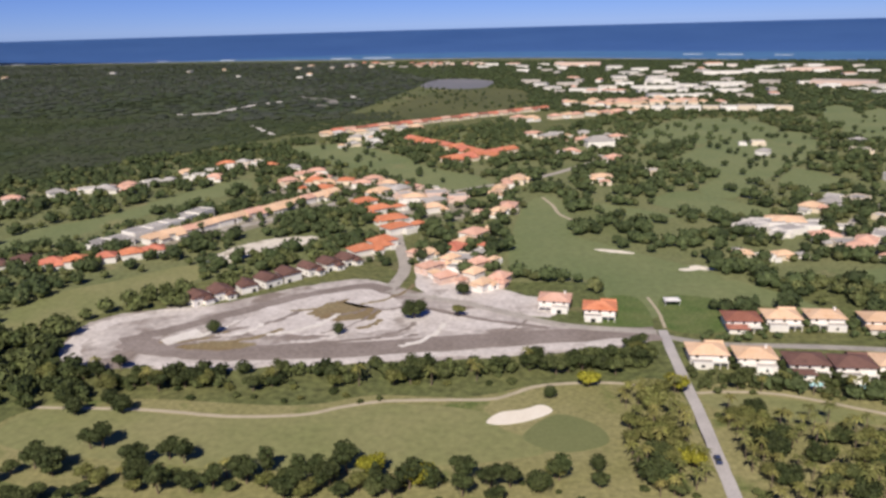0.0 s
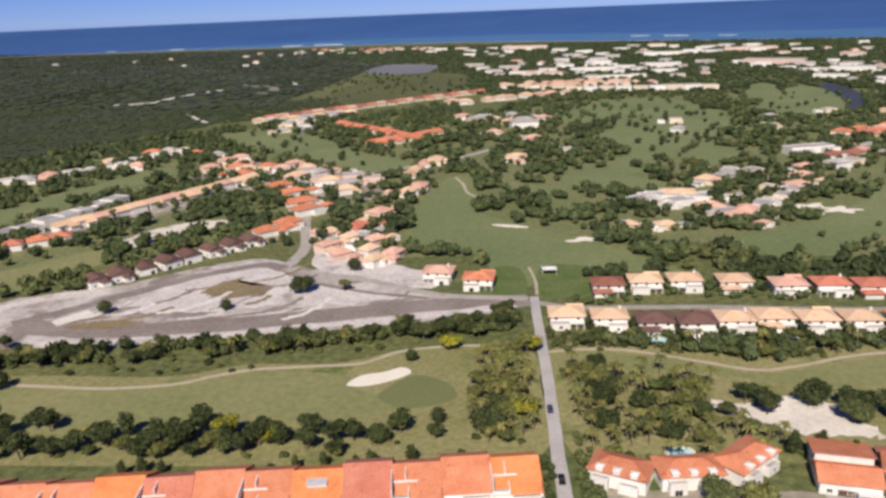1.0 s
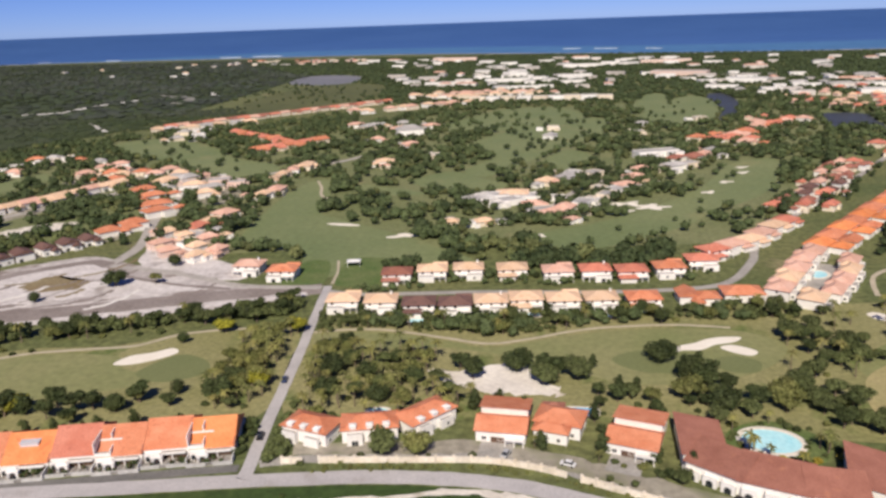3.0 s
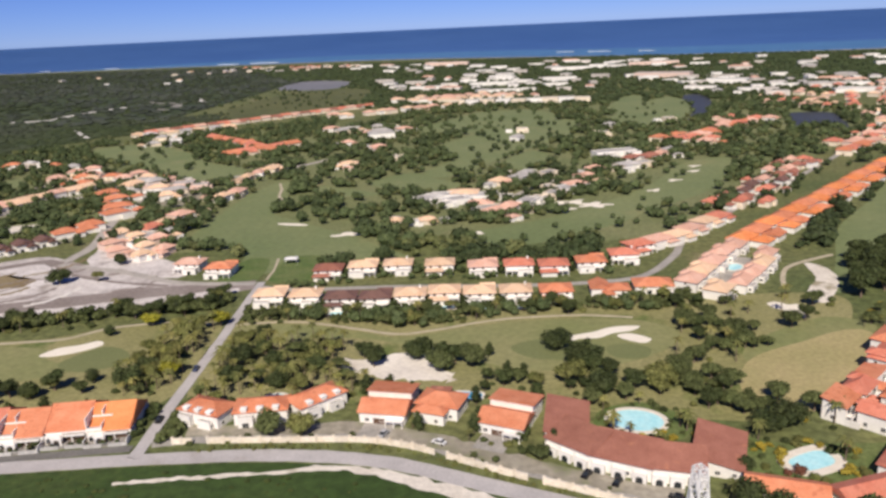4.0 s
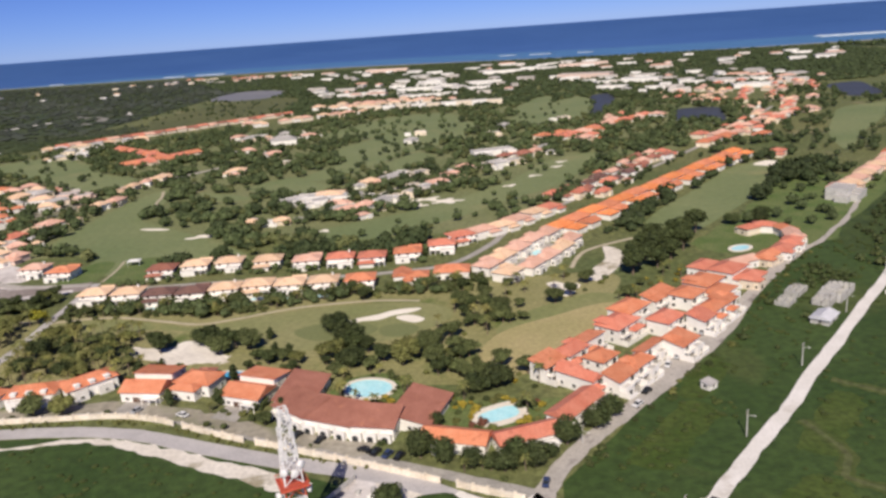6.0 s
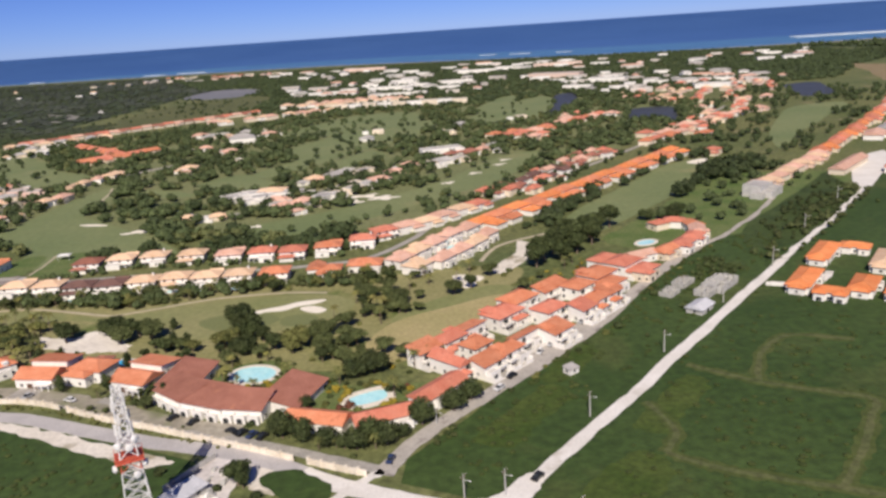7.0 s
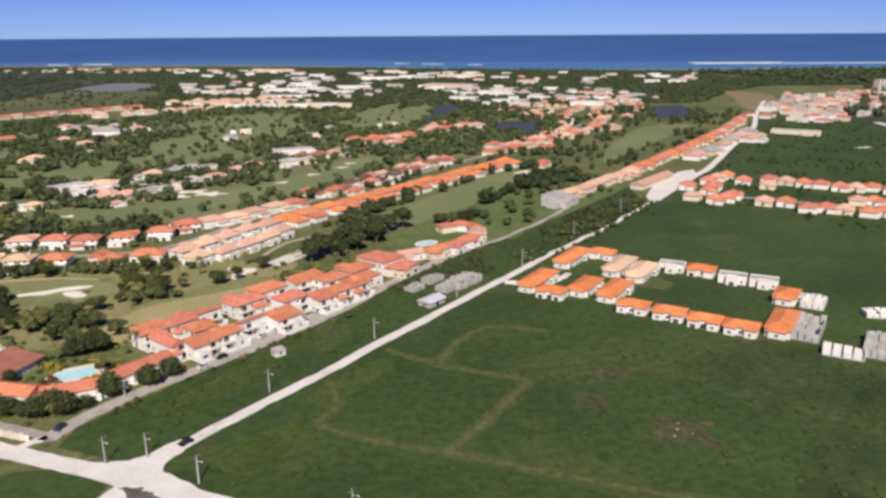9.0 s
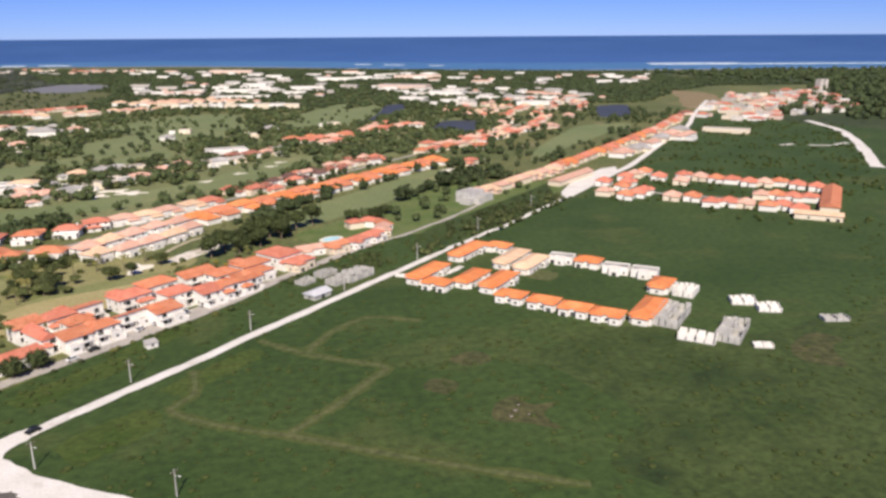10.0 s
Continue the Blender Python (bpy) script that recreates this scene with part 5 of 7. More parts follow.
for i, (x, y, w) in enumerate(((439.6, 175.3, 25), (455.6, 158.7, 23), (461.2, 148.6, 21), (414.6, 146.6, 23), (431, 135.2, 17), (440.5, 128.2, 21), (484, 83, 22), (502.4, 108.2, 12))):
    house("house", x, y, 47, [(0, 0, w, 8.0, 4.3, "h", 1.7), (-w * 0.5, 0, 2.4, 5.5, 3.6, "h", 0.9), (w * 0.2, -4.6, 4.0, 2.0, 3.2, "f", 0)], WHITE, PALE if i in (1, 2) else BRIGHT, new_label, "half-built estate", 2, i)
for i, (x, y) in enumerate(((415, 130.5), (439.6, 109), (449.4, 99.6), (458.1, 90), (467.1, 81.4), (455, 177.5), (486.5, 144.5))):
    house("house", x, y, -40, [(0, 0.6, 11.0, 6.6, 4.2, "h", 1.7), (-3.3, -2.4, 3.6, 3.2, 4.0, "h", 1.2), (3.3, -2.4, 3.6, 3.2, 4.0, "h", 1.2)], WHITE, BRIGHT, new_label, "half-built estate", 2, 20 + i)


def shell(x, y, rot, w, d, h, seed, slab=True):
    """A roofless concrete shell: walls with gaps, floor slab and column stubs."""
    rng = random.Random(seed)
    ob = thing("house_shell", x, y, rot, "unfinished pale concrete house shell without a roof", "house shell", "half-built estate")
    part("floor_slab", Geo().box(-w / 2, -d / 2, -0.2, w / 2, d / 2, 0.3), CONCRETE, ob)
    for sx0, sy0, sx1, sy1 in ((-w / 2, -d / 2, w / 2, -d / 2), (-w / 2, d / 2, w / 2, d / 2), (-w / 2, -d / 2, -w / 2, d / 2), (w / 2, -d / 2, w / 2, d / 2), (0, -d / 2, 0, d / 2), (-w / 2, 0, w / 2, 0)):
        n = 4
        for k in range(n):
            a, b = Vector((sx0, sy0)).lerp(Vector((sx1, sy1)), k / n), Vector((sx0, sy0)).lerp(Vector((sx1, sy1)), (k + 0.72) / n)
            part("wall", Geo().box(min(a.x, b.x) - 0.12, min(a.y, b.y) - 0.12, 0.3, max(a.x, b.x) + 0.12, max(a.y, b.y) + 0.12, h * rng.uniform(0.75, 1.0)), CONCRETE if seed % 2 else WHITE, ob)
    if slab:
        part("upper_slab", Geo().box(-w / 2, -d * 0.1, h * 0.6, w / 2, d / 2, h * 0.6 + 0.2), CONCRETE, ob)
    KEEP_OUT.append((x, y, max(w, d) / 2 + 2))


for i, (x, y, rot, w, d, h) in enumerate(((490, 77.5, 47, 19, 9, 4.2), (509, 101, 47, 10, 8, 3.4), (488.6, 57.5, -40, 12, 5, 3.0), (503, 59.5, 47, 18, 8, 3.6), (524.6, 86.5, -20, 9, 6, 2.4), (529.4, 77.5, -20, 8, 6, 2.4), (546, 63, -10, 9, 4, 1.8), (506.5, 47.5, -20, 6, 3, 1.4))):
    shell(x, y, rot, w, d, h, 2 * (i // 2) + (i % 3 == 0), h > 3.4)
for i, (x, y, r) in enumerate(((477, 152.5, FLATROOF), (494, 132.5, FLATROOF), (503.6, 125, FLATROOF))):
    ob = house("house", x, y, -36, [(0, 0.8, 11.0, 6.4, 4.3, "f", 0), (0, -3.2, 4.5, 2.6, 4.6, "f", 0)], WHITE, r, "new white house with flat roof still unfinished", "half-built estate", 2, 50 + i)
patch("ground_bare", [(452, 142), (462, 144), (470, 138), (464, 130), (456, 134)], 0.09, TRAIL, "worn ground inside the estate court", "yard", rough=1.0)
strip("road_estate", [(404, 152), (414, 148), (424, 150), (432, 158)], 3.0, 0.12, GRAVEL, "pale estate street", "street", 0.3)
strip("wall_estate", [(401, 150), (408, 146), (415, 140)], 0.5, 1.4, WHITE, "low white wall of the estate", "wall")

# ruined concrete frames beside the gravel road
for i, (x, y, rot, w, d, h) in enumerate(((363, 150, 42, 7, 5, 2.2), (372, 159, 42, 9, 5, 2.4), (384, 153, 42, 15, 8, 3.4), (376, 147, 42, 8, 6, 2.6))):
    shell(x, y, rot, w, d, h, 31 + 2 * i, i == 2)
house("shed", 367, 132, 42, [(0, 0, 9, 6, 2.6, "g", 1.2)], CONCRETE, SHEET, "low concrete shed with grey sheet roof", "", 1, 1, "shed")
house("hut", 310, 94, 30, [(0, 0, 3.6, 3.0, 2.4, "m", 0.5)], WHITE, FLATROOF, "small white hut standing in weeds", "", 2, 1, "hut", over=0.25)
house("house", 470, 290, 40, [(0, 0, 15, 11, 8.5, "f", 0), (6, -7, 9, 6, 5.4, "f", 0), (-8.5, -4, 6, 7, 4, "f", 0), (-3, -8, 6, 5, 4.4, "f", 0)], CONCRETE, FLATROOF, "large grey concrete house under construction", "", 1, 1)

# second estate
est_back = [(588, 319), (599, 328), (610, 334), (611, 314), (630, 315), (638, 306), (645, 297), (652, 290), (659, 280), (668, 276), (678, 275), (684, 264), (691, 254)]
est_front = [(552, 275), (561, 262), (571, 266), (578, 272), (587, 252), (598, 247), (600, 230), (611, 228), (618, 222), (626, 213), (636, 213), (639, 202)]
est_inner = [(641, 241), (650, 238), (657, 232), (664, 227), (618, 296), (571, 288), (580, 300), (566, 306)]
for i, (x, y) in enumerate(est_back + est_front + est_inner):
    house("house", x + 5, y + 11, (-38, 52, -38)[i % 3], [(0, 0, 9.8, 8.6, 4.4, "h", 2.4), (2.6, -4.0, 4.6, 4.0, 4.0, "h", 1.6), (-3.0, -4.2, 3.6, 2.8, 2.8, "f", 0)], CREAM if i % 4 == 1 else WHITE, (RED, PINKROOF, ORANGE, RED)[i % 4], "white house with red tile roof in a walled estate", "walled estate", 0, i)
house("apartment_block", 680, 232, 50, [(0, 0, 66, 10, 4.8, "g", 2.2)], CREAM, ORANGE, "long cream terrace with orange roof closing the estate", "walled estate", 0, 3, "terrace")
simple("apartment_block", 644, 197, -38, 24, 8, 4.0, "g", 1.4, CREAM, PALE, "low cream building with pale roof at the estate corner", "walled estate", "terrace")
strip("road_estate", [(562, 318), (584, 292), (606, 272), (630, 256), (652, 246), (672, 236)], 4.0, 0.1, PAVE, "estate street between red-roofed houses", "street", 0.2)
house("shed", 556, 339, 42, [(0, 0, 52, 9, 4.5, "g", 2.0)], CREAM, PINKROOF, "long low building with faded pink roof at a gravel yard", "", 0, 1, "shed")

# rows beside the street, the far left and the middle distance
def row(name, a, b, n, w, d, h, rise, walls, roofs, label, group, turn=0.0, kind="h", jitter=0.0, detail=1, seed=1):
    rng = random.Random(seed)
    a, b = Vector(a), Vector(b)
    detail = 0 if a.y > 430 else detail
    rot = math.degrees(math.atan2(b.y - a.y, b.x - a.x)) + turn
    for i in range(n):
        p = a.lerp(b, i / max(1, n - 1)) + Vector((rng.uniform(-1, 1), rng.uniform(-1, 1))) * jitter
        ww, dd = w * rng.uniform(0.88, 1.1), d * rng.uniform(0.88, 1.1)
        blocks = [(0, 0, ww, dd, h * rng.uniform(0.92, 1.08), kind, rise)]
        if rng.random() < 0.6 and kind != "f":
            blocks.append((rng.choice((-1, 1)) * ww * 0.25, -dd * 0.5, ww * 0.45, dd * 0.5, h * 0.7, kind, rise * 0.7))
        house(name, p.x, p.y, rot + rng.uniform(-6, 6) * (jitter > 0), blocks, walls[i % len(walls)], roofs[i % len(roofs)], label, group, detail, i)


dup = "dark brown-roofed duplex with white walls beside a dirt lot"
row("duplex", (-109, 288), (-54, 343), 8, 8.4, 9.5, 4.8, 2.2, [WHITE], [DARK], dup, "row of duplexes", 0, "g", 0.6, 2)


def cluster(name, spots, sizes, walls, roofs, label, group, turn, wobble, kinds="hhgf", seed=1, rise=2.0, h=4.8, wings=2):
    """Rambling houses at given places: a main block with wings, each a little different."""
    rng = random.Random(seed)
    for i, (x, y) in enumerate(spots):
        w, k = rng.uniform(*sizes) * 0.84, kinds[i % len(kinds)]
        d = w * rng.uniform(0.62, 0.85)
        blocks = [(0, 0, w, d, h * rng.uniform(0.9, 1.15), k, rise * rng.uniform(0.85, 1.15))]
        for j in range(wings):
            side = rng.choice((-1, 1))
            blocks.append((side * w * rng.uniform(0.28, 0.55), -d * rng.uniform(0.3, 0.55) * (1 if j == 0 else -0.6), w * rng.uniform(0.34, 0.5), d * rng.uniform(0.4, 0.6), h * rng.uniform(0.6, 0.8), rng.choice((k, "f")), rise * 0.65))
        rot = turn + rng.uniform(-wobble, wobble)
        house(name, x, y, rot, blocks, walls[i % len(walls)], roofs[i % len(roofs)], label, group, 1, i)
        if rng.random() < 0.6:
            a = radians(rot + rng.choice((0, 90, 180, 270)))
            far = w * rng.uniform(0.95, 1.2)
            house("annex", x + far * math.cos(a), y + far * math.sin(a), rot, [(0, 0, w * 0.52, w * 0.42, h * 0.72, k, rise * 0.6), (w * 0.2, -w * 0.22, w * 0.24, w * 0.2, h * 0.6, "f", 0)], walls[(i + 1) % len(walls)], roofs[(i + 1) % len(roofs)], "small pale annex with tiled roof beside a house", group + " annexes", 1, i, "annex")


cluster("house", [(-320, 490), (-299, 511), (-282, 522), (-267, 521), (-248, 520), (-244, 549), (-229, 548), (-230, 585), (-214, 569), (-197, 559), (-255, 534), (-211, 590)], (12, 16), [WHITE], [PINKROOF, FLATROOF, PALE, FLATROOF, PINKROOF], "white house with faded pink roof by the forest edge", "houses at the forest edge", 20, 25, "hhf", 61)
cluster("house", [(-208, 620), (-197, 630), (-183, 626), (-167, 611), (-144, 596), (-192, 610)], (12, 15), [WHITE, CREAM], [ORANGE, FLATROOF, PALE], "white house with orange or grey roof by the fairway", "houses at the forest edge", 10, 25, "hhf", 62)
cluster("house", [(-134, 541), (-125, 528), (-114, 543), (-121, 581), (-128, 566), (-103, 534), (-90, 541), (-76, 528), (-70, 545), (-56, 525), (-101, 512), (-113, 556)], (13, 17), [CREAM, WHITE], [PINKROOF, PALE, ORANGE, PINKROOF], "cream house with faded roof on a curved street", "houses on the curved street", 15, 25, "hhh", 63)
cluster("house", [(-59, 502), (-56, 515), (-40, 490), (-18, 449), (-19, 470), (-19, 493), (-33, 478), (-46, 508), (-4, 481)], (13, 18), [WHITE, CREAM, PINK], [PALE, FLATROOF, PINKROOF], "pale house with faded roof on a curved street", "houses on the curved street", 25, 25, "hhf", 64)
cluster("house", [(-64, 465), (-52, 446), (-41, 420), (-36, 401)], (17, 20), [WHITE], [ORANGE], "large white house with stepped orange tile roofs", "orange houses by the street", 35, 8, "hhh", 65, 2.3, 5.4, 2)
cluster("house", [(-49, 359), (-40, 373)], (15, 17), [WHITE], [ORANGE], "white house with broad orange tile roof", "orange houses by the street", 38, 4, "hh", 66, 2.4, 4.6, 1)
cluster("house", [(23, 436), (29, 450), (22, 486), (25, 506), (30, 523), (38, 534)], (13, 17), [WHITE, CREAM], [PALE, PINKROOF, PALE], "cream house with peach roof at the edge of the fairway", "houses at the fairway edge", 75, 15, "hhg", 67)
cluster("house", [(9, 388), (5, 373), (-1, 360), (4, 342)], (13, 17), [WHITE, CREAM], [PINKROOF, PALE, RED, FLATROOF], "white house with faded red roof beside the street", "houses by the dirt lot", 65, 12, "hhhf", 68)
cluster("house", [(-3, 314), (10, 318), (-12, 330), (14, 303), (22, 312), (-2, 340), (12, 334), (-14, 350)], (9, 12), [PINK, WHITE], [PINKROOF, PALE], "pale pink house being finished beside the dirt lot", "houses by the dirt lot", 50, 15, "hh", 69)
cluster("house", [(141, 347), (150, 343), (159, 345)], (10, 12), [CREAM, WHITE], [PALE, FLATROOF], "low beige house among trees beside a fairway", "villas among the trees", 5, 10, "hf", 82, 1.4, 3.6, 1)
tree_label = "sprawling pale villa with low wings among trees"
cluster("villa", [(161, 398), (172, 404), (185, 409), (193, 399), (191, 376), (196, 363), (180, 392)], (15, 21), [WHITE, WHITE, CREAM], [FLATROOF, FLATROOF, PALE, FLATROOF, PINKROOF], tree_label, "villas among the trees", 15, 30, "ffhfh", 70)
cluster("villa", [(208, 366), (211, 443), (233, 465), (247, 462), (258, 419), (270, 441), (221, 376), (240, 393), (226, 450), (198, 354), (250, 407)], (14, 19), [WHITE, CREAM], [PINKROOF, PALE, FLATROOF, FLATROOF, PINKROOF], tree_label, "villas among the trees", 35, 25, "hhff", 71)
cluster("villa", [(282, 464), (310, 476), (322, 480), (334, 503), (346, 515), (358, 529), (296, 470), (318, 500)], (13, 18), [CREAM, WHITE], [PINKROOF, FLATROOF, PINKROOF, BROWN], tree_label, "villas among the trees", 40, 20, "hhfh", 72)
cluster("house", [(388, 604), (398, 590), (401, 564), (425, 610), (412, 578), (414, 596)], (14, 18), [CREAM], [ORANGE, RED, PINKROOF], "cream house with orange roof near the pond", "houses near the pond", 40, 20, "hh", 73)
cluster("house", [(460, 679), (478, 700), (486, 670), (470, 660), (446, 640), (500, 690)], (14, 18), [CREAM, WHITE], [PINKROOF, RED], "cream house with faded red roof near the pond", "houses near the pond", 40, 20, "hh", 74)
cluster("house", [(323, 350), (336, 362), (338, 346), (352, 372), (363, 388), (374, 398), (353, 344), (346, 356)], (10, 13), [CREAM, WHITE], [RED, BROWN, RED, DARK, DARK, PINKROOF], "white house with red tile roof opposite the terrace", "houses opposite the terrace", 44, 10, "hhg", 75)
cluster("house", [(372, 379), (393, 414), (405, 428), (431, 446), (433, 461), (384, 392), (418, 440), (394, 432), (409, 450), (366, 374), (379, 405), (402, 414), (424, 462)], (9, 12), [CREAM, WHITE], [DARK, BROWN, PINKROOF, BROWN, RED], "pale house with brown tile roof opposite the terrace", "houses opposite the terrace", 44, 12, "hhg", 76)
cluster("house", [(506, 511), (491, 499), (522, 524), (536, 507), (503, 421), (512, 530), (478, 488)], (13, 17), [CREAM, WHITE], [ORANGE, RED, PINKROOF], "cream house with orange roof beside the street", "houses towards the town", 44, 14, "hh", 77)
cluster("house", [(540, 560), (560, 590), (585, 615), (600, 640), (548, 535), (575, 570), (612, 610), (640, 660), (625, 690), (660, 700)], (12, 16), [WHITE, CREAM], [PINKROOF, RED, PALE], "cream house with faded red roof beside the far street", "houses towards the town", 44, 14, "hh", 80)
cluster("house", [(250, 640), (262, 690), (120, 620), (140, 560), (100, 540), (330, 640), (350, 690), (420, 720), (90, 660)], (12, 17), [WHITE, CREAM], [FLATROOF, PALE, PINKROOF], "pale low house among golf course trees", "houses among the trees", 20, 30, "hf", 81)
cluster("house", [(63, 768), (79, 752), (86, 770), (108, 728), (114, 767), (126, 780), (143, 742)], (16, 22), [WHITE, CREAM], [PINKROOF, FLATROOF, PALE], "cream clubhouse building on the golf course", "clubhouse", 10, 25, "hhf", 78)
cluster("house", [(-116, 725), (-94, 722), (-120, 767), (-108, 782), (-92, 773), (-100, 745)], (13, 18), [CREAM, WHITE], [FLATROOF, PALE], "pale house near the forest and fairway", "houses near the forest", 20, 25, "hf", 79)
row("terrace_house", (-170, 384), (-93, 496), 13, 10.5, 9, 5.2, 2.0, [WHITE], [PALE, PALE, PINKROOF, PALE], "white terrace house with faded orange roof", "long faded terrace", 0, "g", 0.4)
row("apartment_block", (-194, 368), (-163, 440), 7, 13, 11, 6.5, 2.0, [WHITE], [FLATROOF, FLATROOF, PALE], "white apartment block with pale flat roof", "white apartment row", 0, "f", 2.0)
row("house", (-203, 338), (-160, 360), 5, 10, 9, 5, 2.2, [WHITE], [RED, ORANGE], "white house with red tile roof", "houses by the golf course", 0, "h", 1.5)
row("house", (-235, 338), (-222, 348), 2, 11, 9, 4, 2.0, [WHITE], [DARK], "house with dark brown roof", "houses by the golf course", 0, "h", 1.5)
row("terrace_house", (-150, 822), (90, 1012), 22, 13, 8, 5, 2.0, [CREAM], [RED, PINKROOF, BROWN], "red-roofed terrace house far off by the forest", "far red terrace", 0, "g", 1.0, 0)
row("terrace_house", (-155, 800), (-70, 840), 7, 14, 11, 5, 2.0, [CREAM, WHITE], [PALE, FLATROOF], "pale terrace house far off", "far red terrace", 0, "h", 5.0, 0)
row("terrace_house", (-58, 748), (22, 640), 10, 14, 13, 5.5, 2.2, [CREAM], [RED, ORANGE], "red-roofed terrace house in a bent row", "bent red terrace", 0, "g", 0.8, 0)
row("terrace_house", (-14, 626), (34, 668), 5, 14, 13, 5.5, 2.2, [CREAM], [ORANGE, RED], "red-roofed terrace house in a bent row", "bent red terrace", 0, "g", 0.8, 0)
row("apartment_block", (215, 990), (381, 955), 9, 20.5, 12, 8, 2.0, [CREAM, WHITE], [FLATROOF], "long pale hotel wing with many windows", "long hotel row", 0, "f", 0.5, 1)
row("apartment_block", (60, 900), (200, 960), 10, 16, 12, 6, 2.2, [CREAM, WHITE], [PINKROOF, PALE], "cream house near the hotels", "houses near the hotels", 10, "h", 10, 0)
simple("hotel", 120, 700, 10, 26, 16, 8, "h", 4, WHITE, FLATROOF, "white domed clubhouse building", "clubhouse", "clubhouse")
house("house", 312, 525, 10, [(0, 0, 34, 12, 7, "f", 0), (-10, -9, 14, 9, 5, "f", 0), (12, -8, 12, 8, 6, "f", 0)], WHITE, FLATROOF, "large white flat-roofed villa among trees", "", 1, 3)
row("house", (500, 520), (640, 640), 12, 14, 11, 5, 2.0, [CREAM, PINK], [RED, PINKROOF], "cream house with red roof beside the street", "houses towards the town", 0, "h", 12)
row("house", (380, 585), (500, 690), 12, 14, 11, 5, 2.0, [CREAM, WHITE], [ORANGE, RED, PINKROOF], "cream house with orange roof near the pond", "houses near the pond", 0, "h", 14)
row("terrace_house", (478, 302), (560, 378), 9, 12, 10, 5, 2.0, [CREAM, PINK], [PINKROOF, PALE], "pale terrace house along the far lane", "pale terrace along the far lane", 0, "h", 2)
row("terrace_house", (565, 384), (720, 545), 16, 12, 10, 5.5, 2.2, [CREAM], [ORANGE, BRIGHT, ORANGE, RED], "orange-roofed terrace house along the far lane", "orange terrace along the far lane", 0, "g", 1.5)
row("terrace_house", (725, 550), (830, 680), 10, 13, 11, 5.5, 2.2, [CREAM], [RED, PINKROOF, ORANGE], "orange-roofed terrace house along the far lane", "orange terrace along the far lane", 0, "g", 2.5, 0)
row("house", (640, 430), (760, 560), 6, 24, 14, 5, 2.2, [WHITE, CREAM], [PINKROOF, FLATROOF], "long pale shed near the gravel road", "sheds near the gravel road", 0, "g", 4, 0)


def spread(name, outline, n, sizes, heights, walls, roofs, label, group, kinds, seed, gap=14, rot=20, lane=0.0):
    """Buildings scattered over a quarter, none nearer to another than gap."""
    rng = random.Random(seed)
    done = []
    for x, y in clear_spots(outline, n * 30, seed, houses=False):
        if len(done) >= n:
            break
        if lane:
            c, s = math.cos(radians(rot)), math.sin(radians(rot))
            u, v = x * c + y * s, -x * s + y * c
            v = round(v / lane) * lane + rng.gauss(0, lane * 0.09)
            x, y = u * c - v * s, u * s + v * c
        if any((x - a) ** 2 + (y - b) ** 2 < gap * gap for a, b in done):
            continue
        done.append((x, y))
        w = rng.uniform(*sizes)
        kind = rng.choice(kinds)
        simple(name, x, y, rot + rng.choice((0, 90)) * (w < 22) + rng.gauss(0, 9), w, min(w * 0.7, rng.uniform(10, 15)), rng.uniform(*heights), kind, rng.uniform(1.6, 2.4), rng.choice(walls), rng.choice(roofs), label, group, seed=len(done), detail=0)


spread("hotel", [(-60, 2180), (120, 2180), (500, 1950), (760, 1800), (700, 1560), (420, 1500), (60, 1800)], 34, (12, 46), (6, 11), [WHITE, WHITE, TOWNWALL], [FLATROOF, PINKROOF, FLATROOF], "white beachside hotel block", "beachside hotels", "ffh", 1, 40, -12, 90)
spread("hotel", [(-420, 2420), (-60, 2320), (60, 2120), (-120, 2060), (-400, 2240)], 34, (10, 30), (5, 8), [TOWNWALL, PINK, CREAM], [PINKROOF, FLATROOF, RED], "pale beachside hotel block", "beachside hotels", "fh", 2, 26, -12)
spread("hotel", [(700, 1800), (1250, 1640), (1200, 1330), (820, 1300), (640, 1500)], 22, (12, 46), (6, 9), [TOWNWALL, WHITE], [FLATROOF, PINKROOF], "pale hotel block near the coast", "hotels near the coast", "ffh", 3, 44, -14, 90)
spread("building", [(60, 1560), (420, 1480), (620, 1280), (560, 1160), (260, 1120), (110, 1220)], 40, (10, 44), (5, 9), [WHITE, TOWNWALL, WHITE], [FLATROOF, FLATROOF, PINKROOF], "pale flat-roofed building in the town", "town buildings", "ffh", 4, 32, -10, 74)
spread("building", [(560, 1280), (800, 1250), (900, 1000), (700, 860), (560, 960)], 44, (9, 38), (4, 8), [TOWNWALL, WHITE], [FLATROOF, PINKROOF, FLATROOF], "pale low building in the town", "town buildings", "ffh", 5, 25, -14, 52)
spread("town_house", [(560, 860), (760, 1000), (820, 900), (700, 700), (610, 640)], 52, (8, 13), (4, 6), [CREAM, PINK], [PINKROOF, PALE, RED], "cream house on the edge of town", "houses on the edge of town", "h", 6, 15, 25)
spread("town_house", [(120, 1090), (260, 1110), (350, 1040), (150, 1020)], 26, (12, 24), (5, 7), [CREAM, WHITE], [PINKROOF, PALE], "cream house near the hotels", "houses near the hotels", "h", 7, 18, -8)
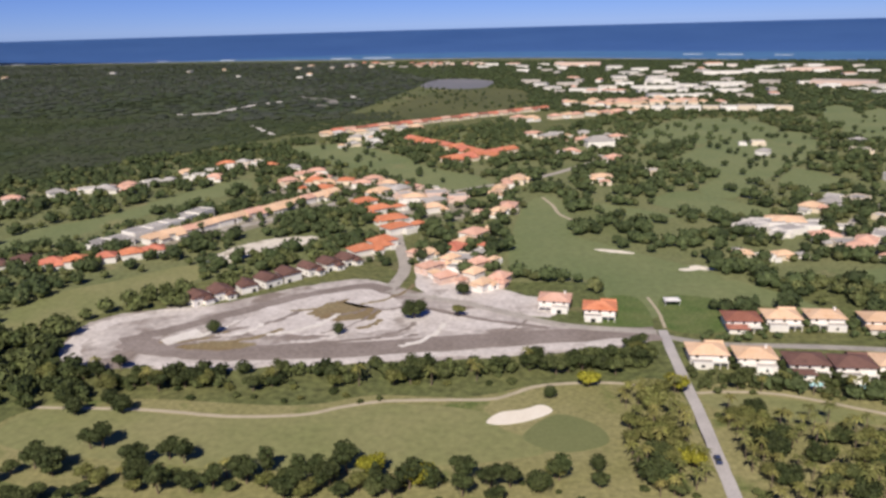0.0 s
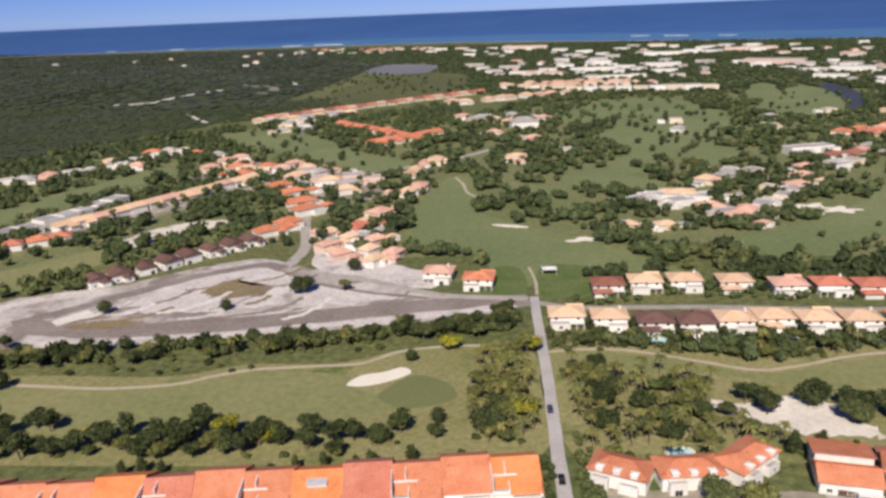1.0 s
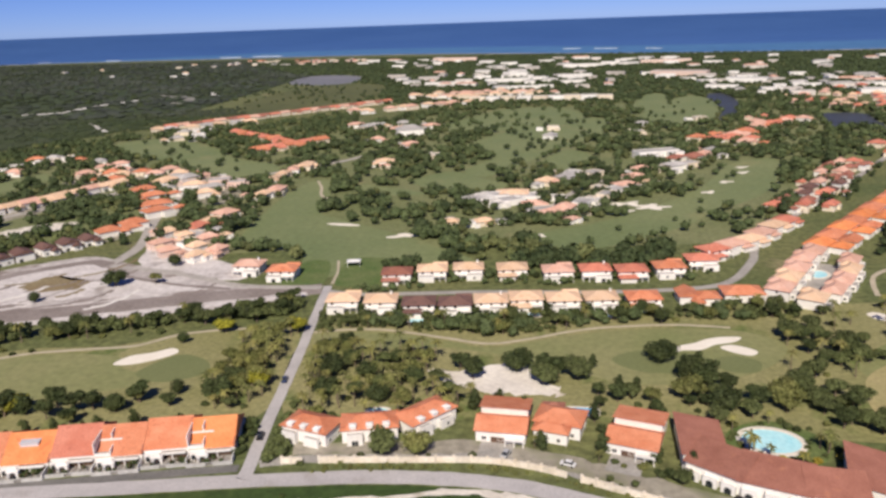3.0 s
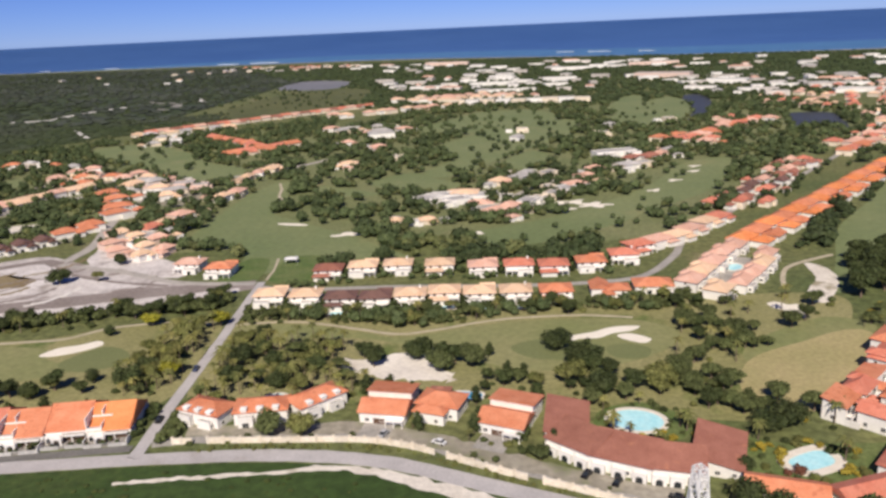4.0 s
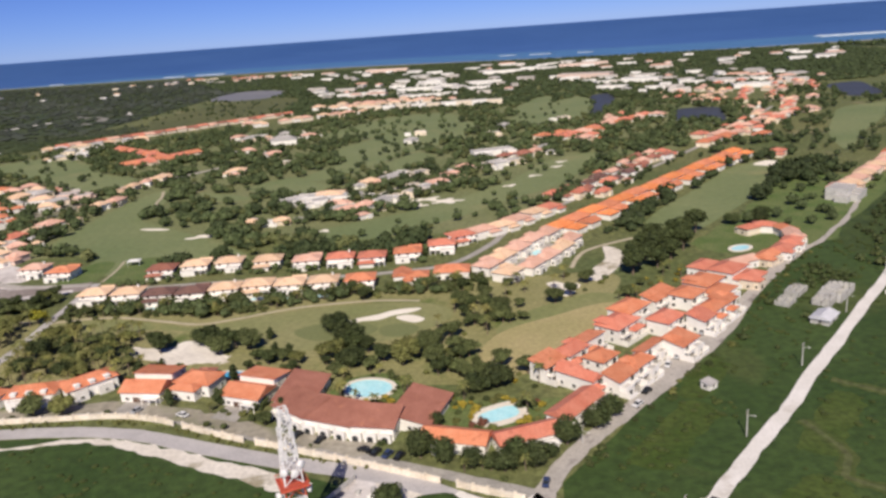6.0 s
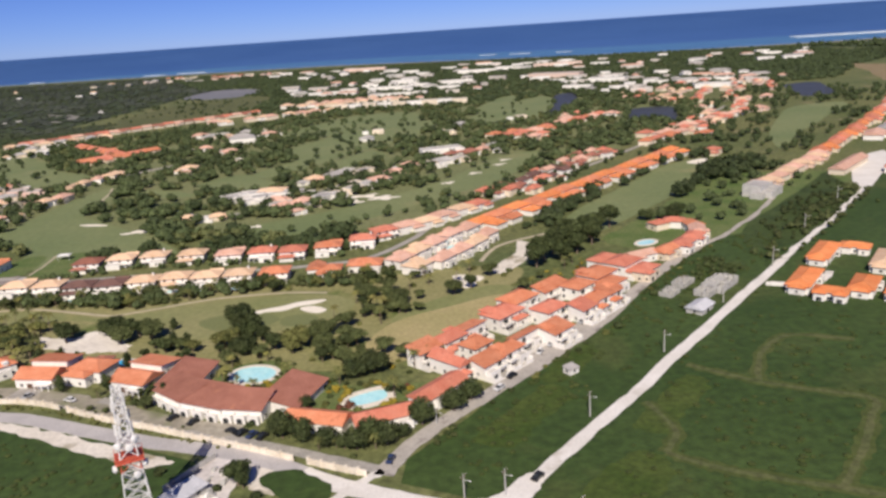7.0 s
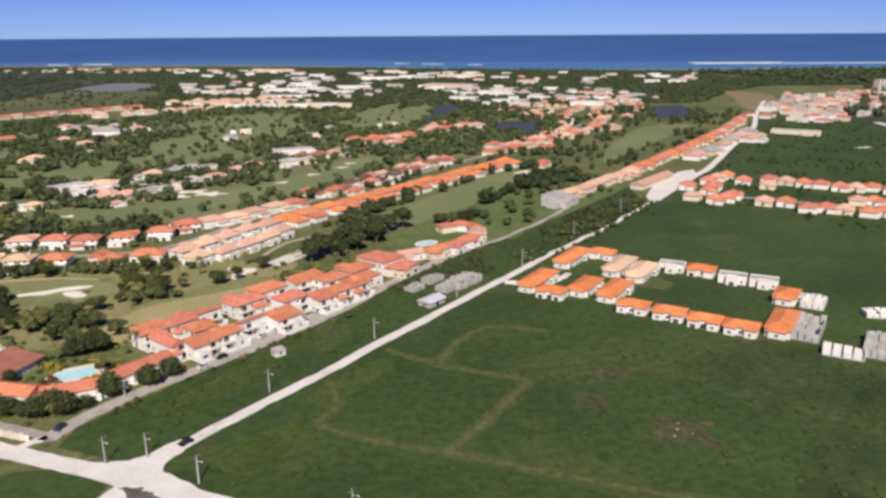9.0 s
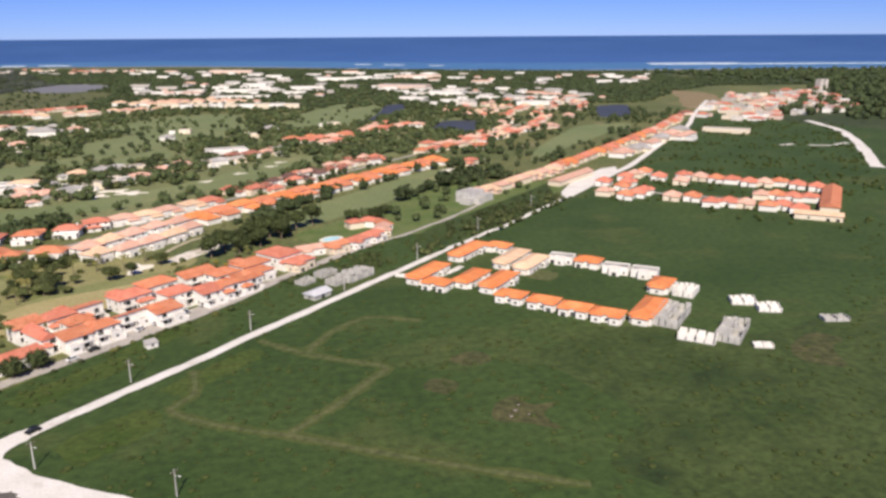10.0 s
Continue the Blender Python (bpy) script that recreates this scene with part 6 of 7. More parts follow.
for x, y, w, d, h, r in ((645, 1118, 60, 24, 9, -34), (570, 1030, 44, 14, 7, -30), (735, 905, 56, 16, 7, -30), (600, 1290, 96, 30, 11, -32), (323, 1400, 44, 16, 12, -10), (180, 1262, 60, 14, 8, -8), (300, 1290, 90, 14, 8, -2), (420, 1322, 60, 14, 9, -4), (250, 2030, 120, 16, 12, -20), (500, 1600, 90, 18, 9, -6), (690, 1640, 110, 18, 10, -4)):
    simple("hotel", x, y, r, w, d, h, "f", 0, WHITE if w < 95 else PINK, FLATROOF, "long white low hotel building in the town", "long town buildings", "hotel", detail=0)
spread("town_house", [(830, 690), (900, 625), (1020, 680), (1110, 715), (1300, 1030), (1170, 1000), (1080, 965), (940, 800)], 130, (9, 20), (4, 8), [PINK, WHITE, CREAM, TOWNWALL], [RED, FLATROOF, BROWN, PINKROOF, RED], "small town house with red or grey roof", "small town houses", "hf", 8, 13, 35)
house("building", 812, 552, -38, [(0, 0, 46, 13, 4.5, "f", 0), (14, -9, 16, 8, 3.6, "f", 0)], CREAM, FLATROOF, "long cream flat-roofed building at the edge of the fields", "", 0, 2, "building")
house("building", 745, 520, 40, [(0, 0, 40, 12, 5.0, "g", 1.6), (-10, -10, 14, 10, 4.0, "f", 0)], WHITE, PINKROOF, "white hall with a faded pink roof beside the gravel road", "", 0, 3, "hall")
spread("tower_block", [(1270, 1000), (1330, 1020), (1345, 1075), (1290, 1070)], 3, (9, 12), (18, 26), [TOWNWALL], [FLATROOF], "tall pale apartment tower in the town", "apartment towers", "f", 9, 16, 0)
spread("town_house", [(-900, 2300), (-500, 2500), (-200, 2200), (-300, 1800), (-800, 1700), (-1500, 2100)], 12, (9, 20), (4, 6), [WHITE, CREAM], [FLATROOF, PALE], "isolated pale building in the forest", "buildings in the forest", "fh", 10, 60, 0)


# ---- trees and shrubs ----
def leaf_cloud(seed, lobes, leaves, size, core=0.8):
    """A crown: lobes (x, y, z, radius, squash), each a rough core under many small leaf sprays."""
    rng = np.random.default_rng(seed)
    geo = Geo()
    t = (1 + 5**0.5) / 2
    ico = np.array([(-1, t, 0), (1, t, 0), (-1, -t, 0), (1, -t, 0), (0, -1, t), (0, 1, t), (0, -1, -t), (0, 1, -t), (t, 0, -1), (t, 0, 1), (-t, 0, -1), (-t, 0, 1)]) / math.hypot(1, t)
    icof = [(0, 11, 5), (0, 5, 1), (0, 1, 7), (0, 7, 10), (0, 10, 11), (1, 5, 9), (5, 11, 4), (11, 10, 2), (10, 7, 6), (7, 1, 8), (3, 9, 4), (3, 4, 2), (3, 2, 6), (3, 6, 8), (3, 8, 9), (4, 9, 5), (2, 4, 11), (6, 2, 10), (8, 6, 7), (9, 8, 1)]
    total = sum(b[3] ** 2 for b in lobes)
    for x, y, z, r, sq in lobes:
        k = ico * (r * core * rng.uniform(0.82, 1.1, (12, 1))) * (1, 1, sq) + (x, y, z)
        geo.add(k.tolist(), icof)
        n = max(4, int(leaves * r * r / total)) if leaves else 0
        if not n:
            continue
        d = rng.normal(size=(n, 3))
        d[:, 2] = np.where(d[:, 2] < -0.3, -d[:, 2], d[:, 2])
        d /= np.linalg.norm(d, axis=1)[:, None]
        c = d * (r * rng.uniform(0.78, 1.12, (n, 1))) * (1, 1, sq) + (x, y, z)
        nor = d + rng.normal(size=(n, 3)) * 0.55
        a = np.cross(nor, rng.normal(size=(n, 3)))
        a /= np.linalg.norm(a, axis=1)[:, None]
        b = np.cross(nor, a)
        b /= np.linalg.norm(b, axis=1)[:, None]
        s = size * rng.uniform(0.55, 1.3, (n, 1))
        quad = np.stack([c + a * s, c + b * s * 0.6, c - a * s, c - b * s * 0.6], 1).reshape(-1, 3)
        geo.add(quad.tolist(), [(4 * i, 4 * i + 1, 4 * i + 2, 4 * i + 3) for i in range(n)])
    return geo


def lobes_for(seed, r, z, h, n):
    rng = random.Random(seed)
    out = [(0, 0, z + h * 0.5, r * 0.72, h / (2 * r) * 1.1)]
    for i in range(n):
        a = math.tau * i / n + rng.uniform(-0.4, 0.4)
        q = r * rng.uniform(0.42, 0.66)
        out.append((q * math.cos(a), q * math.sin(a), z + h * rng.uniform(0.25, 0.72), r * rng.uniform(0.34, 0.52), rng.uniform(0.65, 0.95)))
    return out


def trunk_geo(seed, h, r, lean=0.3, limbs=4, reach=1.6):
    rng = random.Random(seed)
    g = Geo()
    top = (rng.uniform(-lean, lean), rng.uniform(-lean, lean), h)
    g.tube([(0, 0, -0.3), (0, 0, 0.3), (top[0] * 0.5, top[1] * 0.5, h * 0.5), top], [r * 1.5, r, r * 0.8, r * 0.55])
    for i in range(limbs):
        a = math.tau * i / limbs + rng.uniform(-0.4, 0.4)
        s = Vector((top[0] * 0.7, top[1] * 0.7, h * rng.uniform(0.55, 0.8)))
        g.beam(s, s + Vector((math.cos(a) * reach, math.sin(a) * reach, h * 0.45)), r * 0.8, r * 0.3)
    return g


def palm_geo(seed, h, n=16, long=2.6):
    rng = random.Random(seed)
    g = Geo()
    for i in range(n):
        a = math.tau * i / n + rng.uniform(-0.2, 0.2)
        rise, ln = rng.uniform(-0.25, 0.9), long * rng.uniform(0.8, 1.15)
        prev = None
        way, side = Vector((math.cos(a), math.sin(a), 0)), Vector((-math.sin(a), math.cos(a), 0))
        for s in range(6):
            t = s / 5
            p = Vector((0, 0, h)) + way * ln * t + Vector((0, 0, ln * (rise * t - (0.75 + 0.3 * rise) * t * t)))
            w = 0.42 * (0.35 + 1.6 * t * (1 - t) * 1.6) * (1 - 0.55 * t)
            cur = (p - side * w - Vector((0, 0, w * 0.55)), p, p + side * w - Vector((0, 0, w * 0.55)))
            if prev:
                g.add([*prev, *cur], [(0, 3, 4, 1), (1, 4, 5, 2)])
            prev = cur
    return g


KINDS = {}


def tree_kind(key, name, crown, crown_mat, trunk, label, category="tree", trunk_mat=BARK):
    """Builds the master far below the ground's use: the first placing moves it."""
    KINDS[key] = (name, crown.mesh("crown", crown_mat), trunk.mesh("trunk", trunk_mat, True) if trunk else None, label, category)


for k in range(4):
    tree_kind(f"broad{k}", "tree", leaf_cloud(k, lobes_for(k, 3.2, 1.6, 3.8, 7), 620, 0.36), (LEAF, DARKLEAF, LEAF, OLIVE)[k], trunk_geo(k, 2.6, 0.22), ("round-crowned mid-green broadleaf tree", "dense dark green broadleaf tree", "spreading green broadleaf tree", "thin olive-green broadleaf tree")[k])
    tree_kind(f"tall{k}", "tree", leaf_cloud(20 + k, [(0.7 * math.sin(2 * i + k), 0.7 * math.cos(3 * i + k), 2.0 + 0.95 * i, (1.7, 1.9, 1.8, 1.6, 1.3, 0.9)[i], 0.95) for i in range(6)], 560, 0.34), (DARKLEAF, LEAF, DARKLEAF, OLIVE)[k], trunk_geo(20 + k, 4.5, 0.2, 0.2, 3, 1.0), "tall dark feathery tree")
    tree_kind(f"palm{k}", "palm_tree", palm_geo(k, 5.2 + 0.7 * k), PALMLEAF if k % 2 else OLIVE, Geo().tube([(0, 0, -0.3), (0.1, 0, 0.6), (0.25, 0.1 * k, 3.0), (0, 0, 5.3 + 0.7 * k)], [0.26, 0.19, 0.15, 0.13]), "coconut palm with arching fronds", "palm")
    tree_kind(f"bush{k}", "shrub", leaf_cloud(40 + k, lobes_for(40 + k, 1.5, 0.0, 1.9, 5), 240, 0.27), (LEAF, OLIVE, DARKLEAF, YELLOW)[k], trunk_geo(40 + k, 0.8, 0.08, 0.1, 3, 0.5), ("leafy green garden shrub in a yard", "loose olive-green garden shrub in a yard", "dark clipped shrub beside a wall", "bright yellow flowering garden shrub")[k], "shrub")
tree_kind("lime", "tree", leaf_cloud(60, lobes_for(60, 3.0, 1.5, 2.8, 7), 560, 0.36), LIME, trunk_geo(60, 2.4, 0.2), "yellow-green flowering tree with flat crown")
tree_kind("redbush", "shrub", leaf_cloud(61, lobes_for(61, 1.8, 0.0, 2.0, 5), 260, 0.27), REDLEAF, trunk_geo(61, 0.8, 0.08, 0.1, 3, 0.5), "reddish-brown leafy garden shrub", "shrub")
tree_kind("ball", "tree", leaf_cloud(62, [(0, 0, 2.7, 2.5, 0.95), (0.9, 0.4, 2.2, 1.7, 0.9), (-0.8, -0.6, 2.3, 1.7, 0.9)], 640, 0.33), DARKLEAF, trunk_geo(62, 1.6, 0.22), "dense rounded dark green tree")
tree_kind("wide", "tree", leaf_cloud(63, lobes_for(63, 5.2, 1.2, 5.0, 11), 1200, 0.46), DARKLEAF, trunk_geo(63, 2.8, 0.32, 0.3, 5, 2.6), "wide spreading dark green tree")
tree_kind("widelight", "tree", leaf_cloud(64, lobes_for(64, 4.8, 1.4, 4.6, 10), 1100, 0.44), OLIVE, trunk_geo(64, 2.8, 0.28, 0.3, 5, 2.4), "wide spreading olive-green tree")
tree_kind("widegreen", "tree", leaf_cloud(65, lobes_for(65, 4.4, 1.4, 5.4, 10), 1100, 0.42), LEAF, trunk_geo(65, 2.8, 0.28, 0.3, 5, 2.2), "large green broadleaf tree")


def plant(key, x, y, size=1.0, rng=random):
    name, crown, trunk, label, category = KINDS[key]
    if name == "shrub":
        ob = tagged(new(name, crown), label, category)
        ob.matrix_world = pose(x, y, -0.12, 0, 0, rng.uniform(0, 360))
        ob.scale = (size, size, size * rng.uniform(0.88, 1.12))
        return ob
    if key.startswith("wide"):
        KEEP_OUT.append((x, y, 4.5 * size))
    ob = thing(name, x, y, rng.uniform(0, 360), label, category)
    ob.scale = (size, size, size * rng.uniform(0.88, 1.12))
    if trunk:
        part("trunk", trunk, None, ob)
    part("crown", crown, None, ob)
    return ob


rt = random.Random(5)
# single trees that stand out
def stand(key, size, spots):
    """Single trees that stand out, at given spots."""
    for x, y in spots:
        plant(key, x + rt.uniform(-0.5, 0.5), y + rt.uniform(-0.5, 0.5), size * rt.uniform(0.88, 1.12), rt)


stand("wide", 1.0, [(59, 155), (91.5, 169), (152, 166), (207, 134), (-13.5, 270), (200, 167), (340, 216), (354, 230), (245, 107), (251, 108.5), (406, 256), (414, 268), (393, 258)])
stand("widelight", 1.0, [(119, 119.5), (199, 141), (66, 194), (62, 176), (225, 134)])
stand("widegreen", 0.95, [(62, 166), (159, 155), (232, 142), (109.5, 120.5), (170, 157), (247, 178), (262, 168), (283, 172)])
stand("ball", 1.15, [(-90, 254), (29, 151), (6, 296)])
stand("ball", 0.85, [(45, 161), (36, 201), (-41, 253), (92, 178)])
stand("broad3", 0.9, [(4, 270), (49, 211)])
stand("broad1", 1.0, [(-92, 205), (-100, 212), (-108, 206), (-84, 208), (-116, 214), (-122, 205), (-78, 213), (-112, 222), (-35, 148), (-26, 152), (-20, 147), (10, 149), (18, 146), (-8, 148)])
stand("lime", 1.35, [(71, 164), (49, 209), (-14, 157), (-1, 154), (76.5, 205)])
stand("broad1", 1.15, [(155, 167), (160, 162), (164, 160), (58, 227), (68, 226), (134, 168), (138, 165), (137, 160), (203, 154), (207, 147), (212, 143), (217, 135), (145, 197), (196, 200), (204, 205), (209, 197)])
stand("tall0", 1.15, [(202, 152), (206, 155), (204, 148), (209, 149)])
stand("tall2", 0.7, [(180, 147), (185, 146), (176, 163)])
stand("broad2", 1.1, [(233, 134), (229, 137), (241, 138), (245, 132), (240, 150), (246, 179), (256, 177), (258, 166), (261, 158), (254, 122), (247, 117), (261, 115), (240, 120), (268, 113), (274, 116), (233, 128)])
stand("ball", 1.35, [(225, 73.5), (231.5, 70), (238, 67), (249, 66.5), (253.5, 64), (263, 72), (273, 79), (278, 83.5), (246, 63)])
stand("ball", 0.9, [(231, 89), (227, 80), (258, 67), (242.5, 65)])
stand("broad1", 1.95, [(333, 214), (341, 221), (349, 228), (356, 236), (346, 240), (338, 230), (363, 245), (328, 206), (322, 197), (371, 250), (335, 203), (344, 212), (355, 224)])


stand("broad1", 1.25, [(-97, 170), (-93, 171), (-71, 165), (-67, 163), (-107, 160), (-79, 160), (-101, 158), (-49, 156), (-46, 154), (-21, 160), (-33, 151), (-28, 156), (-24, 153), (10, 156.5), (22, 154), (35, 157), (-4, 152), (17, 152), (-60, 150), (-68, 149), (-54, 151), (-75, 152)])
stand("tall0", 0.95, [(-33.5, 158), (-24, 156), (-42, 159), (-12, 152), (3, 152)])
stand("broad3", 0.9, [(-90, 154), (-84, 152), (-115, 152), (34, 158), (-40, 152), (-16, 151)])
stand("ball", 0.62, [((a[0] + b[0]) / 2, (a[1] + b[1]) / 2 - 1.5) for a, b in zip(row_s, row_s[1:])] + [((a[0] + b[0]) / 2, (a[1] + b[1]) / 2 - 2.0) for a, b in zip(row_n, row_n[1:])])
stand("broad1", 0.62, [((a[0] + b[0]) / 2 + 0.4, (a[1] + b[1]) / 2 - 6.5) for a, b in zip(row_s, row_s[1:])] + [(a[0] + 6.6, a[1] + 4.0) for a in row_n[:-1]])
stand("wide", 0.72, [(98, 178), (104, 166), (114, 176), (92, 156), (118, 160), (96, 192), (108, 150)])
stand("tall2", 0.85, [(143, 141.5), (150.5, 138), (169, 130), (136, 141), (151.5, 118), (166.5, 115), (187, 105)])
stand("ball", 1.15, [(1, 154), (28.7, 152.7), (-103, 196), (-97, 190), (-112, 190), (-118, 196)])


def scatter(outline, n, keys, sizes, gap, seed, roads=0.8):
    """Single trees over an outline, clear of roads, greens and houses."""
    rng = random.Random(seed)
    done = []
    for x, y in clear_spots(outline, n * 14, seed):
        if len(done) >= n:
            break
        if any((x - a) ** 2 + (y - b) ** 2 < gap * gap for a, b in done):
            continue
        done.append((x, y))
        plant(rng.choice(keys), x, y, rng.uniform(*sizes), rng)


palms = ["palm0", "palm1", "palm2", "palm3"]
greens = ["broad0", "broad1", "broad2", "broad3"]
bushes = ["bush0", "bush1", "bush2"]
scatter([(84, 140), (84, 200), (100, 190), (128, 184), (126, 166), (134, 150), (140, 140), (112, 138)], 112, palms + palms + ["bush1", "bush0", "broad3", "broad2"], (0.7, 1.05), 2.5, 1)
scatter([(54, 160), (58, 206), (75, 204), (73, 150), (62, 150)], 46, palms + ["broad3"], (0.75, 1.05), 2.6, 2)
scatter([(-130, 204), (-90, 203), (-40, 206), (0, 212), (36, 216), (76, 218), (76, 240), (20, 226), (-34, 221), (-110, 217), (-140, 224)], 40, greens + ["broad1", "bush2", "palm1"], (0.8, 1.25), 3.4, 3)
scatter([(-130, 196), (-40, 194), (0, 203), (36, 213), (30, 218), (-40, 208), (-130, 206)], 22, bushes + ["palm0"], (0.8, 1.3), 3.5, 4)
scatter([(84, 206), (130, 198), (160, 192), (200, 199), (260, 196), (262, 210), (220, 206), (150, 211), (90, 217)], 76, greens + bushes + bushes + palms, (0.7, 1.05), 2.6, 5)
scatter([(-130, 146), (-100, 140), (-60, 143), (70, 146), (70, 152), (20, 156), (-50, 158), (-130, 162)], 42, greens + bushes + ["palm1", "bush2"], (0.6, 1.0), 3.2, 7)
scatter([(228, 150), (244, 186), (270, 200), (300, 208), (318, 200), (300, 182), (270, 160), (252, 142), (238, 128)], 42, greens + palms + ["bush1", "bush0", "broad3", "broad0"], (0.7, 1.15), 3.4, 8)
scatter([(170, 128), (200, 126), (236, 116), (250, 110), (262, 106), (262, 122), (246, 132), (225, 136), (200, 146), (176, 148), (166, 144)], 36, greens + bushes + ["broad1"], (0.6, 1.0), 2.8, 9)
scatter([(222, 112), (240, 104), (262, 97), (262, 84), (246, 78), (232, 88)], 46, bushes + ["bush3", "redbush", "palm0"], (0.6, 1.1), 2.0, 10)
scatter([(200, 108), (202, 124), (218, 127), (228, 112), (222, 102), (208, 102)], 26, bushes + ["palm1", "bush3"], (0.6, 1.0), 2.0, 11)
scatter([(80, 116), (140, 116), (170, 104), (200, 88), (240, 62), (250, 56), (262, 66), (240, 74), (200, 96), (176, 108), (140, 124), (80, 126)], 58, bushes + ["palm0", "broad0"], (0.55, 0.95), 2.4, 12)
scatter([(256, 100), (284, 126), (310, 156), (330, 178), (352, 200), (340, 204), (310, 176), (286, 150), (264, 126), (248, 112)], 40, bushes + ["broad0", "palm2", "bush3"], (0.6, 1.0), 2.6, 13)
scatter([(264, 58), (300, 92), (340, 130), (372, 164), (410, 204), (398, 206), (356, 168), (322, 132), (290, 96), (262, 70)], 62, bushes + ["bush2", "bush0"], (0.5, 0.95), 2.2, 14)
scatter([(-24, 142), (40, 142), (74, 143), (74, 140), (-60, 138)], 14, ["tall0", "tall2", "bush2"], (0.5, 0.7), 3.0, 17)


# woods of the middle and far distance: too many to count
def crowns(name, outline, spacing, size, material, label, seed, keep=1.0, leaves=16, holes=0.0, low=False, near_off=True, flat=1.15, field=None):
    """One mesh of many small rough crowns over an outline."""
    rng = np.random.default_rng(seed)
    poly = np.array(outline, float)
    lo, hi = poly.min(0), poly.max(0)
    n = int((hi - lo).prod() / spacing**2 * keep)
    xs, ys = rng.uniform(lo[0], hi[0], n), rng.uniform(lo[1], hi[1], n)
    ok = inside(poly, xs, ys)
    xs, ys = xs[ok], ys[ok]
    if holes:
        field = seed if field is None else field
        f = np.array([noise.noise((x / 26.0, y / 26.0, field)) + 0.6 * noise.noise((x / 10.0, y / 10.0, field + 9)) for x, y in zip(xs, ys)])
        ok = f > holes
        xs, ys = xs[ok], ys[ok]
    if near_off:
        ok = np.ones(len(xs), bool)
        for k in KEEP_OFF:
            ok &= ~inside(k, xs, ys)
        for k in YARDS:
            ok &= ~inside(k, xs, ys) | (rng.random(len(xs)) < 0.65)
        for a, b, r in KEEP_OUT:
            ok &= (xs - a) ** 2 + (ys - b) ** 2 > (r * 0.74) ** 2
        xs, ys = xs[ok], ys[ok]
    shapes = []
    for k in range(6):
        s = leaf_cloud(seed * 10 + k, [(0, 0, 0.55, 1.0, 0.75)] + ([] if low else [(0.5 * math.cos(2.1 * j + k), 0.5 * math.sin(2.1 * j + k), 0.5, 0.62, 0.8) for j in range(2)]), leaves, 0.34, 0.9)
        shapes.append((np.array(s.v), s.f))
    verts, faces, base = [], [], 0
    pick = rng.integers(0, 6, len(xs))
    sz = size * rng.uniform(0.6, 1.35, len(xs))
    turn = rng.uniform(0, math.tau, len(xs))
    for x, y, p, s, t in zip(xs, ys, pick, sz, turn):
        v, f = shapes[p]
        c, q = math.cos(t), math.sin(t)
        verts.append(np.column_stack(((v[:, 0] * c - v[:, 1] * q) * s + x, (v[:, 0] * q + v[:, 1] * c) * s + y, v[:, 2] * s * flat + (0.0 if low else 0.35 * s))))
        faces += [tuple(i + base for i in k) for k in f]
        base += len(v)
    me = bpy.data.meshes.new(name)
    me.from_pydata(np.concatenate(verts).tolist() if verts else [], [], faces)
    me.materials.append(material)
    return tagged(new(name, me), label, "trees", kind="stuff")


crowns("woods", [(-170, 205), (-128, 205), (-150, 245), (-112, 280), (-80, 310), (-56, 352), (-100, 350), (-140, 310), (-190, 262)], 7.0, 3.0, LEAF, "trees beside the graded lot", 21, 1.0, 60, -0.15)
crowns("hedge", [(-135, 206), (-90, 207), (-40, 209), (0, 214), (36, 219), (74, 224), (74, 236), (28, 226), (-34, 221), (-112, 217), (-135, 222)], 3.4, 1.8, LEAF, "continuous hedge of trees along the dirt lot", 34, 1.0, 60, -0.28)
crowns("hedge", [(-135, 206), (-90, 207), (-40, 209), (0, 214), (36, 219), (74, 224), (74, 236), (28, 226), (-34, 221), (-112, 217), (-135, 222)], 4.6, 2.2, DARKLEAF, "dark trees in the hedge along the dirt lot", 35, 1.0, 60, -0.1)
crowns("woods", [(-200, 262), (-158, 256), (-136, 224), (-108, 208), (-96, 190), (-106, 184), (-136, 190), (-200, 200)], 5.6, 3.0, DARKLEAF, "dense dark trees at the end of the graded lot", 44, 1.0, 60, -0.35)
crowns("hedge", [(79, 118), (83.5, 120), (86, 140), (85, 152), (82.5, 152), (80.5, 138)], 2.0, 1.3, LEAF, "dense shrubs beside the narrow road", 38, 1.0, 60, 0.0, False, False)
crowns("hedge", [(70.5, 122), (73, 122), (74.5, 140), (71.5, 142)], 1.8, 1.0, DARKLEAF, "dark hedge at the terrace end", 39, 1.0, 60, 0.0, False, False)
crowns("weeds", [(90, 113.5), (120, 112), (137, 109.6), (150, 104.6), (165, 95.5), (190, 82), (212, 69.5), (212, 71.5), (190, 84), (165, 98), (150, 107), (137, 112), (120, 114.6), (90, 116.2)], 1.7, 0.5, OLIVE, "dry weeds between wall and road", 40, 1.0, 20, 0.0, True, False)
crowns("hedge", [(-76, 115.2), (69, 120.4), (69, 122.6), (-76, 117.6)], 1.7, 0.75, DARKLEAF, "dark plants in the terrace front yards", 42, 1.0, 30, 0.0, False, False)
crowns("hedge", [(168, 126), (171, 128), (182, 113), (181, 101), (178, 101), (178, 112)], 1.6, 1.1, DARKLEAF, "tall dark hedge between two houses", 36, 1.0, 60, 0.0, False, False)
crowns("hedge", [(84, 118.8), (120, 117), (138, 114.6), (151, 109.6), (163, 102), (189, 87), (200, 81), (201, 82.6), (190, 89), (164, 104), (152, 111), (139, 116), (120, 118.6), (84, 120.4)], 2.6, 0.8, LEAF, "low shrubs along the inside of the wall", 37, 1.0, 50, -0.1, False, False)
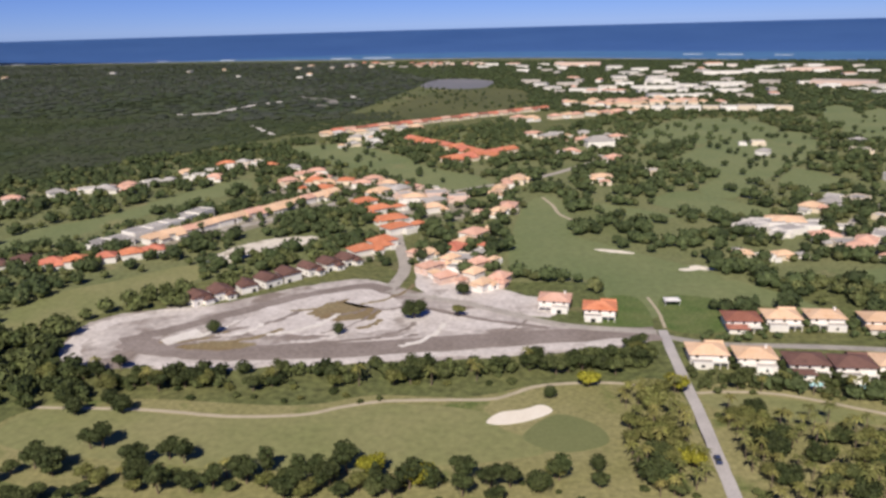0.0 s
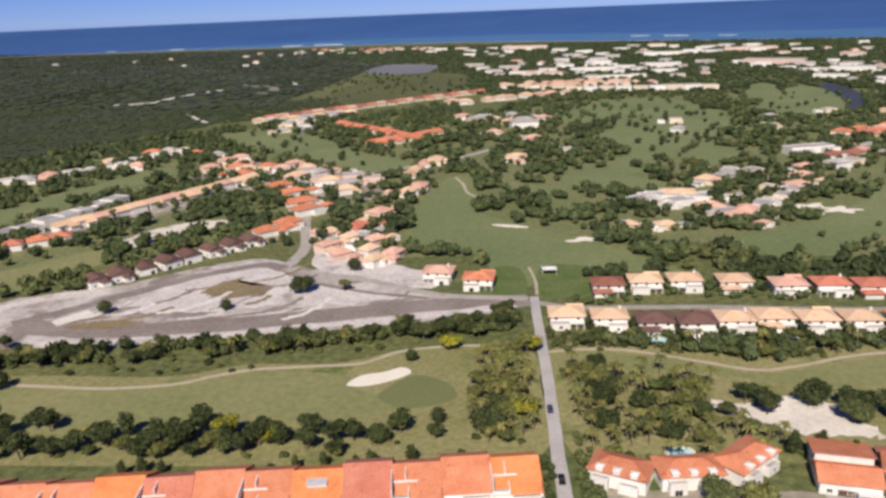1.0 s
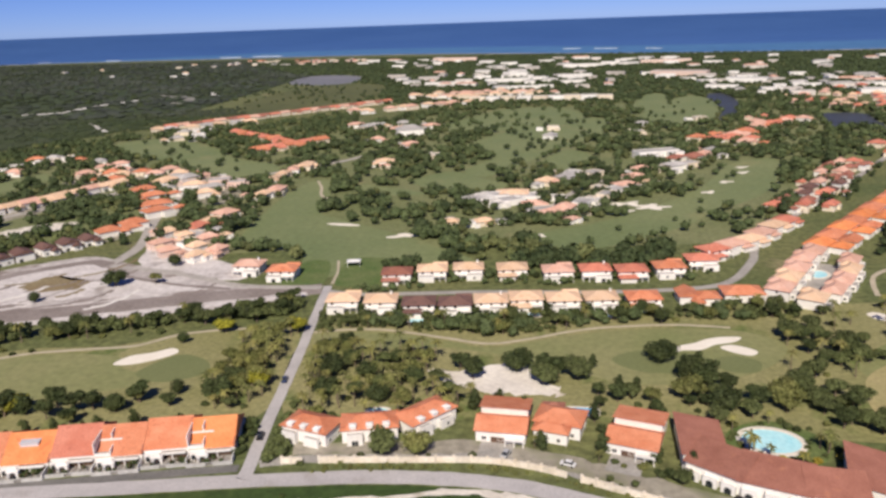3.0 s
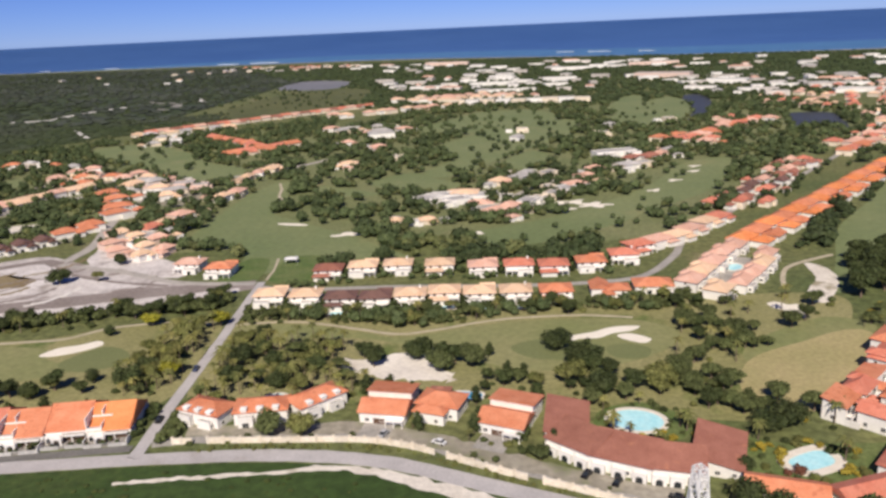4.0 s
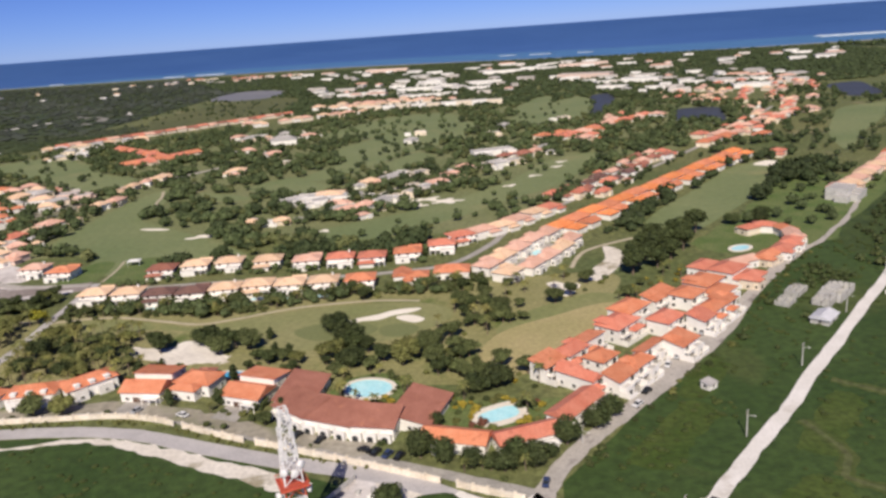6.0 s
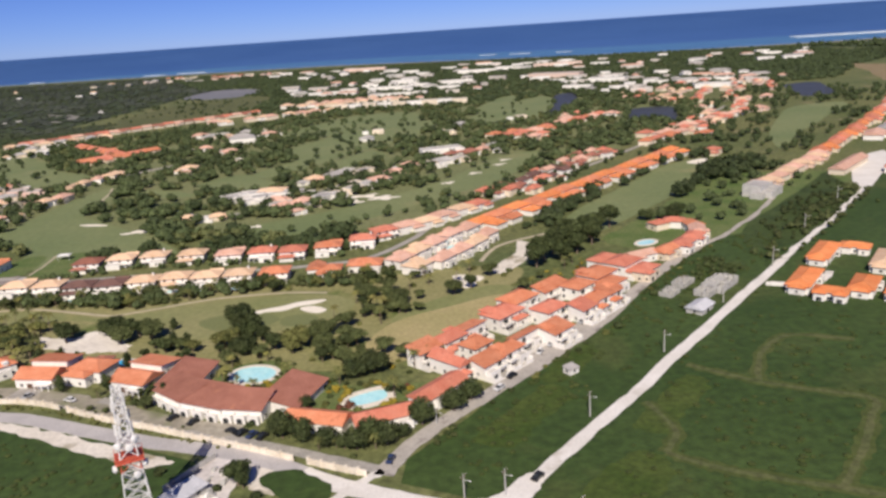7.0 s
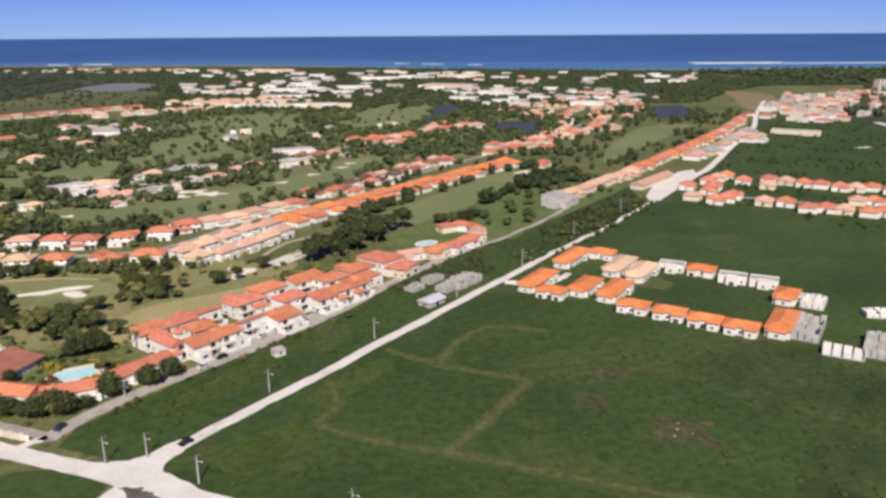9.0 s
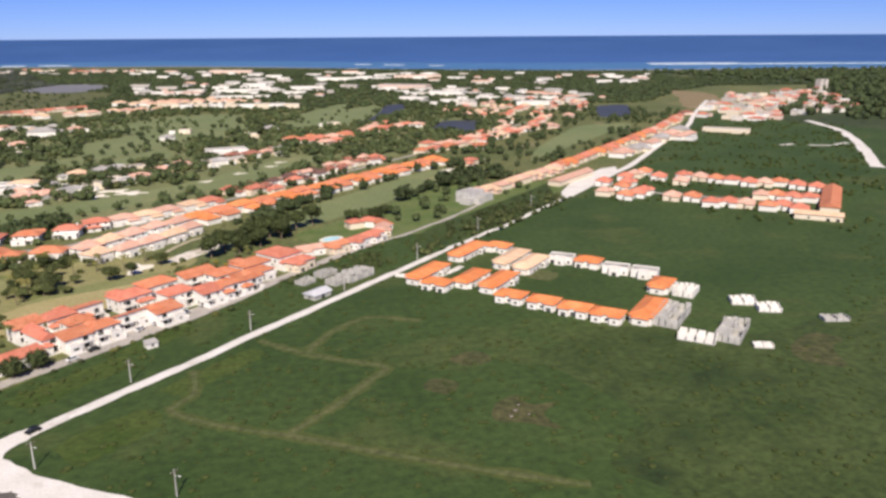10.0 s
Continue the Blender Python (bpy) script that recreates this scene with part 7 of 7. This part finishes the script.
crowns("woods", [(84, 230), (110, 246), (200, 240), (240, 240), (262, 262), (240, 268), (180, 264), (110, 272)], 5.5, 1.5, WOODLEAF, "garden trees and shrubs between the villas", 22, 1.0, 50, -0.2)
crowns("woods", [(60, 294), (110, 296), (150, 282), (250, 266), (256, 282), (200, 290), (150, 306), (110, 318), (66, 318)], 6.5, 2.6, WOODOLIVE, "trees behind the street of villas", 23, 1.0, 60, -0.1)
crowns("woods", [(60, 294), (110, 296), (150, 282), (250, 266), (256, 282), (200, 290), (150, 306), (110, 318), (66, 318)], 8.5, 2.8, WOODDARK, "dark trees behind the street of villas", 24, 1.0, 60, 0.0)
crowns("woods", [(84, 203), (130, 198), (160, 193), (200, 199), (262, 194), (262, 212), (220, 208), (150, 212), (84, 220)], 3.6, 1.3, LEAF, "hedges and shrubs behind the villas", 31, 1.0, 60, -0.3)
mid = [(-20, 320), (60, 310), (150, 300), (260, 290), (300, 315), (420, 440), (560, 600), (660, 740), (560, 980), (360, 900), (200, 980), (60, 760), (-20, 640), (-20, 480)]
crowns("woods", mid, 7.6, 3.1, WOODLEAF, "mixed green trees of the golf course", 1, 1.0, 24, 0.12, field=1)
crowns("woods", mid, 16, 2.6, WOODLEAF, "single trees on the open grass of the golf course", 29, 1.0, 30)
crowns("woods", mid, 10.5, 3.3, WOODDARK, "darker trees of the golf course", 2, 1.0, 24, 0.17, field=1)
crowns("woods", mid, 10.0, 2.2, WOODOLIVE, "olive shrubs and small trees of the golf course", 3, 1.0, 18, -0.04, field=1)
left = [(-400, 330), (-190, 270), (-140, 300), (-60, 350), (-20, 420), (-20, 640), (60, 760), (60, 900), (-140, 780), (-240, 720), (-400, 540)]
crowns("woods", left, 8.5, 2.9, WOODLEAF, "trees between the house rows", 4, 1.0, 26, -0.1, field=4)
crowns("woods", left, 10.5, 3.3, WOODDARK, "dark trees between the house rows", 5, 1.0, 26, -0.02, field=4)
crowns("woods", left, 13, 2.2, WOODOLIVE, "small olive trees between the house rows", 30, 1.0, 24)
crowns("woods", [(-420, 200), (-160, 200), (-180, 270), (-400, 340)], 8.0, 3.2, LEAF, "trees at the golf course edge", 6, 1.0, 20, -0.05)
right_mid = [(420, 330), (480, 300), (560, 400), (720, 560), (880, 760), (760, 900), (640, 720), (520, 560), (440, 450)]
crowns("woods", right_mid, 13, 2.7, WOODLEAF, "trees beside the far terrace", 7, 1.0, 30, 0.08, field=7)
crowns("woods", right_mid, 22, 3.2, WOODDARK, "large dark trees beside the far terrace", 33, 1.0, 36, 0.0, field=7)
crowns("woods", [(370, 270), (400, 290), (470, 340), (500, 420), (470, 420), (400, 350), (330, 262), (340, 256)], 6.5, 3.2, WOODDARK, "dark trees along the fairway", 8, 1.0, 26, -0.1)
near_forest = [(-1100, 500), (-368, 555), (-340, 610), (-288, 689), (-251, 750), (-165, 846), (-60, 936), (60, 1034), (-60, 1060), (-185, 1000), (-700, 1050), (-1200, 950)]
crowns("forest", near_forest, 6.6, 5.2, FORESTLEAF, "dense green forest canopy", 9, 1.0, 0, 0.0, True, True, 0.19)
crowns("forest", near_forest, 34.0, 3.0, WOODLEAF, "paler trees in the forest canopy", 10, 1.0, 6, 0.0, True, True, 0.5)
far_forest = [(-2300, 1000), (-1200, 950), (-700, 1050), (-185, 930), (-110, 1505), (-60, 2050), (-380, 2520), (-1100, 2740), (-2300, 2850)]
# canopy in the foliage colour that carries painted haze
crowns("forest", far_forest, 19, 8.5, HAZEFOREST, "far forest canopy with haze mixed into its colour", 11, 1.0, 0, 0.0, True, True, 0.24)
crowns("forest", far_forest, 44, 6.0, FORESTLEAF, "far dark forest canopy", 25, 1.0, 4, 0.0, True, True, 0.4)
crowns("woods", [(-185, 930), (-100, 1000), (90, 1080), (80, 1200), (-60, 1400), (-110, 1505)], 26, 2.6, FORESTLEAF, "low trees of the marsh", 27, 1.0, 4, 0.0, True, False)
crowns("hedge", [(86, 216), (106, 213), (121, 208), (135, 205), (150, 205), (165, 206), (178, 204), (192, 203), (208, 201), (240, 203), (240, 196), (214, 197.5), (190, 198.5), (176, 196.5), (159, 191.5), (145, 190), (131, 196), (120, 201.5), (107, 207), (88, 208)], 4.6, 2.4, WOODLEAF, "garden hedge of mixed trees behind the villas", 61, 1.0, 60, -0.25, False, False)
crowns("hedge", [(104, 268), (128, 270), (144, 270), (163, 267), (182, 261), (198, 260), (213, 257), (232, 259), (244, 270), (250, 280), (240, 284), (226, 272), (200, 272), (165, 279), (130, 281), (104, 278)], 4.8, 3.5, WOODDARK, "dark trees behind the villas of the street", 62, 1.0, 60, -0.25, False, False)
crowns("woods", [(140, 392), (160, 448), (240, 470), (350, 540), (362, 520), (280, 440), (210, 362), (170, 380)], 8.0, 2.3, WOODDARK, "garden trees between the villas", 45, 1.0, 30)
crowns("woods", [(312, 344), (400, 440), (440, 474), (444, 446), (352, 336)], 7.5, 2.0, WOODDARK, "garden trees opposite the terrace", 46, 1.0, 30)
crowns("woods", [(-205, 336), (-150, 372), (-60, 352), (-20, 330), (-18, 440), (10, 430), (8, 512), (-56, 560), (-140, 592), (-146, 500), (-200, 372)], 10.5, 2.0, WOODDARK, "garden trees between the houses of the curved street", 47, 1.0, 30)
crowns("hedge", [(330, 262), (400, 330), (470, 396), (486, 414), (497, 410), (474, 380), (412, 316), (346, 252)], 5.6, 2.2, WOODDARK, "row of dark trees behind the bright orange terrace", 48, 1.0, 40, -0.12)
crowns("woods", [(404, 230), (470, 262), (520, 318), (500, 345), (440, 300), (400, 262)], 11, 2.6, WOODLEAF, "scattered trees on the plot beside the lane", 32, 0.5, 40)
crowns("woods", [(418, 300), (440, 292), (480, 330), (500, 372), (474, 372), (440, 330)], 11, 3.9, WOODDARK, "large dark trees between fairway and plot", 41, 1.0, 60, 0.0)
for i, lawn in enumerate(([(150, 735), (236, 880), (300, 880), (318, 800), (240, 712)], [(165, 604), (265, 752), (330, 765), (300, 650), (180, 480)], [(370, 765), (490, 955), (497, 872), (390, 700)], [(-175, 711), (-134, 742), (-30, 600), (10, 560), (-20, 520)], [(180, 318), (259, 366), (355, 484), (393, 494), (290, 350), (205, 292)])):
    crowns("woods", lawn, 20 if i < 4 else 30, 2.4, (WOODLEAF, WOODDARK)[i % 2], "single trees standing on a fairway", 50 + i, 1.0, 34, 0.0, False, False)
crowns("weeds", [(322, 104), (340, 108), (372, 140), (405, 172), (446, 212), (436, 218), (396, 188), (356, 150), (322, 114)], 3.6, 1.3, DARKLEAF, "dark bushes in the strip beside the gravel road", 43, 1.0, 20, 0.02, True)
crowns("weeds", [(420, 170), (480, 226), (536, 284), (528, 296), (470, 240), (412, 184)], 4.5, 1.5, LEAF, "bushes crowding the gravel road", 28, 1.0, 14, -0.15)
town_green = [(-60, 1500), (60, 1000), (360, 900), (600, 900), (900, 900), (1250, 1300), (1300, 1750), (500, 2200), (-100, 2400), (-400, 2480)]
crowns("woods", town_green, 12, 4.6, WOODDARK, "dark trees among the town buildings", 12, 1.0, 4, -0.25, True, True, 0.7)
crowns("woods", town_green, 13, 4.2, WOODDARK, "green trees among the town buildings", 26, 1.0, 4, -0.25, True, True, 0.7)
crowns("woods", [(980, 700), (1400, 1180), (1300, 1700), (1700, 1700), (2500, 1450), (1900, 300), (1150, 360)], 24, 6.5, WOODDARK, "dark low woods behind the town", 13, 1.0, 6, 0.0, True, True)
crowns("woods", [(985, 1066), (1074, 1110), (1200, 1190), (1400, 1180), (1345, 1450), (1150, 1490), (1050, 1510), (960, 1300)], 13, 4.6, WOODDARK, "dark woods at the edge of the town", 63, 1.0, 6, 0.0, True, True, 0.7)
crowns("woods", [(465, 312), (482, 325), (509, 354), (518, 385), (496, 372), (474, 346)], 8, 3.4, WOODDARK, "large dark trees beside the unfinished building", 64, 1.0, 40, 0.0, False, False)
crowns("weeds", [(436, 226), (476, 266), (519, 308), (528, 300), (519, 276), (491, 244), (460, 216), (438, 200)], 5.0, 1.2, DARKLEAF, "bushes in the weedy plot beside the lane", 65, 1.0, 16, 0.0, True, False)
weeds = [(345, 96), (372, 122), (400, 150), (412, 128), (470, 66), (500, 40), (545, 60), (640, 160), (700, 200), (760, 300), (900, 280), (900, -300), (420, -80), (330, -18), (292, 22)]
crowns("weeds", weeds, 6.0, 1.0, WEED, "low dark weeds across the field", 14, 0.9, 0, 0.0, True, True, 0.4)
crowns("weeds", [(488, 222), (540, 275), (640, 165), (700, 205), (780, 310), (960, 560), (930, 660), (860, 660), (700, 470), (640, 395)], 9.0, 1.4, WEED, "dark scrub between the estates", 16, 1.0, 6, -0.1, True)
crowns("weeds", [(-160, 106), (60, 106), (118, 103), (146, 90), (176, 72), (204, 52), (196, 20), (150, -20), (-160, -20)], 4.0, 0.9, WEED, "low dark weeds inside the bend of the road", 17, 1.0, 0, -0.1, True, True, 0.4)
crowns("weeds", [(276, 44), (300, 68), (338, 102), (372, 136), (405, 170), (465, 236), (404, 208), (372, 176), (340, 138), (304, 102), (276, 70), (262, 58)], 3.6, 1.0, WEED, "low green weeds between lane and gravel road", 18, 1.0, 0, -0.15, True, True, 0.5)


# ---- boundary wall, poles, tower, cars ----
wall_line = smooth_line([(84, 118.4), (98, 117.5), (119, 115.5), (137, 113.3), (150, 108.3), (162, 100.8), (175, 92.6), (188, 85.6), (198, 79.8), (210, 73), (226, 63.5), (240, 55), (250, 49.5)], step=8)
bw = thing("boundary_wall", 0, 0, 0, "cream rendered boundary wall with capped piers and gaps", "wall")
rw = random.Random(8)
for i in range(0, len(wall_line) - 2, 2):
    a, b = wall_line[i], wall_line[i + 2]
    if rw.random() < 0.1:
        continue
    mid_, ang, ln = (a + b) / 2, math.degrees(math.atan2(b.y - a.y, b.x - a.x)), (b - a).length
    h = 1.6 * rw.uniform(0.92, 1.08)
    p = part("wall_panel", Geo().box(-ln / 2 + 0.3, -0.14, -0.3, ln / 2 - 0.3, 0.14, h).box(-ln / 2 + 0.3, -0.22, h, ln / 2 - 0.3, 0.22, h + 0.14), WALLCREAM, bw)
    p.matrix_local = pose(mid_.x, mid_.y, 0, 0, 0, ang)
    p = part("pier", Geo().box(-0.3, -0.3, -0.3, 0.3, 0.3, h + 0.35).box(-0.38, -0.38, h + 0.35, 0.38, 0.38, h + 0.5), WALLCREAM, bw)
    p.matrix_local = pose(a.x, a.y, 0, 0, 0, ang)


def light_pole(x, y, h, rot, lamp=True):
    ob = thing("utility_pole", x, y, rot, "pale concrete utility pole with crossarm beside the road", "utility pole", "utility poles")
    part("post", Geo().tube([(0, 0, -0.3), (0, 0, h * 0.5), (0, 0, h)], [0.2, 0.16, 0.11], 8), CONCRETE, ob)
    part("crossarm", Geo().box(-1.0, -0.06, h - 0.7, 1.0, 0.06, h - 0.55).box(-0.7, -0.05, h - 1.3, 0.7, 0.05, h - 1.2), TIMBERSHADE, ob)
    for k in (-0.9, 0.0, 0.9):
        part("insulator", Geo().tube([(k, 0, h - 0.55), (k, 0, h - 0.3)], [0.06, 0.04], 6), STEELWHITE, ob)
    if lamp:
        part("lamp_arm", Geo().beam((0, 0, h - 1.6), (0, -1.6, h - 1.2), 0.07).box(-0.12, -2.1, h - 1.28, 0.12, -1.5, h - 1.14), STEELWHITE, ob)
    return ob


for x, y, h in ((308, 67, 7.5), (342, 101.5, 7.5), (293.5, 22.5, 7.5), (328, 3, 7.0), (270, 35.5, 7.5), (279.5, 36.5, 7.0), (378, 137, 7.5), (414, 169, 9.0), (455, 216, 8.0), (267, 72, 5), (500, 262, 8)):
    light_pole(x, y, h, 45)

# lattice tower
TX, TY, TH = 199.0, 38.0, 36.0
tower = thing("lattice_tower", TX, TY, 20, "red and white steel lattice telecom tower with drum antennas", "tower")


def half(z):
    return 3.1 - 2.3 * z / TH


levels = [0, 4, 7.5, 11, 14, 17, 20, 23, 26, 29, 32, 34, 36]
for k, (z0, z1) in enumerate(zip(levels, levels[1:])):
    g = Geo()
    a, b = half(z0), half(z1)
    for s in range(4):
        c0 = [(-1, -1), (1, -1), (1, 1), (-1, 1)][s]
        c1 = [(-1, -1), (1, -1), (1, 1), (-1, 1)][(s + 1) % 4]
        p0, p1 = Vector((c0[0] * a, c0[1] * a, z0)), Vector((c0[0] * b, c0[1] * b, z1))
        q0, q1 = Vector((c1[0] * a, c1[1] * a, z0)), Vector((c1[0] * b, c1[1] * b, z1))
        g.beam(p0, p1, 0.26), g.beam(p0, q1, 0.15), g.beam(q0, p1, 0.15), g.beam(p1, q1, 0.16)
    part("lattice_section", g, STEELRED if k == 5 else STEELWHITE, tower, "red-painted section" if k == 5 else "white-painted section")
part("platform", Geo().box(-2.9, -2.9, 19.3, 2.9, 2.9, 19.5).box(-2.9, -2.9, 20.3, 2.9, -2.8, 20.4).box(-2.9, 2.8, 20.3, 2.9, 2.9, 20.4).box(-2.9, -2.8, 20.3, -2.8, 2.8, 20.4).box(2.8, -2.8, 20.3, 2.9, 2.8, 20.4), STEELRED, tower, "red steel platform with rail")
for sx, sy, z in ((-3.2, -0.6, 17.6), (3.0, -1.2, 17.8), (1.0, -3.1, 16.4), (-1.8, -2.4, 23.5), (1.8, -2.2, 24.2), (0.4, -2.0, 22.4), (-0.6, 2.2, 24.0)):
    d = part("drum_antenna", Geo().tube([(0, 0, -0.35), (0, 0, 0.3), (0, 0, 0.45)], [0.8, 0.8, 0.45], 14), STEELWHITE, tower, "white drum antenna")
    d.matrix_local = pose(sx, sy, z, 90, 0, math.degrees(math.atan2(sx, -sy)))
for i in range(6):
    a = math.tau * i / 6
    part("panel_antenna", Geo().box(1.7 * math.cos(a) - 0.2, 1.7 * math.sin(a) - 0.2, 25.0, 1.7 * math.cos(a) + 0.2, 1.7 * math.sin(a) + 0.2, 27.4), STEELWHITE, tower, "white panel antenna")

for i in range(9):
    a, z = math.tau * i / 9 + 0.2, 28.2 + 2.1 * (i % 3)
    r = half(z) + 0.35
    part("panel_antenna", Geo().box(r * math.cos(a) - 0.16, r * math.sin(a) - 0.16, z, r * math.cos(a) + 0.16, r * math.sin(a) + 0.16, z + 1.9), STEELWHITE, tower, "white panel antenna")

# compound at the tower
patch("ground_yard", [(199, 54), (204, 59.5), (208.8, 66.8), (214, 64), (216, 56), (215, 46), (211, 40), (203, 42)], 0.1, PALEDIRT, "pale littered yard of the tower compound", "yard", rough=0.4)
house("shed", 205.0, 49.6, 51, [(0, 0, 9.5, 4.6, 2.8, "m", 0.5)], CONCRETE, SHEET, "low shed with pale corrugated sheet roof in the tower compound", "", 1, 1, "shed")
compound_wall = thing("compound_wall", 203.9, 60.4, 52.5, "low grey concrete wall along the tower compound", "wall")
for i in range(6):
    part("panel", Geo().box(-8.2 + 2.75 * i, -0.1, -0.2, -5.6 + 2.75 * i, 0.1, 1.5), CONCRETE, compound_wall)
    part("post", Geo().box(-5.58 + 2.75 * i, -0.16, -0.2, -5.47 + 2.75 * i, 0.16, 1.7), CONCRETE, compound_wall)
rc = random.Random(4)
for i in range(26):
    x, y = rc.uniform(207, 214), rc.uniform(44, 62)
    if 203 < x - 0.3 * (y - 50) < 209.5 and y < 54:
        x += 3.0
    s = rc.uniform(0.4, 1.2)
    ob = thing("rubble_block", x, y, rc.uniform(0, 90), "pale building block dumped in the compound", "rubble", "rubble")
    part("block", Geo().box(-s, -s * 0.5, -0.1, s, s * 0.5, s * 0.7).box(-s * 0.4, -s * 0.4, s * 0.7, s * 0.5, s * 0.3, s), (WHITE, CONCRETE)[i % 2], ob)
patch("ground_yard", [(214, 66), (221, 64), (226, 60), (232, 51), (227, 47), (219, 52)], 0.11, WASTE, "pale dusty yard beside the track", "yard", rough=0.7)
patch("ground_island", [(222, 55), (230, 57), (240, 47), (236, 41), (229, 44)], 0.16, FIELD, "green island of weeds beside the track", "verge", rough=0.5)
for x, y, k, s in ((217.0, 53.0, "broad1", 1.25), (218.4, 51.4, "tall2", 0.9), (216.0, 55.4, "broad0", 0.8), (222, 47, "bush2", 1.1), (196, 62, "bush2", 1.1), (212, 52, "bush2", 0.9)):
    plant(k, x, y, s, rt)


def car_master(paint):
    ob = thing("car", 0, 0, 0, "small parked car", "car", "parked cars", z=-0.0)
    prof = [(-1.9, 0.35), (-1.95, 0.75), (-1.1, 0.88), (1.2, 0.92), (1.9, 0.8), (1.95, 0.4)]
    n = len(prof)
    part("body", Geo().add([(x, -0.78, z) for x, z in prof] + [(x, 0.78, z) for x, z in prof], [tuple(range(n)), tuple(range(2 * n - 1, n - 1, -1))] + [(i, n + i, n + (i + 1) % n, (i + 1) % n) for i in range(n)]), paint, ob)
    part("cabin", Geo().add([(-1.2, -0.7, 0.88), (1.4, -0.7, 0.9), (1.4, 0.7, 0.9), (-1.2, 0.7, 0.88), (-0.5, -0.6, 1.4), (1.0, -0.6, 1.42), (1.0, 0.6, 1.42), (-0.5, 0.6, 1.4)], [(0, 1, 5, 4), (1, 2, 6, 5), (2, 3, 7, 6), (3, 0, 4, 7)]), GLASS, ob, "dark glass")
    part("roof", Geo().box(-0.52, -0.62, 1.4, 1.02, 0.62, 1.46), paint, ob)
    for x in (-1.25, 1.25):
        for y in (-0.74, 0.74):
            w = part("wheel", Geo().tube([(0, 0, -0.1), (0, 0, 0.1)], [0.31, 0.31], 12), RUBBER, ob, "black tyre")
            w.matrix_local = pose(x, y, 0.31, 90)
    return ob


masters = [car_master(p) for p in CAR_PAINTS]
names = ("black", "white", "silver", "dark blue")
for m_, nm in zip(masters, names):
    m_["label"] = f"small {nm} parked car"
spots = [(288, 41.5, 44, 0), (254, 56, 70, 3), (76, 132, 88, 0), (77.5, 166, 88, 3), (292, 95, 40, 0), (287, 88, 40, 1), (318, 124, 30, 1), (324, 131, 35, 2), (332, 140, 40, 0), (337, 146, 40, 3), (304, 110, 60, 1), (309, 115, 50, 2), (211, 79.5, -35, 0), (214, 77.8, 55, 0), (217, 76, 55, 3), (220, 74.5, 55, 0), (199, 87, 55, 0), (192.5, 91, 50, 0), (142, 116, 60, 2), (157, 110, -30, 1)]
used = set()
for x, y, r, k in spots:
    if k in used:
        copy_thing(masters[k], pose(x, y, 0.14, 0, 0, r))
    else:
        used.add(k)
        masters[k].matrix_world = pose(x, y, 0.14, 0, 0, r)


# white sheet canopy on the playing lawn
canopy = thing("canopy", 92, 283, 0, "white sheet canopy on posts on a lawn", "canopy")
part("canopy_roof", Geo().hip(0, 0, 2.6, 6.4, 4.4, 0.7), STEELWHITE, canopy)
for sx in (-1, 1):
    for sy in (-1, 1):
        part("post", Geo().tube([(2.9 * sx, 1.9 * sy, -0.1), (2.9 * sx, 1.9 * sy, 2.7)], [0.08, 0.08], 6), STEELWHITE, canopy)

# spoil heaps lying in the field
for i, (x, y, r) in enumerate(((414, 24, 0.7), (417, 21, 0.5), (412, 21, 0.6), (416, 27, 0.45))):
    heap = thing("spoil_heap", x, y, 40 * i, "small brownish heap of spoil in the dark field", "spoil heap", "spoil heaps")
    part("mound", leaf_cloud(90 + i, [(0, 0, 0.2, r, 0.6), (r * 0.6, 0.2, 0.1, r * 0.7, 0.6)], 0, 0.2), DIRTROAD, heap)
